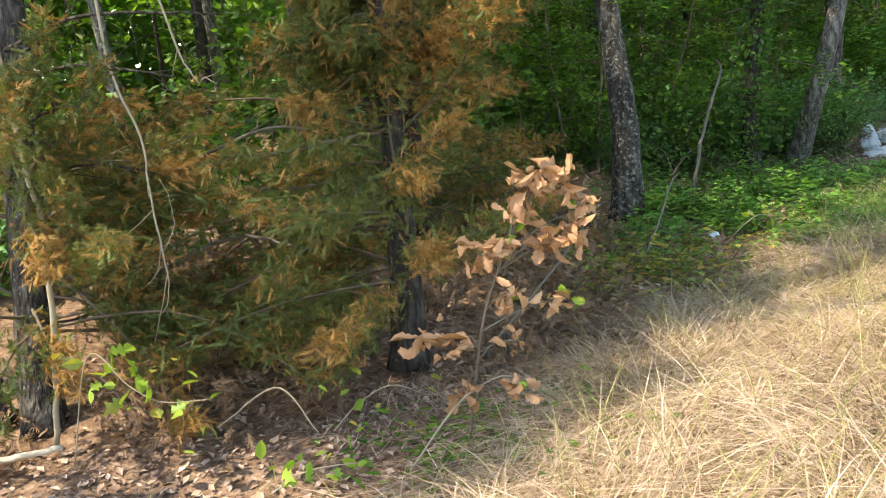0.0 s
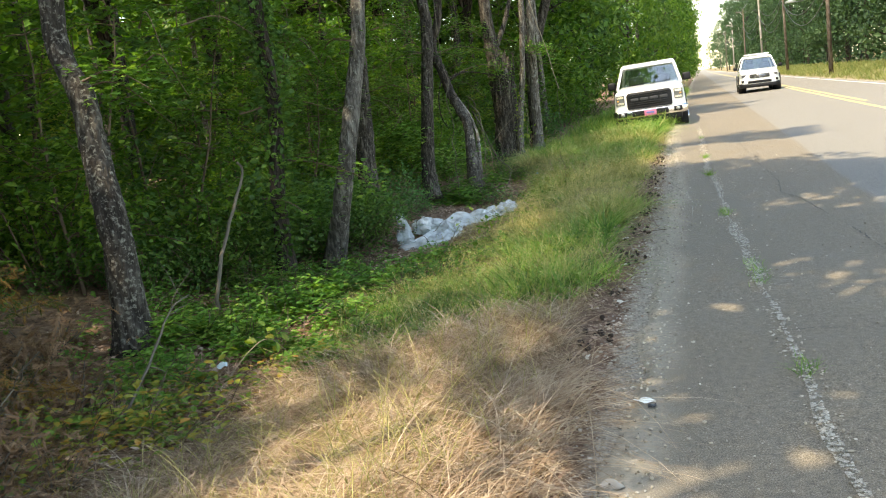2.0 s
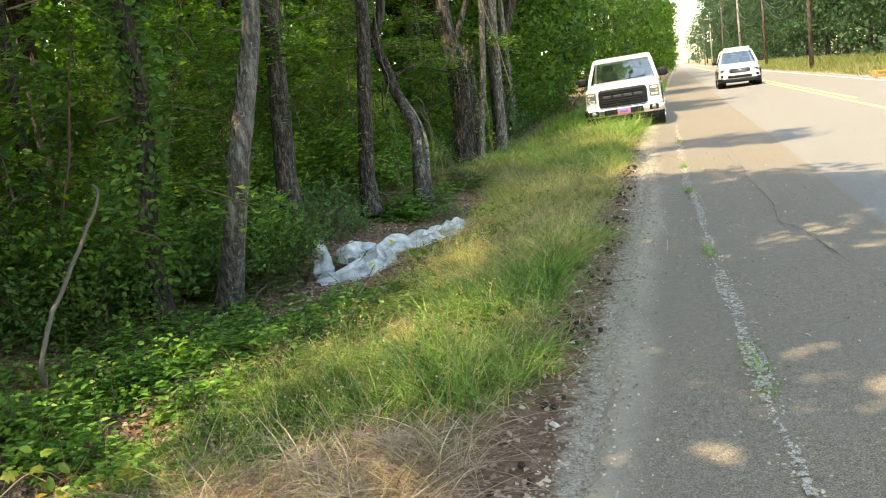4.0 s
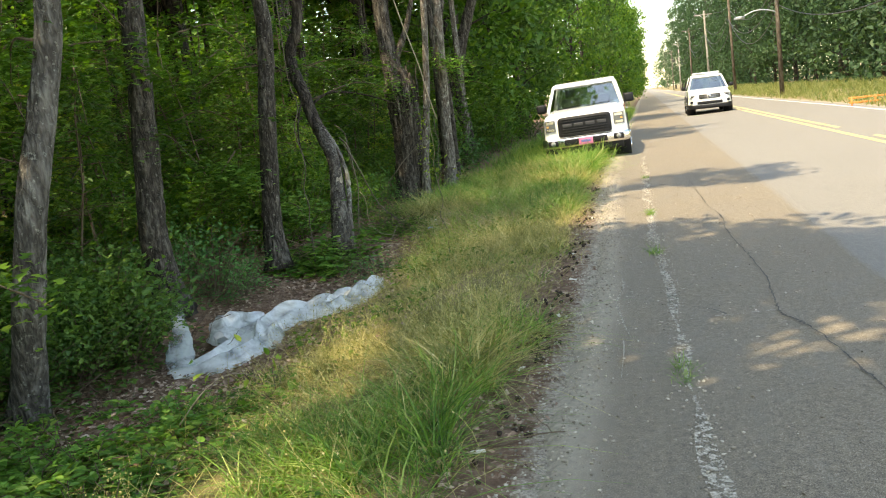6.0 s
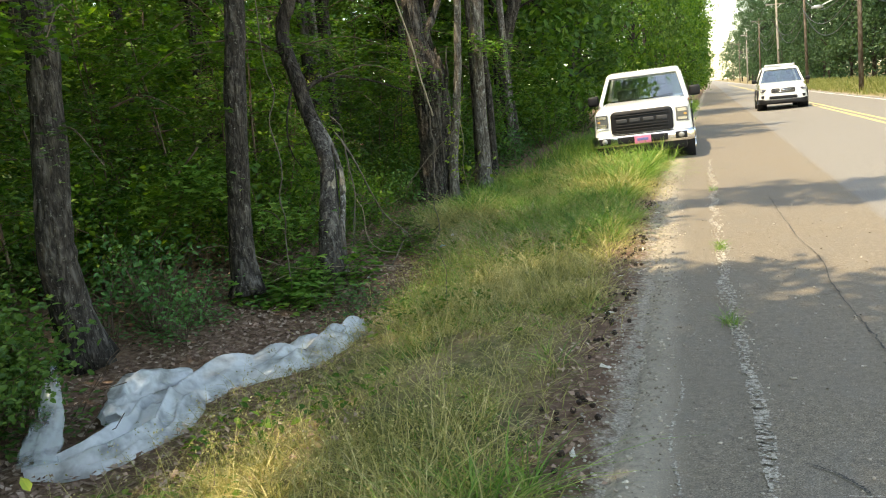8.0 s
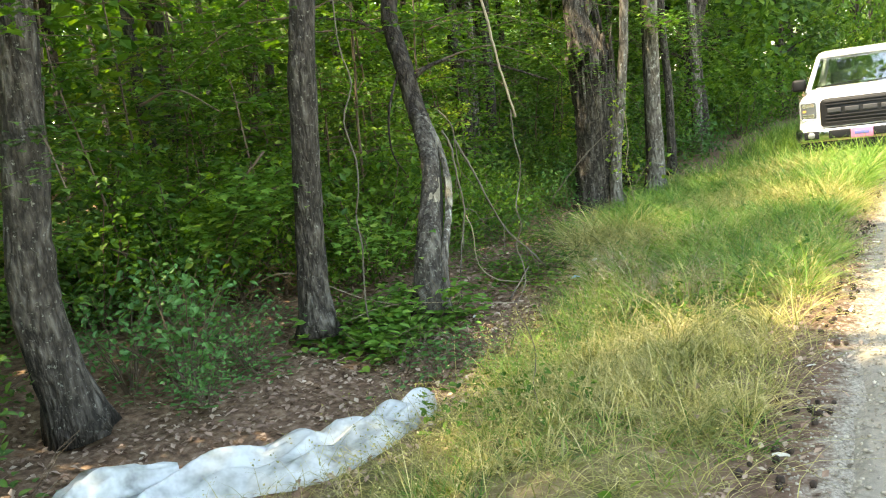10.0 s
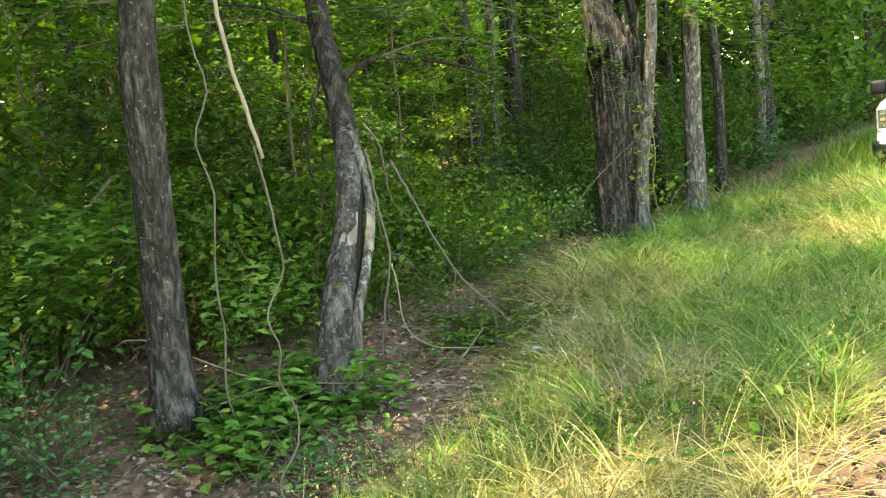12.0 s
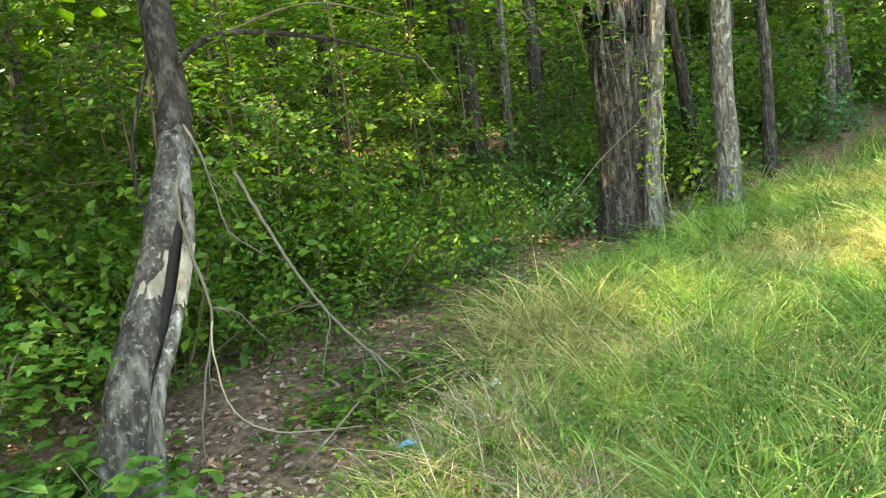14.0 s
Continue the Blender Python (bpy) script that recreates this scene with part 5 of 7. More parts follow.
stick([(-4.6, 1.62, -.38), (-4.6, 1.72, .15), (-4.69, 1.83, .8), (-4.79, 1.84, 1.17), (-4.95, 1.9, 2.2)], .018, .012, "dead_sapling", "pale dead stem leaning against the cedar", M_VINE, twigs=4, seed=1)
stick([(-4.33, 2.18, 2.6), (-4.33, 2.18, 1.75), (-4.26, 2.17, 1.49), (-4.14, 2.19, 1.2), (-4.1, 2.16, .97), (-4.02, 2.13, .63), (-3.99, 2.12, .48)], .008, .004, "hanging_vine", "tan woody vine hanging from the cedar", M_VINE, 30, category="vine", twigs=7, seed=2)
stick([(-4.5, 2.4, 2.6), (-4.2, 2.45, 1.9), (-4.15, 2.5, 1.6), (-4.1, 2.55, 1.45)], .008, .004, "hanging_vine", "thin bare vine tangled in the cedar", M_VINE, 16, category="vine", twigs=3, seed=3)
stick([(-4.75, 1.3, -.36), (-4.45, 1.42, -.3), (-4.3, 1.55, -.27)], .02, .016, "dead_branch", "broken pale branch lying on the litter", M_BAREWOOD, 10, seed=4)
stick([(-5.3, 2.6, .2), (-4.6, 2.9, .5), (-4.2, 3.1, .42)], .02, .008, "dead_branch", "bare grey branch inside the cedar", M_TWIG, 14, twigs=5, seed=5)
stick([(-4.9, 3.0, 1.0), (-4.3, 3.1, 1.15), (-3.9, 3.2, 1.1)], .012, .005, "dead_branch", "bare grey branch inside the cedar", M_TWIG, 14, twigs=6, seed=6)
stick([(-3.9, 2.2, -.33), (-3.6, 2.4, -.12), (-3.3, 2.4, -.3)], .006, .004, "dead_twig", "arched bare twig over the litter", M_VINE, 14, seed=7, category="twig")
stick([(-2.6, 2.35, -.3), (-2.5, 2.6, -.05), (-2.45, 2.9, -.02), (-2.4, 3.2, -.25)], .005, .003, "dead_twig", "arched bare twig over the straw", M_VINE, 14, seed=8, category="twig")
stick([(-4.5, 8.8, -.35), (-4.45, 8.8, -.02), (-4.66, 9.5, .41), (-4.8, 10.2, .92), (-4.9, 10.3, 1.05)], .022, .014, "leaning_stick", "pale broken sapling leaning in the undergrowth", M_TWIG, 20, seed=9)
stick([(-3.5, 5.9, -.36), (-3.7, 6.6, -.1), (-3.9, 7.2, .1), (-4.2, 7.9, .05)], .012, .006, "dead_branch", "thin dead branch across the creeper", M_TWIG, 16, twigs=5, seed=10)
stick([(-3.3, 3.6, -.36), (-3.2, 4.3, .05), (-3.3, 4.9, .25)], .009, .004, "dead_branch", "bare branch beside the dry oak", M_TWIG, 12, twigs=4, seed=11)
stick([(-2.6, 14.9, 5.5), (-2.2, 14.95, 3.0), (-1.97, 15.0, 2.05), (-1.91, 15.0, 1.75), (-1.84, 15.02, 1.43)], .008, .006, "hanging_vine", "pale broken vine hanging above the bank", M_VINE, 26, category="vine", seed=12)
p = [(-1.86, 15.01, 1.47)]
for k, zz in enumerate(np.linspace(1.3, -.25, 15)):
    p.append((-1.88 + .022 * math.sin(k * 2.1) + .02 * math.sin(k * .7), 15.03 + .045 * math.sin(k * 1.3) + .03 * math.cos(k * 2.9), zz))
stick(p, .0036, .0026, "hanging_vine", "thin twisting vine trailing down to the litter", M_TWIG, 48, 6, category="vine", seed=13)
stick([(-4.1, 16.62, -.3), (-4.06, 16.54, .0), (-4.10, 16.62, .29), (-4.05, 16.57, .5), (-4.12, 16.63, .7), (-4.04, 16.60, .95), (-4.10, 16.68, 1.2), (-4.13, 16.62, 1.5), (-4.08, 16.72, 1.8), (-4.16, 16.7, 2.2), (-4.2, 16.8, 3.5)], .007, .006, "hanging_vine", "grey woody vine rising beside the tree", M_TWIG, 30, category="vine", seed=14)
stick([(-4.15, 18.18, 1.5), (-4.0, 18.15, 1.35), (-4.0, 18.2, 1.13), (-4.0, 18.25, .9), (-3.95, 18.42, .73)], .008, .003, "dead_branch", "thin dead twig hanging from the split tree", M_TWIG, 20, twigs=4, seed=25)
stick([(-4.15, 18.45, 1.2), (-4.0, 18.5, .88), (-3.9, 18.62, .52), (-3.8, 18.8, .18), (-3.6, 18.92, -.06), (-3.5, 18.98, -.22)], .011, .007, "fallen_branch", "dead grey branch fallen from the split tree", M_TWIG, 30, twigs=6, seed=15)
stick([(-4.05, 18.05, 1.3), (-3.88, 17.9, 1.16), (-3.85, 17.89, .92), (-3.83, 17.93, .68), (-3.83, 17.94, .5), (-3.84, 17.85, .22), (-3.84, 17.78, -.02), (-3.84, 17.75, -.32)], .011, .005, "dead_branch", "grey dead limb hanging down the split tree", M_TWIG, 24, twigs=5, seed=16)
stick([(-3.8, 17.92, .5), (-3.7, 17.83, .38), (-3.7, 17.88, .06), (-3.65, 18.05, -.12), (-3.6, 18.32, -.22), (-3.5, 18.6, -.28)], .0055, .004, "dead_twig", "curved bare twig at the split tree's foot", M_VINE, 20, seed=17, category="twig")
stick([(-3.5, 18.07, -.34), (-3.5, 18.3, -.24), (-3.5, 18.56, -.12)], .009, .006, "dead_twig", "straight fallen stick on the litter", M_TWIG, 10, seed=18, category="twig")
stick([(-5.3, 16.6, .12), (-5.0, 16.55, .22), (-4.75, 16.6, .2), (-4.4, 16.9, -.05), (-4.0, 17.2, -.22)], .006, .004, "dead_twig", "arching bare twig round the tree's foot", M_VINE, 22, seed=19, category="twig")
stick([(-4.35, 16.7, -.2), (-4.1, 17.0, -.14), (-3.6, 17.4, -.2), (-3.2, 17.8, -.3)], .005, .003, "dead_twig", "long thin twig on the wood floor", M_VINE, 18, seed=20, category="twig")
stick([(-5.0, 22.7, .0), (-4.6, 23.0, .55), (-4.1, 23.3, 1.05)], .009, .006, "dead_branch", "dead branch leaning on the broken tree", M_TWIG, 14, twigs=3, seed=21)
stick([(-4.0, 23.35, 1.2), (-3.95, 23.3, .75), (-4.0, 23.3, .4), (-3.9, 23.3, -.2)], .006, .004, "hanging_vine", "vine trailing down the slim trunk", M_VINE, 18, category="vine", seed=22)
stick([(-4.75, 23.2, 5), (-4.7, 23.1, 3.4), (-4.55, 23.2, 2.2), (-4.35, 23.25, 1.1), (-4.3, 23.2, .1)], .005, .004, "hanging_vine", "thin grey vine hanging by the broken tree", M_TWIG, 24, category="vine", seed=23)
stick([(-.44, 9.62, .0), (-.28, 9.7, .02), (-.14, 9.73, .02)], .005, .003, "dead_twig", "dark twig lying on the gravel edge", M_TWIG_DARK, 10, twigs=1, seed=24, category="twig")

for k, (a, b, c) in enumerate((((-5.25, 2.05, 1.75), (-4.7, 2.3, 1.88), (-4.1, 2.75, 1.8)), ((-5.25, 2.05, 1.55), (-4.75, 2.2, 1.62), (-4.25, 2.5, 1.5)), ((-5.2, 1.95, 1.28), (-4.8, 2.1, 1.4), (-4.45, 2.3, 1.34)), ((-5.2, 1.95, 1.0), (-4.7, 2.15, 1.08), (-4.3, 2.35, 1.0)))):
    stick([a, b, c], .016 - .002 * k, .005, "dead_branch", "dark bare bough of the cedar", M_BARK_DARK, 16, twigs=6, seed=40 + k)
# dead brown brush
M_BRUSH = leaf_mat("dead_needles", [(.15, .085, .05), (.24, .14, .08), (.34, .21, .125)], .15, .8, 2)
BR = bush(231, .45, .6, 420, .10, M_BRUSH, "dead_brush", "heap of dead brown twigs and needles", 26, SPRAY, M_TWIG, .8)
for k, (x, y, s) in enumerate(((-3.15, 3.75, .9), (-3.4, 4.2, 1.0), (-3.0, 4.5, .8), (-3.7, 4.8, 1.1), (-3.3, 5.0, .8), (-4.5, 8.85, .7), (-4.9, 2.6, 1.1), (-4.6, 3.1, 1.1), (-4.3, 4.3, 1.2), (-6.4, 11.9, 1.6), (-5.9, 17.7, 1.3), (-4.4, 2.2, 1.2), (-5.3, 2.9, 1.6), (-4.5, 3.3, 1.1), (-5.7, 3.6, 1.8), (-3.9, 2.9, .8), (-4.9, 1.2, 1.0), (-4.5, 5.6, 1.3), (-4.9, 6.3, 1.5), (-5.3, 7.2, 1.4), (-4.3, 6.4, 1.0), (-5.6, 6.4, 1.6), (-3.9, 5.3, 1.0))):
    m = pose(x, y, float(G(x, y)), 0, 0, 70 * k) @ Matrix.Scale(s, 4)
    if k == 0:
        BR.matrix_basis = m
    else:
        copy_thing(BR, Matrix()).matrix_basis = m
# named shrubs of the ditch
SH1 = bush(241, .95, .75, 1500, .072, M_LEAF_DEEP, "shrub", "dense dark green shrub beside the plastic sheet", 26)
SH1.matrix_basis = pose(-4.75, 12.75, -.3)
for x, y, s in ((-5.0, 12.1, .9), (-5.3, 13.3, 1.0), (-4.4, 12.1, .7), (-4.35, 12.7, .75), (-4.65, 12.3, .95), (-4.45, 11.6, .7), (-5.4, 11.7, 1.05), (-5.0, 11.2, .9), (-4.18, 12.52, .6), (-4.22, 12.88, .62), (-4.38, 12.3, .8), (-4.5, 12.95, .9)):
    copy_thing(SH1, Matrix()).matrix_basis = pose(x, y, -.3, 0, 0, 100 * s) @ Matrix.Scale(s, 4)
SH2 = bush(242, 1.0, .55, 380, .07, M_LEAF_BLUE, "shrub", "open shrub with small rounded blue-green leaves", 16)
SH2.matrix_basis = pose(-4.85, 15.25, -.3)
for x, y, s in ((-5.15, 15.0, .9), (-5.5, 16.0, 1.1), (-4.65, 15.7, .6), (-4.3, 14.9, .45)):
    copy_thing(SH2, Matrix()).matrix_basis = pose(x, y, -.3, 0, 0, 130 * s) @ Matrix.Scale(s, 4)
SH3 = bush(243, 1.1, 1.1, 2600, .05, M_LEAF, "shrub", "wide feathery green shrub before the thicket", 24)
SH3.matrix_basis = pose(-5.3, 20.2, -.3)
for x, y, s in ((-5.5, 17.95, 1.0), (-5.6, 21.4, 1.1), (-5.2, 19.2, .8), (-6.3, 20.6, 1.4), (-5.6, 22.6, .9)):
    copy_thing(SH3, Matrix()).matrix_basis = pose(x, y, -.3, 0, 0, 150 * s) @ Matrix.Scale(s, 4)


def bough(pts, n, size, mat, seed, label):
    """A leafy low bough reaching out from a tree."""
    r = np.random.default_rng(seed)
    t = thing("leafy_bough", pts[0], label, "branch", "leafy boughs")
    p = spline([np.array(q) - np.array(pts[0]) for q in pts], 14)
    part("stem", tube(p, np.linspace(.012, .004, 14), 6), M_TWIG_DARK, t)
    u = r.uniform(.15, 1, n) * 13
    i0 = np.clip(u.astype(int), 0, 12)
    q = p[i0] + (p[i0 + 1] - p[i0]) * (u - i0)[:, None] + r.normal(size=(n, 3)) * np.array((.2, .2, .08))
    part("foliage", leaves(q, size, LOBED, .75, None, r), mat, t, "", False)


bough([(-4.4, 10.6, 1.0), (-3.9, 10.3, .95), (-3.5, 10.3, .8), (-3.3, 10.5, .6)], 150, .11, M_LEAF, 251, "leafy maple bough reaching out of the wood")
bough([(-4.7, 10.4, .6), (-4.2, 10.1, .55), (-3.9, 10.0, .35)], 110, .11, M_LEAF, 252, "low leafy maple bough")
bough([(-4.7, 16.4, 1.0), (-4.9, 16.2, .95), (-5.1, 16.1, .6)], 520, .115, M_CREEPER, 253, "leafy bough beside the straight tree")
bough([(-5.0, 16.6, 1.3), (-5.2, 16.3, .9), (-5.2, 16.2, .5)], 320, .105, M_LEAF, 254, "leafy bough beside the straight tree")
bough([(-5.0, 18.6, 2.4), (-5.3, 17.6, 2.35), (-5.5, 16.8, 2.2)], 260, .08, M_LEAF, 255, "leafy bough above the split tree")
bough([(-4.6, 18.5, 1.9), (-4.0, 19.0, 2.1), (-3.6, 19.4, 1.95)], 200, .08, M_LEAF, 256, "leafy bough above the split tree")
bough([(-4.9, 17.5, .5), (-4.5, 17.2, .45), (-4.3, 17.0, .25)], 260, .105, M_CREEPER, 257, "leafy bough by the split tree's foot")
bough([(-4.7, 23.8, 2.9), (-4.1, 24.2, 2.7), (-3.7, 24.6, 2.4)], 260, .1, M_LEAF, 258, "leafy bough by the broken tree")
bough([(-4.2, 27.5, 2.2), (-3.6, 27.4, 2.1), (-3.2, 27.4, 1.7)], 260, .12, M_LEAF, 259, "leafy bough over the verge")

for k, (pts, n) in enumerate((([(-4.82, 14.2, 2.25), (-4.5, 13.8, 2.3), (-4.1, 13.6, 2.1)], 150), ([(-4.86, 14.1, 2.6), (-5.2, 13.7, 2.55), (-5.5, 13.5, 2.3)], 150),
                              ([(-4.42, 16.5, 2.35), (-4.8, 16.2, 2.3), (-5.2, 16.0, 2.0)], 190), ([(-4.9, 7.9, 2.0), (-4.5, 7.8, 2.05), (-4.2, 7.9, 1.85)], 120),
                              ([(-3.7, 11.3, 2.3), (-4.1, 11.6, 2.35), (-4.5, 12.0, 2.1)], 170), ([(-4.0, 24.8, 2.6), (-3.7, 24.5, 2.5), (-3.3, 24.3, 2.2)], 170))):
    bough(pts, n, .1, (M_LEAF, M_CREEPER)[k % 2], 270 + k, "leafy bough hanging beside the trunk")

rr = np.random.default_rng(281)
for k in range(46):
    y0 = 8.2 + 24 * (k + rr.uniform()) / 46
    x0, z0 = -4.7 - rr.uniform(0, .9), rr.uniform(1.5, 3.4)
    if 16.8 < y0 < 19.2 and z0 < 2.3:
        z0 += .9
    dx, dy, drop = rr.uniform(.3, 1.1), rr.normal() * .5, rr.uniform(.1, .5)
    bough([(x0, y0, z0), (x0 + dx * .5, y0 + dy * .5, z0 + .08), (x0 + dx, y0 + dy, z0 - drop)], int(rr.uniform(110, 230)), .085, (M_LEAF, M_LEAF, M_LEAF_DEEP)[k % 3], 300 + k, "leafy bough hanging at the wood's edge")

# ---- plastic sheet ----
def film_material(name, clear):
    """Milky polythene: glossy, lets light through, clearer in patches where it lies in one layer."""
    m, nt, b = nodes(name)
    n1 = tex(nt, 4, 5)
    nt.links.new(ramp(nt, n1, [(.64, .67, .68, .3), (.86, .875, .87, .62)]), b.inputs["Base Color"])
    b.inputs["Roughness"].default_value = .2
    b.inputs["Specular IOR Level"].default_value = .9
    bump(nt, b, mth(nt, "ADD", tex(nt, 9, 3, .5), mth(nt, "MULTIPLY", tex(nt, 34, 3, .6), .35)), .3, .02)
    tl = nt.nodes.new("ShaderNodeBsdfTranslucent")
    tl.inputs[0].default_value = (.74, .77, .77, 1)
    tp_ = nt.nodes.new("ShaderNodeBsdfTransparent")
    tp_.inputs[0].default_value = (.9, .94, .94, 1)
    mx1, mx2 = nt.nodes.new("ShaderNodeMixShader"), nt.nodes.new("ShaderNodeMixShader")
    mx1.inputs[0].default_value = .4
    nt.links.new(b.outputs[0], mx1.inputs[1])
    nt.links.new(tl.outputs[0], mx1.inputs[2])
    nt.links.new(mth(nt, "ADD", mth(nt, "MULTIPLY", mth(nt, "SUBTRACT", tex(nt, 3.5, 4), .44), 3.0, True), clear, True), mx2.inputs[0])
    nt.links.new(mx1.outputs[0], mx2.inputs[1])
    nt.links.new(tp_.outputs[0], mx2.inputs[2])
    nt.links.new(mx2.outputs[0], nt.nodes["Material Output"].inputs[0])
    return m


M_FILM, M_FILM_CLEAR = film_material("plastic_film", 0.0), film_material("plastic_film_clear", .45)


def film_part(name, pts, half, high, seed, parent, base, n=90, seg=48, on_ground=True, mat=None):
    """A crumpled, flattened sleeve of film along a line."""
    p = spline(pts, n)
    k = np.linspace(0, 1, len(half))
    u = np.linspace(0, 1, n)
    hw, hh = np.interp(u, k, half), np.interp(u, k, high)
    tan = np.gradient(p, axis=0)
    tan /= np.linalg.norm(tan, axis=1)[:, None]
    side = np.cross(tan, (0, 0, 1))
    side /= np.linalg.norm(side, axis=1)[:, None]
    up = np.cross(side, tan)
    a = np.linspace(0, 2 * math.pi, seg, endpoint=False)
    A, Uu = np.meshgrid(a, u)
    ln = np.linalg.norm(np.diff(p, axis=0), axis=1).sum()
    w1 = vnoise(A * 1.2, Uu * ln * 2.2 + A, .38, seed) * .22 + vnoise(A * 2.2 + Uu * 9, Uu * ln * 5, .35, seed + 1) * .12 + .07 * vnoise(A * 3 - Uu * 22, Uu * ln * 9, .3, seed + 2)
    fold = 1 - np.abs(vnoise(A * .9 + Uu * ln * 1.6, Uu * ln * 2.6 - A * 1.1, .55, seed + 5))
    w1 = w1 * .55 + .34 * (fold ** 2 - .45) + .14 * (1 - np.abs(vnoise(A * 2.4, Uu * ln * 6 + A * 2, .5, seed + 6)) - .5)
    rad = 1 + w1 + .16 * np.sin(Uu * ln * 9 + 1.3 * np.sin(A))
    X, Z = np.cos(A) * rad * hw[:, None], np.maximum(np.sin(A), -.08) * rad * hh[:, None]
    v = p[:, None] + side[:, None] * X[..., None] + up[:, None] * Z[..., None]
    v = v.reshape(-1, 3)
    if on_ground:
        v[:, 2] = np.maximum(v[:, 2], ground_z(v[:, 0], v[:, 1]) + .006)
    i, j = np.meshgrid(np.arange(n - 1), np.arange(seg), indexing="ij")
    q = np.stack([i * seg + j, i * seg + (j + 1) % seg, (i + 1) * seg + (j + 1) % seg, (i + 1) * seg + j], -1).reshape(-1, 4)
    part(name, (v - np.array(base), q), mat or M_FILM, parent)


def draped(name, near, far, high, lumps, seed, parent, base, mat, n=240, m=64, lift=.006):
    """Film lying in a long heap between its two edges: folds run along it, rounded lumps where it is gathered."""
    a, b = spline([(*q, 0) for q in near], n), spline([(*q, 0) for q in far], n)
    u = np.linspace(0, 1, n)
    k = np.linspace(0, 1, len(high))
    hh, lm = np.interp(u, k, high), np.interp(u, k, lumps)
    mid = (a + b) / 2
    s = np.cumsum(np.r_[0, np.linalg.norm(np.diff(mid, axis=0), axis=1)])
    v = np.linspace(0, 1, m)
    S, V = np.meshgrid(s, v, indexing="ij")

    def ridge(x, y, sc, sd):
        return 1 - np.minimum(1, 1.3 * np.abs(vnoise(x, y, sc, sd)))
    warp = .12 * vnoise(S, V, .3, seed)
    long_fold = ridge(S * .35, (V + warp) * 1.1, .16, seed + 1)
    fine = ridge(S * .9 + V * .3, (V + warp) * 1.6 - S * .4, .11, seed + 2)
    lump = np.abs(np.sin(S * 7.4 + 1.9 * vnoise(S, V, .4, seed + 3) + 1.2 * V)) ** .9
    env = np.sin(math.pi * np.clip(V, 0, 1)) ** .55
    Z = env * hh[:, None] * ((1 - lm[:, None]) * (.42 + .42 * long_fold + .14 * fine) + lm[:, None] * (.30 + .56 * lump + .10 * long_fold + .06 * fine))
    hem = .025 * vnoise(S, V * 0, .10, seed + 4) + .012 * vnoise(S, V * 0, .035, seed + 5)
    q = a[:, None] * (1 - V[..., None]) + b[:, None] * V[..., None]
    across = (b - a) / (np.linalg.norm(b - a, axis=1)[:, None] + 1e-6)
    q = q + across[:, None] * ((V - .5) * 2 * hem + .05 * lm[:, None] * (V - .5) * (lump - .5))[..., None]
    q[..., 2] = ground_z(q[..., 0], q[..., 1]) + lift + Z
    i, j = np.meshgrid(np.arange(n - 1), np.arange(m - 1), indexing="ij")
    f = np.stack([i * m + j, (i + 1) * m + j, (i + 1) * m + j + 1, i * m + j + 1], -1).reshape(-1, 4)
    part(name, (q.reshape(-1, 3) - np.array(base), f), mat, parent)


fb = (-3.3, 13.6, -.42)
film = thing("plastic_sheet", fb, "long crumpled sheet of milky clear plastic on the litter", "plastic sheet")
NEAR = [(-3.76, 12.38), (-3.54, 12.37), (-3.30, 12.48), (-3.12, 12.80), (-3.12, 13.2), (-3.25, 13.6), (-3.25, 13.9), (-3.02, 14.08), (-2.78, 14.26), (-2.67, 14.72), (-2.71, 15.15), (-2.80, 15.48)]
FAR = [(-3.88, 12.48), (-3.66, 12.68), (-3.62, 12.9), (-3.72, 13.12), (-3.86, 13.45), (-3.86, 13.9), (-3.78, 14.2), (-3.64, 14.5), (-3.50, 14.78), (-3.36, 15.05), (-3.2, 15.36), (-2.96, 15.58)]
draped("sheet", NEAR, FAR, [.06, .12, .18, .21, .23, .21, .21, .24, .24, .24, .23, .18], [0, 0, 0, .05, .1, .12, .2, .3, .4, .45, .5, .5], 301, film, fb, M_FILM)
draped("under_layer", [(x - .03, y + .02) for x, y in NEAR[2:]], [(x + .06, y) for x, y in FAR[2:]], [.03, .06, .08, .08, .08, .09, .09, .09, .08, .06], [0, .2, .4, .5, .5, .5, .6, .6, .6, .6], 306, film, fb, M_FILM, 120, 30, .003)
film_part("loop", [(-3.62, 13.05, -.38), (-3.76, 13.3, -.38), (-3.87, 13.55, -.38), (-3.85, 13.85, -.38), (-3.7, 14.08, -.38)], [.06, .13, .14, .13, .06], [.06, .11, .13, .11, .06], 303, film, fb, 70, 30)
film_part("flap", [(-3.70, 12.44, -.40), (-3.80, 12.60, -.33), (-3.88, 12.78, -.20), (-3.95, 12.92, -.06), (-3.98, 13.0, .04)], [.10, .095, .08, .06, .02], [.03, .035, .035, .03, .015], 302, film, fb, 60, 30, True, M_FILM_CLEAR)

# ---- pavement edge: seed balls, pebbles, scraps ----
M_BALL = plain_mat("seed_ball_brown", (.03, .018, .012), .95, var=.5, scale=60)


def seed_ball_mesh():
    bm = bmesh.new()
    bmesh.ops.create_icosphere(bm, subdivisions=2, radius=.013)
    r = np.random.default_rng(5)
    for v in bm.verts:
        v.co *= r.uniform(.85, 1.3)
    me = bpy.data.meshes.new("seed_ball")
    bm.to_mesh(me)
    bm.free()
    me.materials.append(M_BALL)
    return me


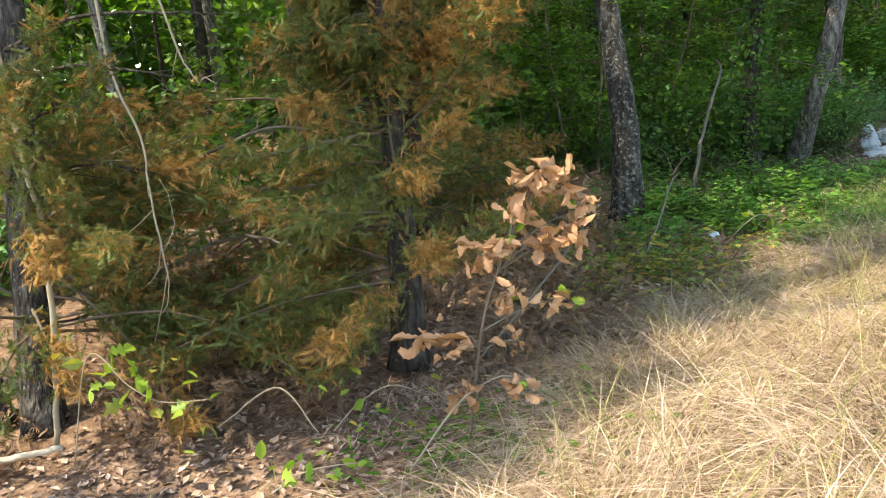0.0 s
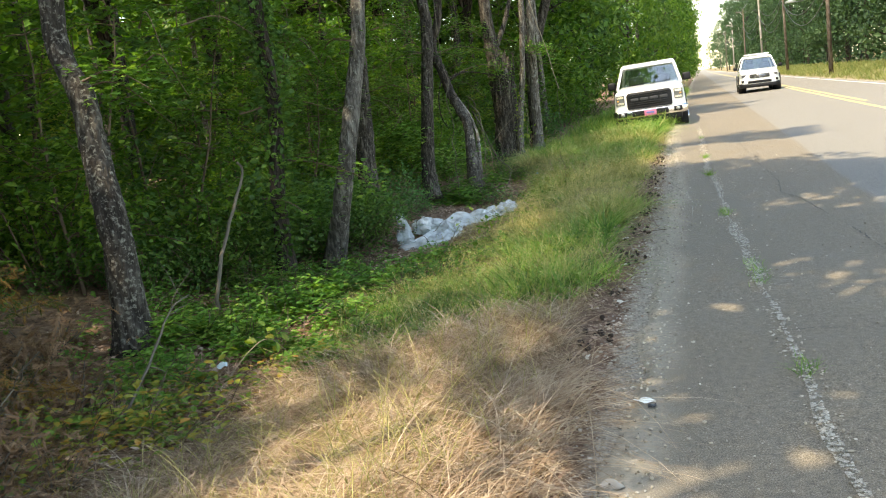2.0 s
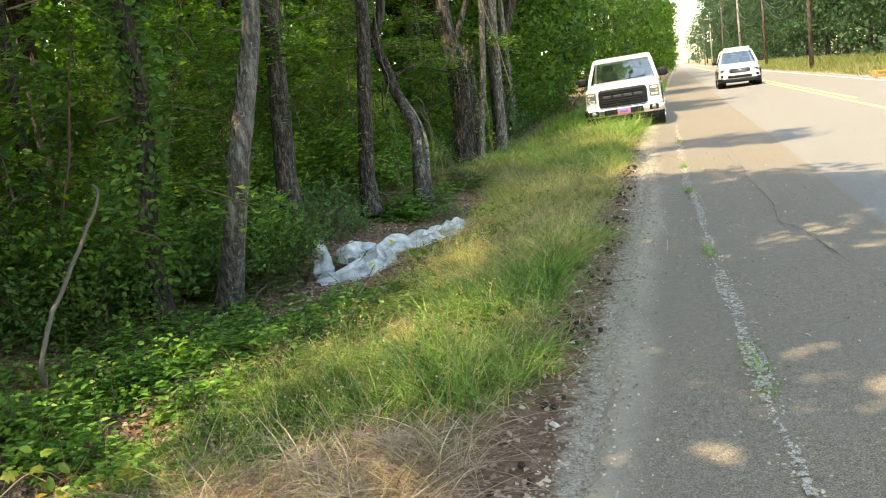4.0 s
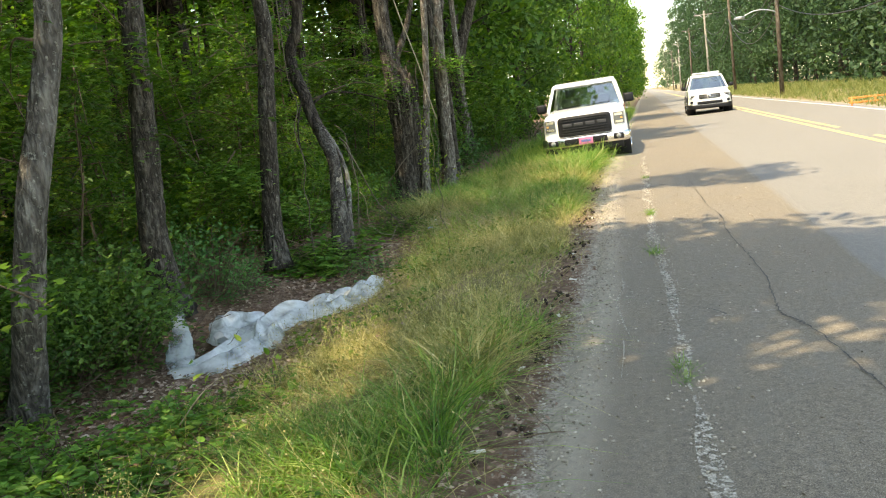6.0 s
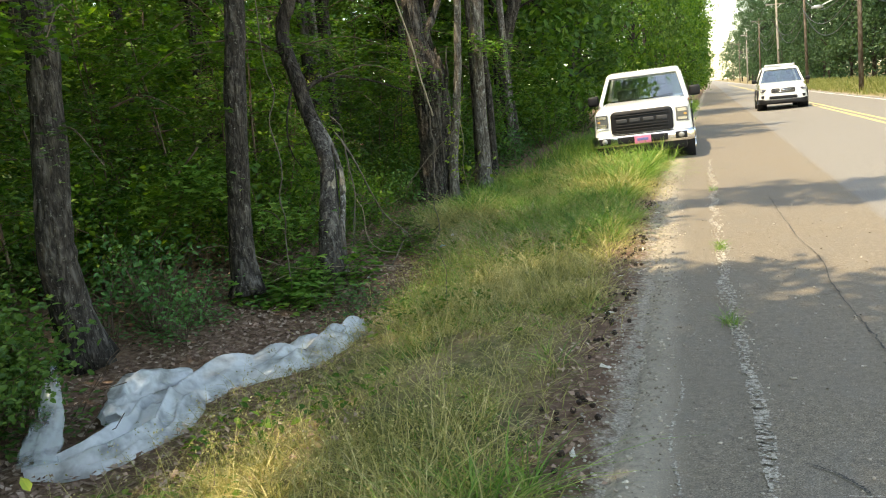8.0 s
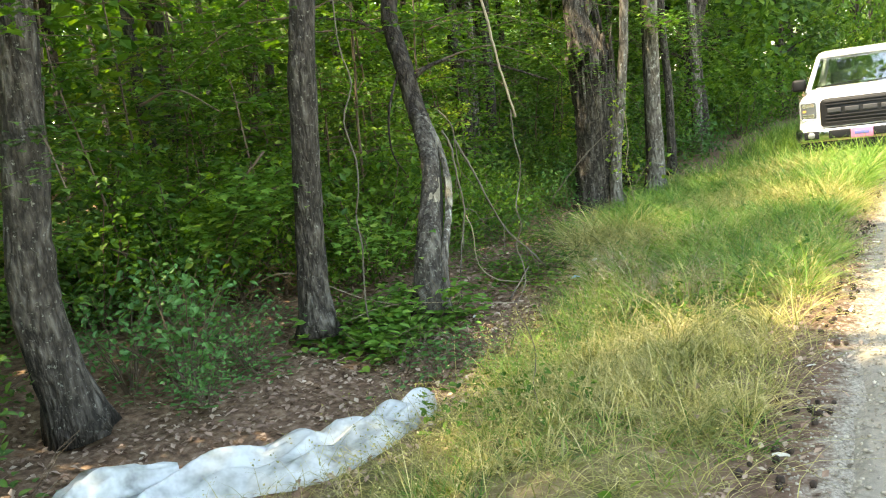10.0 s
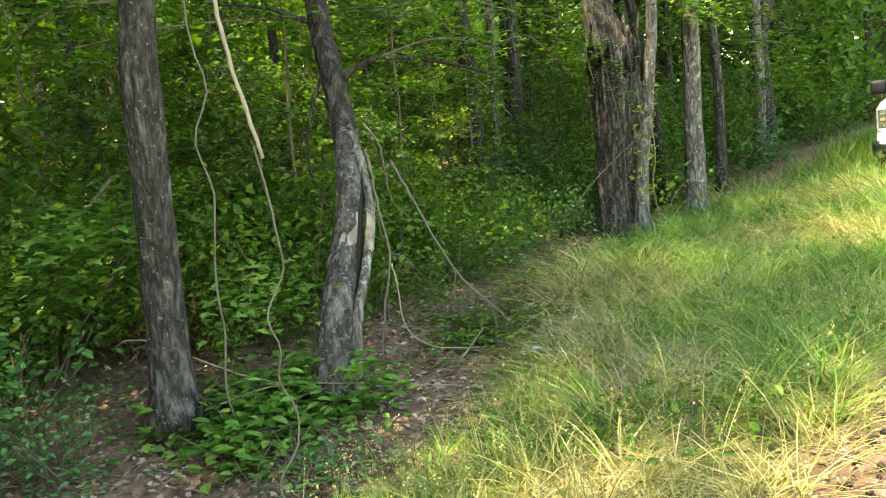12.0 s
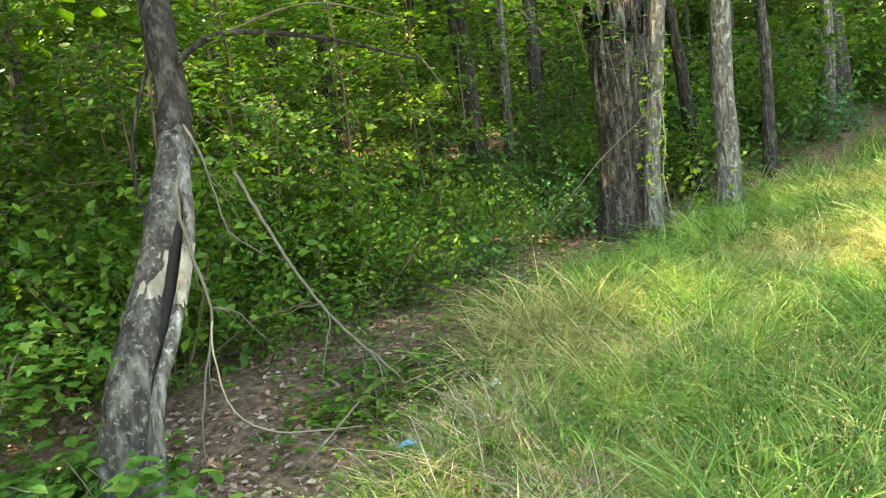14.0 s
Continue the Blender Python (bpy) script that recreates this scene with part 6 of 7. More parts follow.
ball = seed_ball_mesh()
r = np.random.default_rng(311)
made = 0
while made < 250:
    y = 5.2 + 18.8 * r.uniform()
    x = -.58 + .04 * math.sin(y * .9) + r.normal() * .10 + .16 - .03 * min(max(y - 13, 0), 10)
    if math.sin(y * 2.3) + math.sin(y * 5.1 + 1) + r.uniform(-1.6, 1.2) < 0 or not -.78 < shift(x, y) < -.44:
        continue
    o = new("seed_ball", ball)
    s = r.uniform(.75, 1.3)
    o.matrix_basis = pose(x, y, float(G(x, y)) + .013 * s, r.uniform(0, 360), r.uniform(0, 360), 0) @ Matrix.Scale(s, 4)
    tagged(o, "spiky dark brown seed ball on the gravel edge", "seed ball", "seed balls along the pavement")
    made += 1


def pebbles(n, xr, yr, size, mat, name, label, seed, zf=ground_z):
    r = np.random.default_rng(seed)
    bm = bmesh.new()
    bmesh.ops.create_icosphere(bm, subdivisions=1, radius=1)
    tv = np.array([v.co[:] for v in bm.verts])
    tf = np.array([[v.index for v in f.verts] for f in bm.faces])
    bm.free()
    x, y = r.uniform(*xr, n) + r.normal(size=n) * .03, r.uniform(*yr, n)
    if name == "gravel":
        x = xr[0] + (x - xr[0]) * r.uniform(.55, 1, n) + .16 - .03 * np.clip(y - 13, 0, 10)
    s = size * r.uniform(.4, 1.4, n) ** 1.5
    v = tv[None] * (s[:, None] * r.uniform(.6, 1.3, (n, 3)))[:, None, :] * (1 + .2 * r.normal(size=(n, len(tv), 1)))
    v[..., 2] *= .65
    v += np.stack([x, y, zf(x, y) + s * .25], 1)[:, None]
    f = tf[None] + (np.arange(n) * len(tv))[:, None, None]
    tagged(part(name, (v.reshape(-1, 3), f.reshape(-1, 3)), mat), label, name, kind="stuff")


M_PEB = leaf_mat("pebble", [(.13, .105, .08), (.25, .21, .165), (.38, .33, .265), (.56, .50, .42)], 0.0, .85, 4)
pebbles(9800, (-.57, -.08), (1, 24), .0062, M_PEB, "gravel", "loose grey gravel along the pavement edge", 321, lambda a, b: np.where(shift(a, b) > -.34, road_z(a) + .003, ground_z(a, b)))
pebbles(1500, (-.3, 1.6), (2, 20), .006, M_PEB, "grit", "scattered grit on the asphalt", 322, lambda a, b: road_z(a) + .004)
pebbles(3600, (-.045, .045), (0, 1), .0058, M_PEB, "crack_grit", "pale grit lying in the long crack", 323, lambda a, b: road_z(a))
cg = bpy.data.objects["crack_grit"].data
co = np.empty(len(cg.vertices) * 3, np.float32)
cg.vertices.foreach_get("co", co)
co = co.reshape(-1, 12, 3)
ny = np.random.default_rng(324).uniform(3, 24, len(co))
sx = np.interp(ny, [a[1] for a in SEAM], [a[0] for a in SEAM])
co[:, :, 0] += sx[:, None]
co[:, :, 1] += (ny - co[:, :, 1].mean(1))[:, None]
cg.vertices.foreach_set("co", co.ravel())
cg.update()
# brown duff on the gravel's inner side
n = 4600
x, y = -.54 + r.normal(size=n) * .12, r.uniform(1, 26, n)
x = x - .03 * np.clip(y - 13, 0, 10)
p = np.stack([x, y, ground_z(x, y) + r.uniform(0, .02, n)], 1)
tagged(part("duff", leaves(p, .04, DIAMOND, .6, None, r), M_LITTER, None, "", False), "brown leaf crumbs along the gravel", "leaf litter", kind="stuff")
# tufts growing in the crack
for k, (x, y, s) in enumerate(((.63, 5.65, 1.0), (.56, 7.5, .8), (.55, 7.8, 1.0), (.53, 8.1, .8), (.42, 10.45, .9), (.4, 10.65, 1.0), (.31, 14.05, 1.3), (.27, 16.55, 1.2), (.26, 16.8, .8), (.22, 21, 1.2))):
    rr = np.random.default_rng(330 + k)
    m = int(70 * s)
    v, f = blades(rr.normal(size=m) * .03, rr.normal(size=m) * .07, rr.uniform(.03, .10, m) * s, .004, 1.0, rr, .6, 3, lambda a, b: 0 * a)
    o = tagged(part("grass_tuft", (v, f), M_GRASS, None, "", False), "small green grass tuft growing in the crack", "grass", "grass tufts in the crack")
    o.location = (x, y, float(road_z(x)) + .005)


def scrap(place, size, col, label, seed, name="scrap", cat="litter"):
    """A crumpled scrap of film or paper."""
    r = np.random.default_rng(seed)
    g = np.linspace(-1, 1, 9)
    gx, gy = np.meshgrid(g, g, indexing="ij")
    top = .35 * vnoise(gx, gy, .45, seed) + .5 * (1 - gx ** 2) * (1 - gy ** 2)
    v1 = np.stack([gx * size[0] * (1 + .2 * gy * gx), gy * size[1], top * size[2]], -1).reshape(-1, 3)
    v = np.concatenate([v1 + (0, 0, .003), v1])
    i, j = np.meshgrid(np.arange(8), np.arange(8), indexing="ij")
    q = np.stack([i * 9 + j, (i + 1) * 9 + j, (i + 1) * 9 + j + 1, i * 9 + j + 1], -1).reshape(-1, 4)
    o = tagged(part(name, (v, np.concatenate([q, q[:, ::-1] + 81])), plain_mat("scrap_" + str(seed), col, .45, var=.15)), label, cat)
    o.matrix_basis = pose(*place, 0, 0, seed * 40)
    return o


scrap((-.1, 5.27, .004), (.04, .03, .02), (.75, .74, .70), "small white scrap on the asphalt edge", 341)
scrap((-.06, 5.2, .004), (.02, .02, .02), (.03, .03, .03), "small black scrap on the asphalt edge", 347)
scrap((-3.24, 4.62, -.40), (.09, .03, .03), (.72, .74, .74), "crumpled white scrap lying in the litter", 342)
scrap((-3.57, 17.5, -.36), (.025, .02, .015), (.75, .75, .74), "crumpled white scrap on the litter", 343)
scrap((-2.92, 18.32, -.17), (.05, .03, .025), (.16, .36, .50), "light blue wrapper lying in the grass", 344)
scrap((-3.4, 7.0, -.33), (.05, .04, .05), (.6, .7, .72), "clear plastic scrap in the creeper", 345)
scrap((-3.05, 19.2, -.18), (.03, .03, .03), (.8, .8, .78), "white scrap by the fallen branch", 346)
scrap((-.16, 4.42, -.005), (.03, .05, .03), (.4, .35, .3), "flat tan stone at the asphalt edge", 348, "stone", "stone")
for k in range(12):
    x, y = -.45 + .08 * math.sin(k * 7.7), 6 + 1.2 * k
    scrap((x, y, float(G(x, y)) + .004), (.012, .035, .012), (.62, .58, .5), "pale wood chip on the gravel edge", 360 + k, "wood_chip", "wood chip")


# ---- vehicles ----
def ring(y, w, z0, z1, c0=.08, c1=.12, tuck=.0, n=5):
    """A rounded cross-section of a car body at y: half width w, from z0 to z1, leaning in by tuck at its top."""
    pts = []
    for cx, cz, a0, c in ((w - c0, z0 + c0, -90, c0), (w - tuck - c1, z1 - c1, 0, c1), (-(w - tuck - c1), z1 - c1, 90, c1), (-(w - c0), z0 + c0, 180, c0)):
        for k in range(n):
            a = radians(a0 + 90 * k / (n - 1))
            pts.append((cx + c * math.cos(a), y, cz + c * math.sin(a)))
    return np.array(pts)


def loft(rings):
    v = np.concatenate(rings)
    s = len(rings[0])
    i, j = np.meshgrid(np.arange(len(rings) - 1), np.arange(s), indexing="ij")
    q = np.stack([i * s + j, (i + 1) * s + j, (i + 1) * s + (j + 1) % s, i * s + (j + 1) % s], -1).reshape(-1, 4)
    tri = np.concatenate([q[:, [0, 1, 2]], q[:, [0, 2, 3]]])
    k = len(v)
    v = np.vstack([v, rings[0].mean(0), rings[-1].mean(0)])
    a = np.arange(s)
    b = (len(rings) - 1) * s
    tri = np.concatenate([tri, np.stack([a, (a + 1) % s, np.full(s, k)], 1), np.stack([b + (a + 1) % s, b + a, np.full(s, k + 1)], 1)])
    return v, tri


def slab(corners, thick=.012):
    """A pane or panel through four corners, with thickness."""
    c = np.array(corners, float)
    nrm = np.cross(c[1] - c[0], c[3] - c[0])
    nrm /= np.linalg.norm(nrm)
    v = np.concatenate([c, c - nrm * thick])
    q = [(0, 1, 2, 3), (7, 6, 5, 4), (0, 4, 5, 1), (1, 5, 6, 2), (2, 6, 7, 3), (3, 7, 4, 0)]
    return v, np.array(q)


def paint(name, col, rough=.2):
    m, nt, b = nodes(name)
    n = tex(nt, 3, 4)
    nt.links.new(mixc(nt, mth(nt, "MULTIPLY", n, .25), col, tuple(c * .85 for c in col)), b.inputs["Base Color"])
    b.inputs["Roughness"].default_value = rough
    b.inputs["Coat Weight"].default_value = .6
    b.inputs["Coat Roughness"].default_value = .06
    return m


M_CARWHITE = paint("car_white", (.80, .80, .79))
M_CHROME = plain_mat("chrome", (.72, .72, .72), .15, 1.0, .06)
M_BLACKPL = plain_mat("black_plastic", (.010, .010, .012), .55, var=.2, spec=.25)
M_TYRE = plain_mat("tyre_rubber", (.022, .021, .02), .85, var=.25, grain=.4)
M_RIM = plain_mat("rim_alloy", (.42, .42, .43), .3, .9, .1)
M_DARKGREY = plain_mat("dark_grey_letter", (.045, .045, .05), .6, 0.0, spec=.3)
M_BEZEL = plain_mat("lamp_reflector", (.16, .165, .175), .25, .7)
M_SEAT = plain_mat("seat_cloth", (.15, .15, .16), .9, var=.2)
m, nt, b = nodes("car_glass")
b.inputs["Base Color"].default_value = (.62, .72, .72, 1)
b.inputs["Roughness"].default_value, b.inputs["Transmission Weight"].default_value, b.inputs["IOR"].default_value = .02, 1.0, 2.3
b.inputs["Specular IOR Level"].default_value = 1.0
M_GLASS = m
m, nt, b = nodes("lamp_lens")
b.inputs["Base Color"].default_value = (.9, .92, .93, 1)
b.inputs["Roughness"].default_value, b.inputs["Transmission Weight"].default_value = .05, .7
M_LENS = m
M_AMBER = plain_mat("amber_lens", (.42, .22, .06), .2)
M_PLATE = plain_mat("plate_pink", (.55, .16, .28), .4, var=.15)
M_PLATEBAR = plain_mat("plate_bar", (.12, .12, .35), .4)


def wheel(parent, x, y, r, w):
    """A tyre with a tread shoulder, its rim and hub."""
    a = np.linspace(0, 2 * math.pi, 28, endpoint=False)
    prof = [(-w / 2, r * .66), (-w / 2, r * .9), (-w / 2 + .03, r * .985), (0, r), (w / 2 - .03, r * .985), (w / 2, r * .9), (w / 2, r * .66)]
    rings = [np.stack([np.full(28, x + px), y + pr * np.cos(a), r + pr * np.sin(a)], 1) for px, pr in prof]
    ty = part("tyre", loft(rings), M_TYRE, parent)
    s = 1 if x > 0 else -1
    part("rim", cyl((x + s * (w / 2 - .05), y, r), (x + s * (w / 2 + .004), y, r), r * .64, r * .6, 28, .01), M_RIM, ty)
    for k in range(6):
        t = k * math.pi / 3
        c, d = math.cos(t), math.sin(t)
        part("spoke", cyl((x + s * (w / 2 + .006), y + c * .05, r + d * .05), (x + s * (w / 2 + .006), y + c * r * .56, r + d * r * .56), .028, .022, 8), M_CHROME, ty)


def half(name, shape, mat, parent, label=""):
    """A part and its mirrored twin on the other side."""
    out = []
    for s in (1, -1):
        v, f = shape
        f = np.asarray(f)
        out.append(part(name, (np.asarray(v) * (s, 1, 1), f if s > 0 else f[:, ::-1]), mat, parent, label, False))
    return out


def cab_frame(parent, name, z_belt, z_roof, yb0, yt0, yt1, yb1, wb, wt, rows, mat):
    """Roof, pillars, panes and seats of a car's cabin."""
    part("roof", loft([ring(yt0 - .04, wt - .06, z_roof - .07, z_roof - .02, .02, .03), ring(yt0 + .12, wt, z_roof - .07, z_roof + .035, .02, .085), ring((yt0 + yt1) / 2, wt + .01, z_roof - .07, z_roof + .075, .02, .11),
                       ring(yt1 - .1, wt, z_roof - .07, z_roof + .03, .02, .08), ring(yt1, wt - .05, z_roof - .07, z_roof - .02, .02, .03)]), mat, parent)
    zt = z_roof - .05
    part("windscreen", slab([(-wb + .07, yb0 + .02, z_belt), (wb - .07, yb0 + .02, z_belt), (wt - .07, yt0 + .02, zt), (-wt + .07, yt0 + .02, zt)]), M_GLASS, parent, "tinted windscreen mirroring sky and trees", False)
    part("rear_window", slab([(wb - .1, yb1, z_belt), (-wb + .1, yb1, z_belt), (-wt + .1, yt1, zt), (wt - .1, yt1, zt)]), M_GLASS, parent, "", False)
    for s in (1, -1):
        part("pillar", tube([(s * (wb - .05), yb0, z_belt - .03), (s * (wt - .04), yt0, zt + .01)], [.045, .04], 8), mat, parent)
        part("pillar", tube([(s * (wb - .05), yb1, z_belt - .03), (s * (wt - .04), yt1 - .03, zt + .01)], [.06, .06], 8), mat, parent)
        n = len(rows) - 1
        for k in range(n):
            ya, yc = rows[k], rows[k + 1]
            def top(y):
                return min(max(y, yt0 + .1), yt1 - .08)
            c = [(s * (wb - .035), ya + .03, z_belt), (s * (wb - .035), yc - .03, z_belt), (s * (wt - .02), top(yc - .03), zt - .02), (s * (wt - .02), top(ya + .25 if k == 0 else ya + .03), zt - .02)]
            part("side_window", slab(c if s < 0 else c[::-1]), M_GLASS, parent, "", False)
            if k:
                part("pillar", tube([(s * (wb - .04), ya, z_belt - .03), (s * (wt - .03), top(ya), zt)], .035, 6), M_BLACKPL, parent)
    part("dashboard", box(-wb + .1, wb - .1, yb0 + .1, yb0 + .55, z_belt - .22, z_belt - .03, .05), M_BLACKPL, parent)
    for s in (1, -1):
        part("seat", box(s * .38 - .24, s * .38 + .24, yb0 + 1.15, yb0 + 1.35, z_belt - .5, z_belt + .28, .06), M_SEAT, parent)
        part("headrest", box(s * .38 - .13, s * .38 + .13, yb0 + 1.2, yb0 + 1.32, z_belt + .3, z_belt + .5, .04), M_SEAT, parent)


def pickup(place, turn):
    t = thing("pickup_truck", place, "white crew-cab pickup truck parked on the grassy verge", "pickup truck", turn=turn)
    part("body", loft([ring(.10, .86, .62, 1.06, .06, .10, .02), ring(.16, .95, .56, 1.15, .08, .12, .03), ring(.40, 1.0, .50, 1.205, .08, .13, .04), ring(1.0, 1.01, .48, 1.25, .08, .12, .05), ring(1.45, 1.01, .48, 1.28, .08, .10, .06),
                       ring(1.9, 1.01, .46, 1.28, .08, .07, .06), ring(3.9, 1.01, .46, 1.28, .08, .07, .06), ring(4.0, 1.0, .48, 1.31, .08, .07, .05), ring(5.7, 1.0, .50, 1.32, .08, .07, .05), ring(5.8, .97, .55, 1.30, .08, .07, .05)]), M_CARWHITE, t)
    hood = [ring(y, w, z - .05, z, .02, .04) for y, w, z in ((.22, .60, 1.195), (.35, .66, 1.225), (.8, .74, 1.262), (1.3, .80, 1.30), (1.5, .80, 1.31))]
    part("hood_bulge", loft(hood), M_CARWHITE, t)
    cab_frame(t, "cab", 1.27, 1.90, 1.35, 2.02, 3.75, 3.98, .97, .80, (1.5, 2.75, 3.85), M_CARWHITE)
    part("wiper", tube([(-.7, 1.40, 1.315), (0.0, 1.46, 1.37)], .008, 5), M_BLACKPL, t)
    part("wiper", tube([(.05, 1.38, 1.315), (.62, 1.46, 1.37)], .008, 5), M_BLACKPL, t)
    g = part("grille", loft([ring(y, w, z0, z1, .05, .09) for y, w, z0, z1 in ((.03, .57, .70, 1.105), (.06, .62, .675, 1.135), (.2, .62, .675, 1.135))]), M_BLACKPL, t, "large black grille with plain block shapes")
    for z in (.735, .79, .845, 1.03, 1.075):
        part("grille_bar", box(-.53, .53, .012, .04, z - .012, z + .012, .005), M_BLACKPL, g)
    for k, x in enumerate((-.40, -.135, .135, .40)):
        part("block_shape", box(x - .105, x + .105, .012, .045, .895, .975, .014), M_DARKGREY, g, "dark grey plain block")
    half("headlight", loft([ring(y, w, z0, z1, .03, .04) + np.array((.80, 0, 0)) for y, w, z0, z1 in ((.085, .10, .83, 1.09), (.11, .14, .80, 1.125), (.3, .145, .80, 1.13))]), M_LENS, t, "clear stacked headlight")
    half("headlight_bezel", loft([ring(y, w, z0, z1, .02, .02) + np.array((.80, 0, 0)) for y, w, z0, z1 in ((.074, .115, .83, 1.09), (.2, .12, .83, 1.09))]), M_BEZEL, t)
    for z0, z1 in ((.845, .90), (1.01, 1.07)):
        half("headlight_bar", loft([ring(y, w, z0, z1, .015, .015) + np.array((.80, 0, 0)) for y, w in ((.066, .09), (.12, .09))]), M_CHROME, t)
    half("marker_lamp", loft([ring(y, .028, .935, .975, .01, .01) + np.array((.86, 0, 0)) for y in (.066, .15)]), M_AMBER, t, "amber turn lamp")
    bp = part("bumper", loft([ring(y, w, z0, z1, .06, .06) for y, w, z0, z1 in ((-.06, .90, .45, .63), (-.03, .97, .43, .65), (.10, 1.02, .43, .66), (.3, 1.02, .45, .66))]), M_CHROME, t, "chrome front bumper")
    part("bumper_insert", box(-.50, .50, -.075, -.03, .475, .615, .02), M_BLACKPL, bp)
    for s in (1, -1):
        part("fog_lamp", cyl((s * .76, -.08, .55), (s * .76, -.02, .55), .055, .05, 18), M_LENS, bp)
        part("fog_bezel", box(s * .76 - .12, s * .76 + .12, -.066, -.03, .48, .62, .02), M_BLACKPL, bp)
    pl = part("licence_plate", box(-.165, .165, -.09, -.076, .46, .62, .01), M_PLATE, bp, "pink front plate with a plain bar")
    part("plate_bar", box(-.11, .11, -.094, -.088, .515, .57, .004), M_PLATEBAR, pl)
    part("air_dam", box(-.86, .86, .02, .25, .27, .46, .05), M_BLACKPL, t)
    part("underbody", box(-.80, .80, .6, 5.4, .32, .55, .05), M_BLACKPL, t)
    for y in (.98, 4.65):
        for s in (1, -1):
            part("wheel_arch", cyl((s * .62, y, .44), (s * 1.014, y, .44), .47, seg=30), M_BLACKPL, t)
            wheel(t, s * .88, y, .405, .27)
    for s in (1, -1):
        mr = part("mirror", box(s * 1.09 - .12, s * 1.09 + .12, 1.62, 1.74, 1.27, 1.49, .05), M_BLACKPL, t, "black door mirror")
        part("mirror_arm", cyl((s * .96, 1.72, 1.30), (s * 1.10, 1.70, 1.34), .03), M_BLACKPL, mr)
        for k, y in enumerate((1.78, 2.78)):
            part("door_seam", box(s * 1.011 - .004, s * 1.011 + .004, y - .006, y + .006, .62, 1.24), M_BLACKPL, t)
            part("door_handle", box(s * 1.02 - .014, s * 1.02 + .014, y + .70, y + .88, 1.08, 1.115, .008), M_CARWHITE, t)
        part("tail_lamp", box(s * .95 - .03, s * .95 + .03, 5.76, 5.83, .9, 1.25, .01), plain_mat("tail_red", (.35, .02, .02), .25), t)
    return t


truck = pickup((-1.08, 26.62, -.08), 1.5)
truck.matrix_basis = pose(-1.08, 26.62, -.08, 0, -2.0, 1.5)


def suv(place, turn):
    t = thing("suv", place, "white SUV with a light bar on its roof on the road", "car", turn=turn)
    part("body", loft([ring(.02, .74, .42, .86, .08, .12, .04), ring(.12, .88, .36, .96, .10, .16, .05), ring(.35, .97, .33, 1.03, .10, .18, .08), ring(.9, 1.0, .32, 1.09, .10, .16, .09), ring(1.35, 1.0, .31, 1.14, .10, .12, .09),
                       ring(2.0, 1.0, .31, 1.14, .10, .08, .08), ring(4.6, 1.0, .33, 1.16, .10, .08, .08), ring(4.95, .95, .38, 1.15, .10, .10, .08), ring(5.03, .88, .45, 1.1, .1, .1, .08)]), M_CARWHITE, t)
    cab_frame(t, "cabin", 1.12, 1.74, 1.25, 1.98, 4.55, 4.9, .93, .72, (1.35, 2.55, 3.6, 4.6), M_CARWHITE)
    g = part("grille", loft([ring(y, w, z0, z1, .06, .06) for y, w, z0, z1 in ((-.012, .40, .74, .86), (.0, .47, .70, .90), (.1, .48, .70, .90))]), M_DARKGREY, t, "grey mesh grille")
    for z in (.745, .785, .825, .865):
        part("grille_bar", box(-.40, .40, -.02, .01, z - .006, z + .006), M_CHROME, g)
    part("emblem", loft([ring(y, .075, .78, .845, .03, .03) for y in (-.03, 0)]), M_CHROME, g, "plain oval emblem shape")
    half("headlight", loft([ring(y, w, z0, z1, .03, .03) + np.array((.70, 0, 0)) for y, w, z0, z1 in ((.035, .16, .78, .90), (.12, .20, .74, .95), (.3, .2, .76, .96))]), M_LENS, t, "clear headlight")
    part("lower_grille", box(-.55, .55, -.005, .15, .45, .58, .03), M_BLACKPL, t)
    half("fog_bezel", loft([ring(y, .12, .50, .62, .03, .03) + np.array((.74, 0, 0)) for y in (.025, .2)]), M_BLACKPL, t)
    part("skid_plate", loft([ring(y, w, .25, z1, .06, .06) for y, w, z1 in ((.0, .74, .42), (.1, .90, .47), (.4, .985, .50), (.8, .99, .46))]), M_BLACKPL, t, "black lower bumper cladding")
    half("headlight_bezel", loft([ring(y, .15, .79, .865, .02, .02) + np.array((.68, 0, 0)) for y in (.025, .2)]), M_DARKGREY, t)
    part("underbody", box(-.8, .8, .5, 4.7, .24, .4, .05), M_BLACKPL, t)
    lb = part("light_bar", box(-.62, .62, 2.35, 2.62, 1.80, 1.90, .03), M_LENS, t, "white roof light bar")
    part("light_bar_base", box(-.60, .60, 2.40, 2.57, 1.775, 1.81, .01), M_DARKGREY, lb)
    for y in (.98, 3.95):
        for s in (1, -1):
            part("wheel_arch", cyl((s * .62, y, .40), (s * 1.004, y, .40), .43, seg=30), M_BLACKPL, t)
            wheel(t, s * .87, y, .375, .25)
    for s in (1, -1):
        mr = part("mirror", box(s * 1.08 - .1, s * 1.08 + .1, 1.52, 1.64, 1.14, 1.30, .05), M_BLACKPL, t)
        part("mirror_arm", cyl((s * .92, 1.6, 1.15), (s * 1.03, 1.58, 1.2), .025), M_BLACKPL, mr)
    return t


suv((3.15, 47.5, .03), -1)

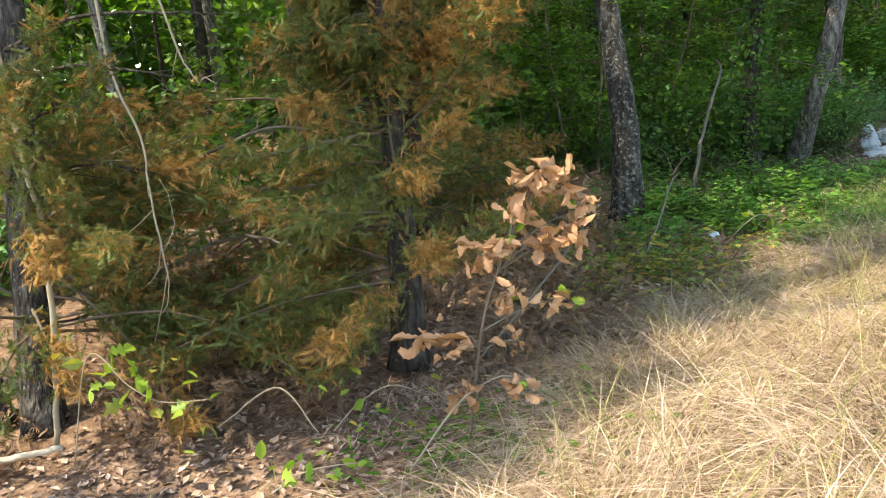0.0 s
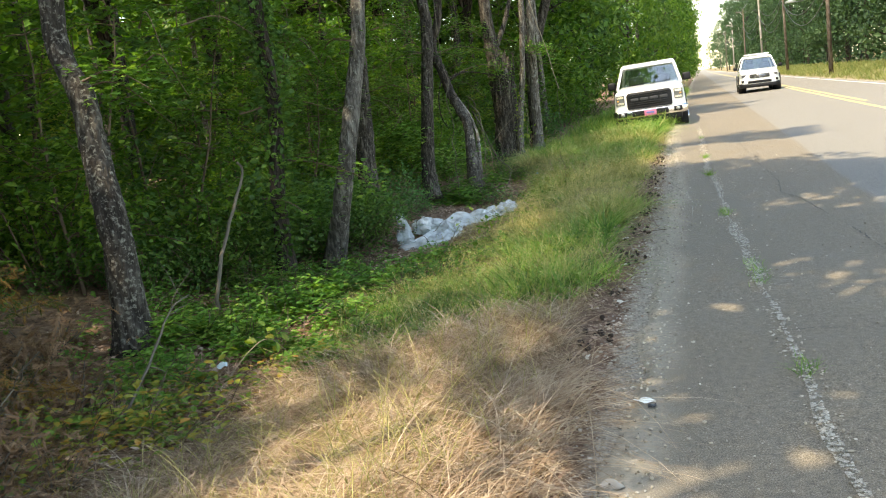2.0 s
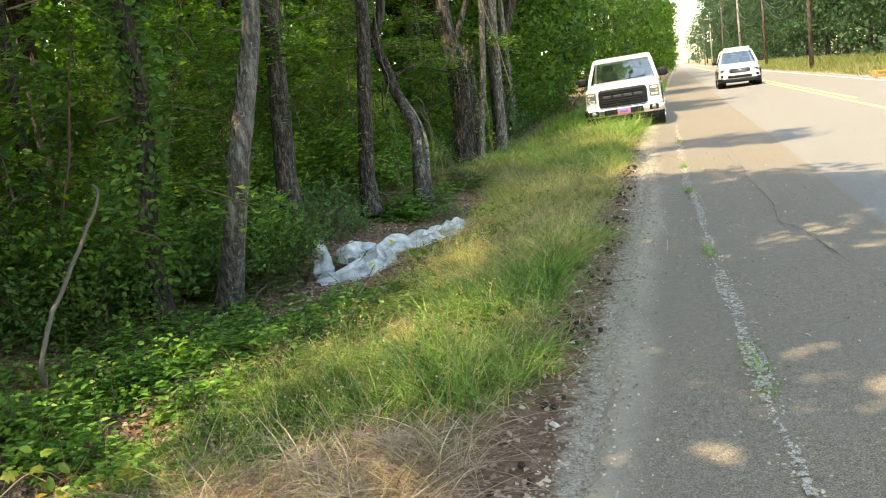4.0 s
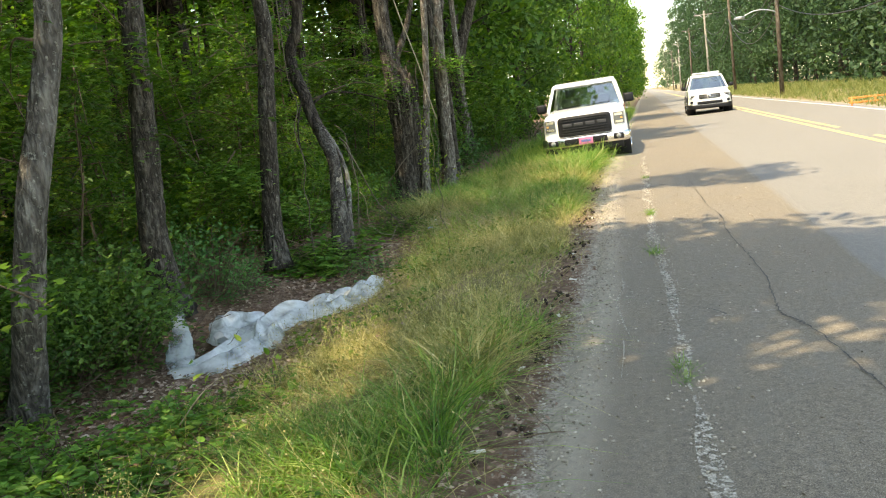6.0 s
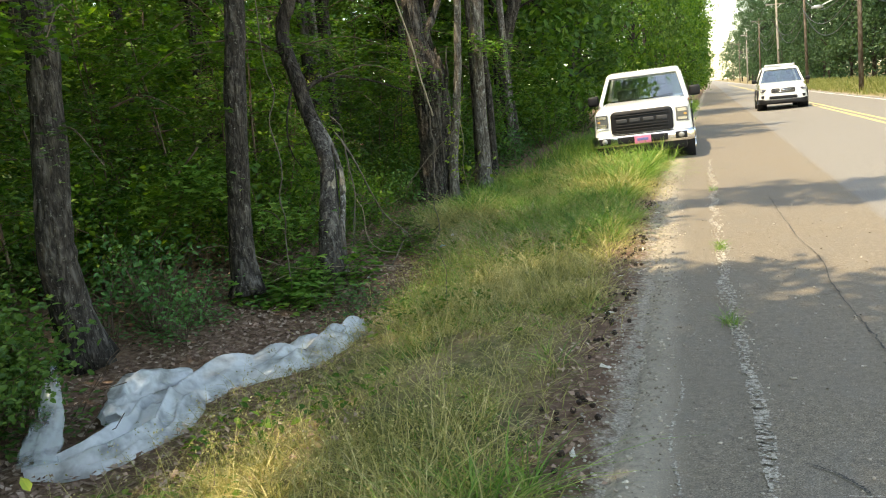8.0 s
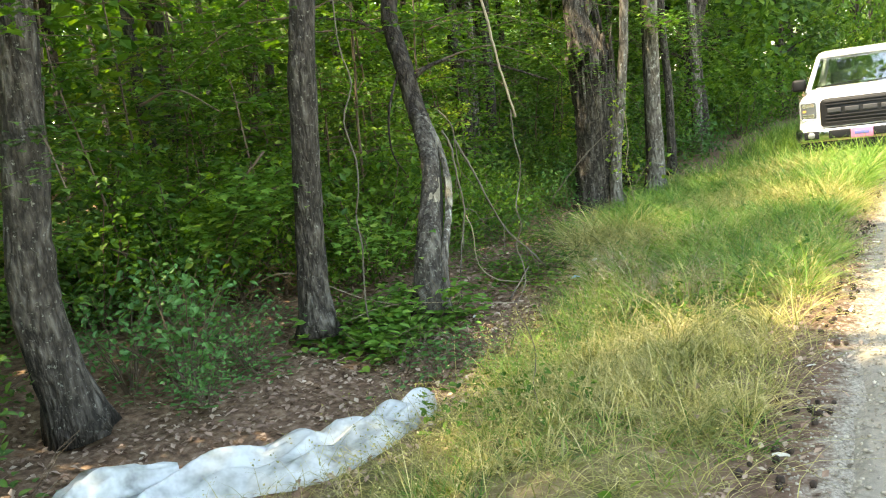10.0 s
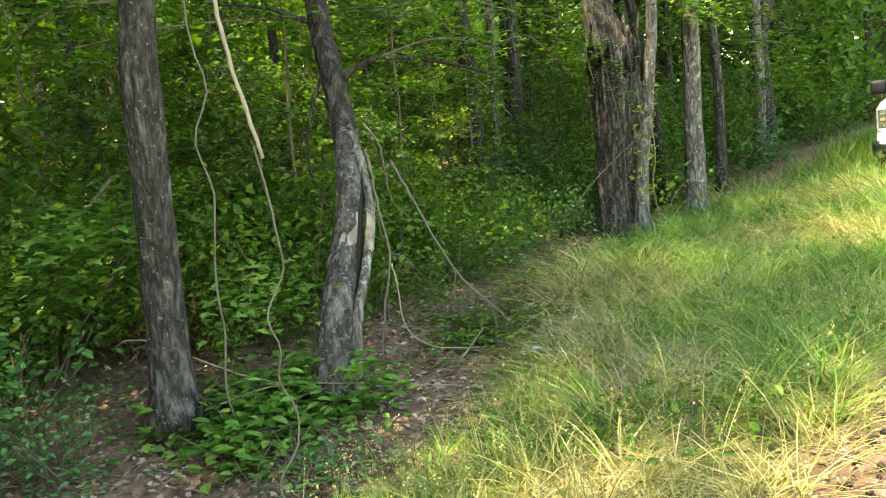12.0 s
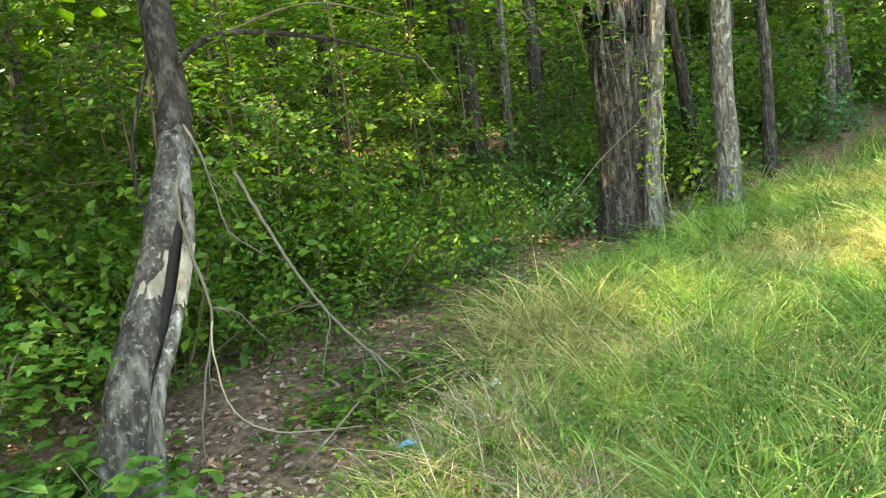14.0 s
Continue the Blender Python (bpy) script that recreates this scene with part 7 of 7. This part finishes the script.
# ---- poles, wires, far verge ----
M_POLE = bark_mat("pole_wood", (.07, .055, .042), (.15, .12, .095), (.22, .185, .15), spots=.9, ridge=9)
M_POLE_PALE = bark_mat("pole_wood_pale", (.2, .175, .15), (.34, .31, .27), (.44, .41, .37), spots=.9, ridge=9)
M_WIRE = plain_mat("wire_black", (.03, .03, .032), .6)
M_STEEL = plain_mat("galvanised_steel", (.45, .46, .47), .45, .7, .15)


def pole(x, y, h, r0, mat, arm=True, lean=0.0, lamp=False, label="wooden utility pole with a crossarm and wires"):
    z = float(G(x, y))
    t = thing("utility_pole", (x, y, z), label, "utility pole", "utility poles along the road")
    part("shaft", tube([(0, 0, -.3), (lean * h * .5, 0, h * .5), (lean * h, 0, h)], [r0, r0 * .85, r0 * .65], 12, .02), mat, t)
    if arm:
        a = part("crossarm", box(lean * h - 1.2, lean * h + 1.2, -.06, .06, h - .55, h - .42, .01), mat, t)
        for k in (-1.1, -.5, .5, 1.1):
            part("insulator", cyl((lean * h + k, 0, h - .42), (lean * h + k, 0, h - .25), .05, .035, 10), M_DARKGREY, a)
        for s in (1, -1):
            part("brace", tube([(lean * h, -.07, h - 1.1), (lean * h + s * .6, -.07, h - .5)], .02, 6), M_STEEL, a)
    if lamp:
        arm_p = spline([(-.05, 0, 5.2), (-.7, 0, 5.42), (-1.4, 0, 5.45), (-2.05, 0, 5.2)], 16)
        la = part("lamp_arm", tube(arm_p, .035, 8), M_STEEL, t, "curved steel lamp arm")
        part("lamp_head", loft([ring(-.0, w, 0, hh, .02, .03) @ np.array([[0, 1, 0], [1, 0, 0], [0, 0, 1]]) + np.array((dx, 0, 5.06)) for dx, w, hh in ((-2.0, .06, .12), (-2.2, .13, .17), (-2.5, .12, .15), (-2.65, .05, .08))]), M_STEEL, la, "white cobra-head street lamp")
    return np.array((x + lean * h, y, z + h))


tops = [pole(9.6, 22, 9.5, .16, M_POLE), pole(8.75, 65, 9.2, .15, M_POLE, True, -.01, True, "dark wooden pole carrying a curved street lamp"), pole(9.1, 98, 10.2, .15, M_POLE, True, -.02), pole(8.8, 128, 10.6, .16, M_POLE_PALE, True, -.02, False, "pale wooden utility pole with crossarm"),
        pole(8.6, 168, 11, .16, M_POLE, True, 0.0), pole(8.4, 215, 11, .16, M_POLE_PALE), pole(8.4, 265, 11, .16, M_POLE)]
for k in range(len(tops) - 1):
    a, b = tops[k], tops[k + 1]
    for dx, dz, sag in ((-1.1, -.25, .9), (1.1, -.25, .9), (.1, -2.2, 1.5), (-.1, -3.0, 1.8), (0.15, -3.6, 2.1)):
        u = np.linspace(0, 1, 18)[:, None]
        p = a + (b - a) * u + np.array((dx, 0, dz))
        p[:, 2] -= sag * 4 * (u * (1 - u))[:, 0]
        tagged(part("power_line", tube(p, .018 if dz > -1 else .03, 5, caps=False), M_WIRE), "sagging black cable between utility poles", "cable", "cables between the poles")


def barrier(x, y):
    t = thing("barrier", (x, y, float(G(x, y))), "low orange barrier on the far verge", "barrier")
    mm = plain_mat("barrier_orange", (.70, .22, .05), .5)
    for s in (-.8, 0, .8):
        part("post", cyl((s, 0, -.1), (s, 0, .33), .03), mm, t)
    for z in (.12, .29):
        part("rail", box(-.9, .9, -.02, .02, z - .03, z + .03, .01), mm, t)


barrier(8.4, 40.5)


def sign(x, y, h, label):
    t = thing("road_sign", (x, y, float(G(x, y))), label, "road sign")
    part("post", cyl((0, 0, -.1), (0, 0, h), .03), M_STEEL, t)
    part("panel", box(-.35, .35, -.03, -.015, h - .7, h, .01), M_STEEL, t)


sign(9.0, 150, 2.6, "grey road sign on a post far off")
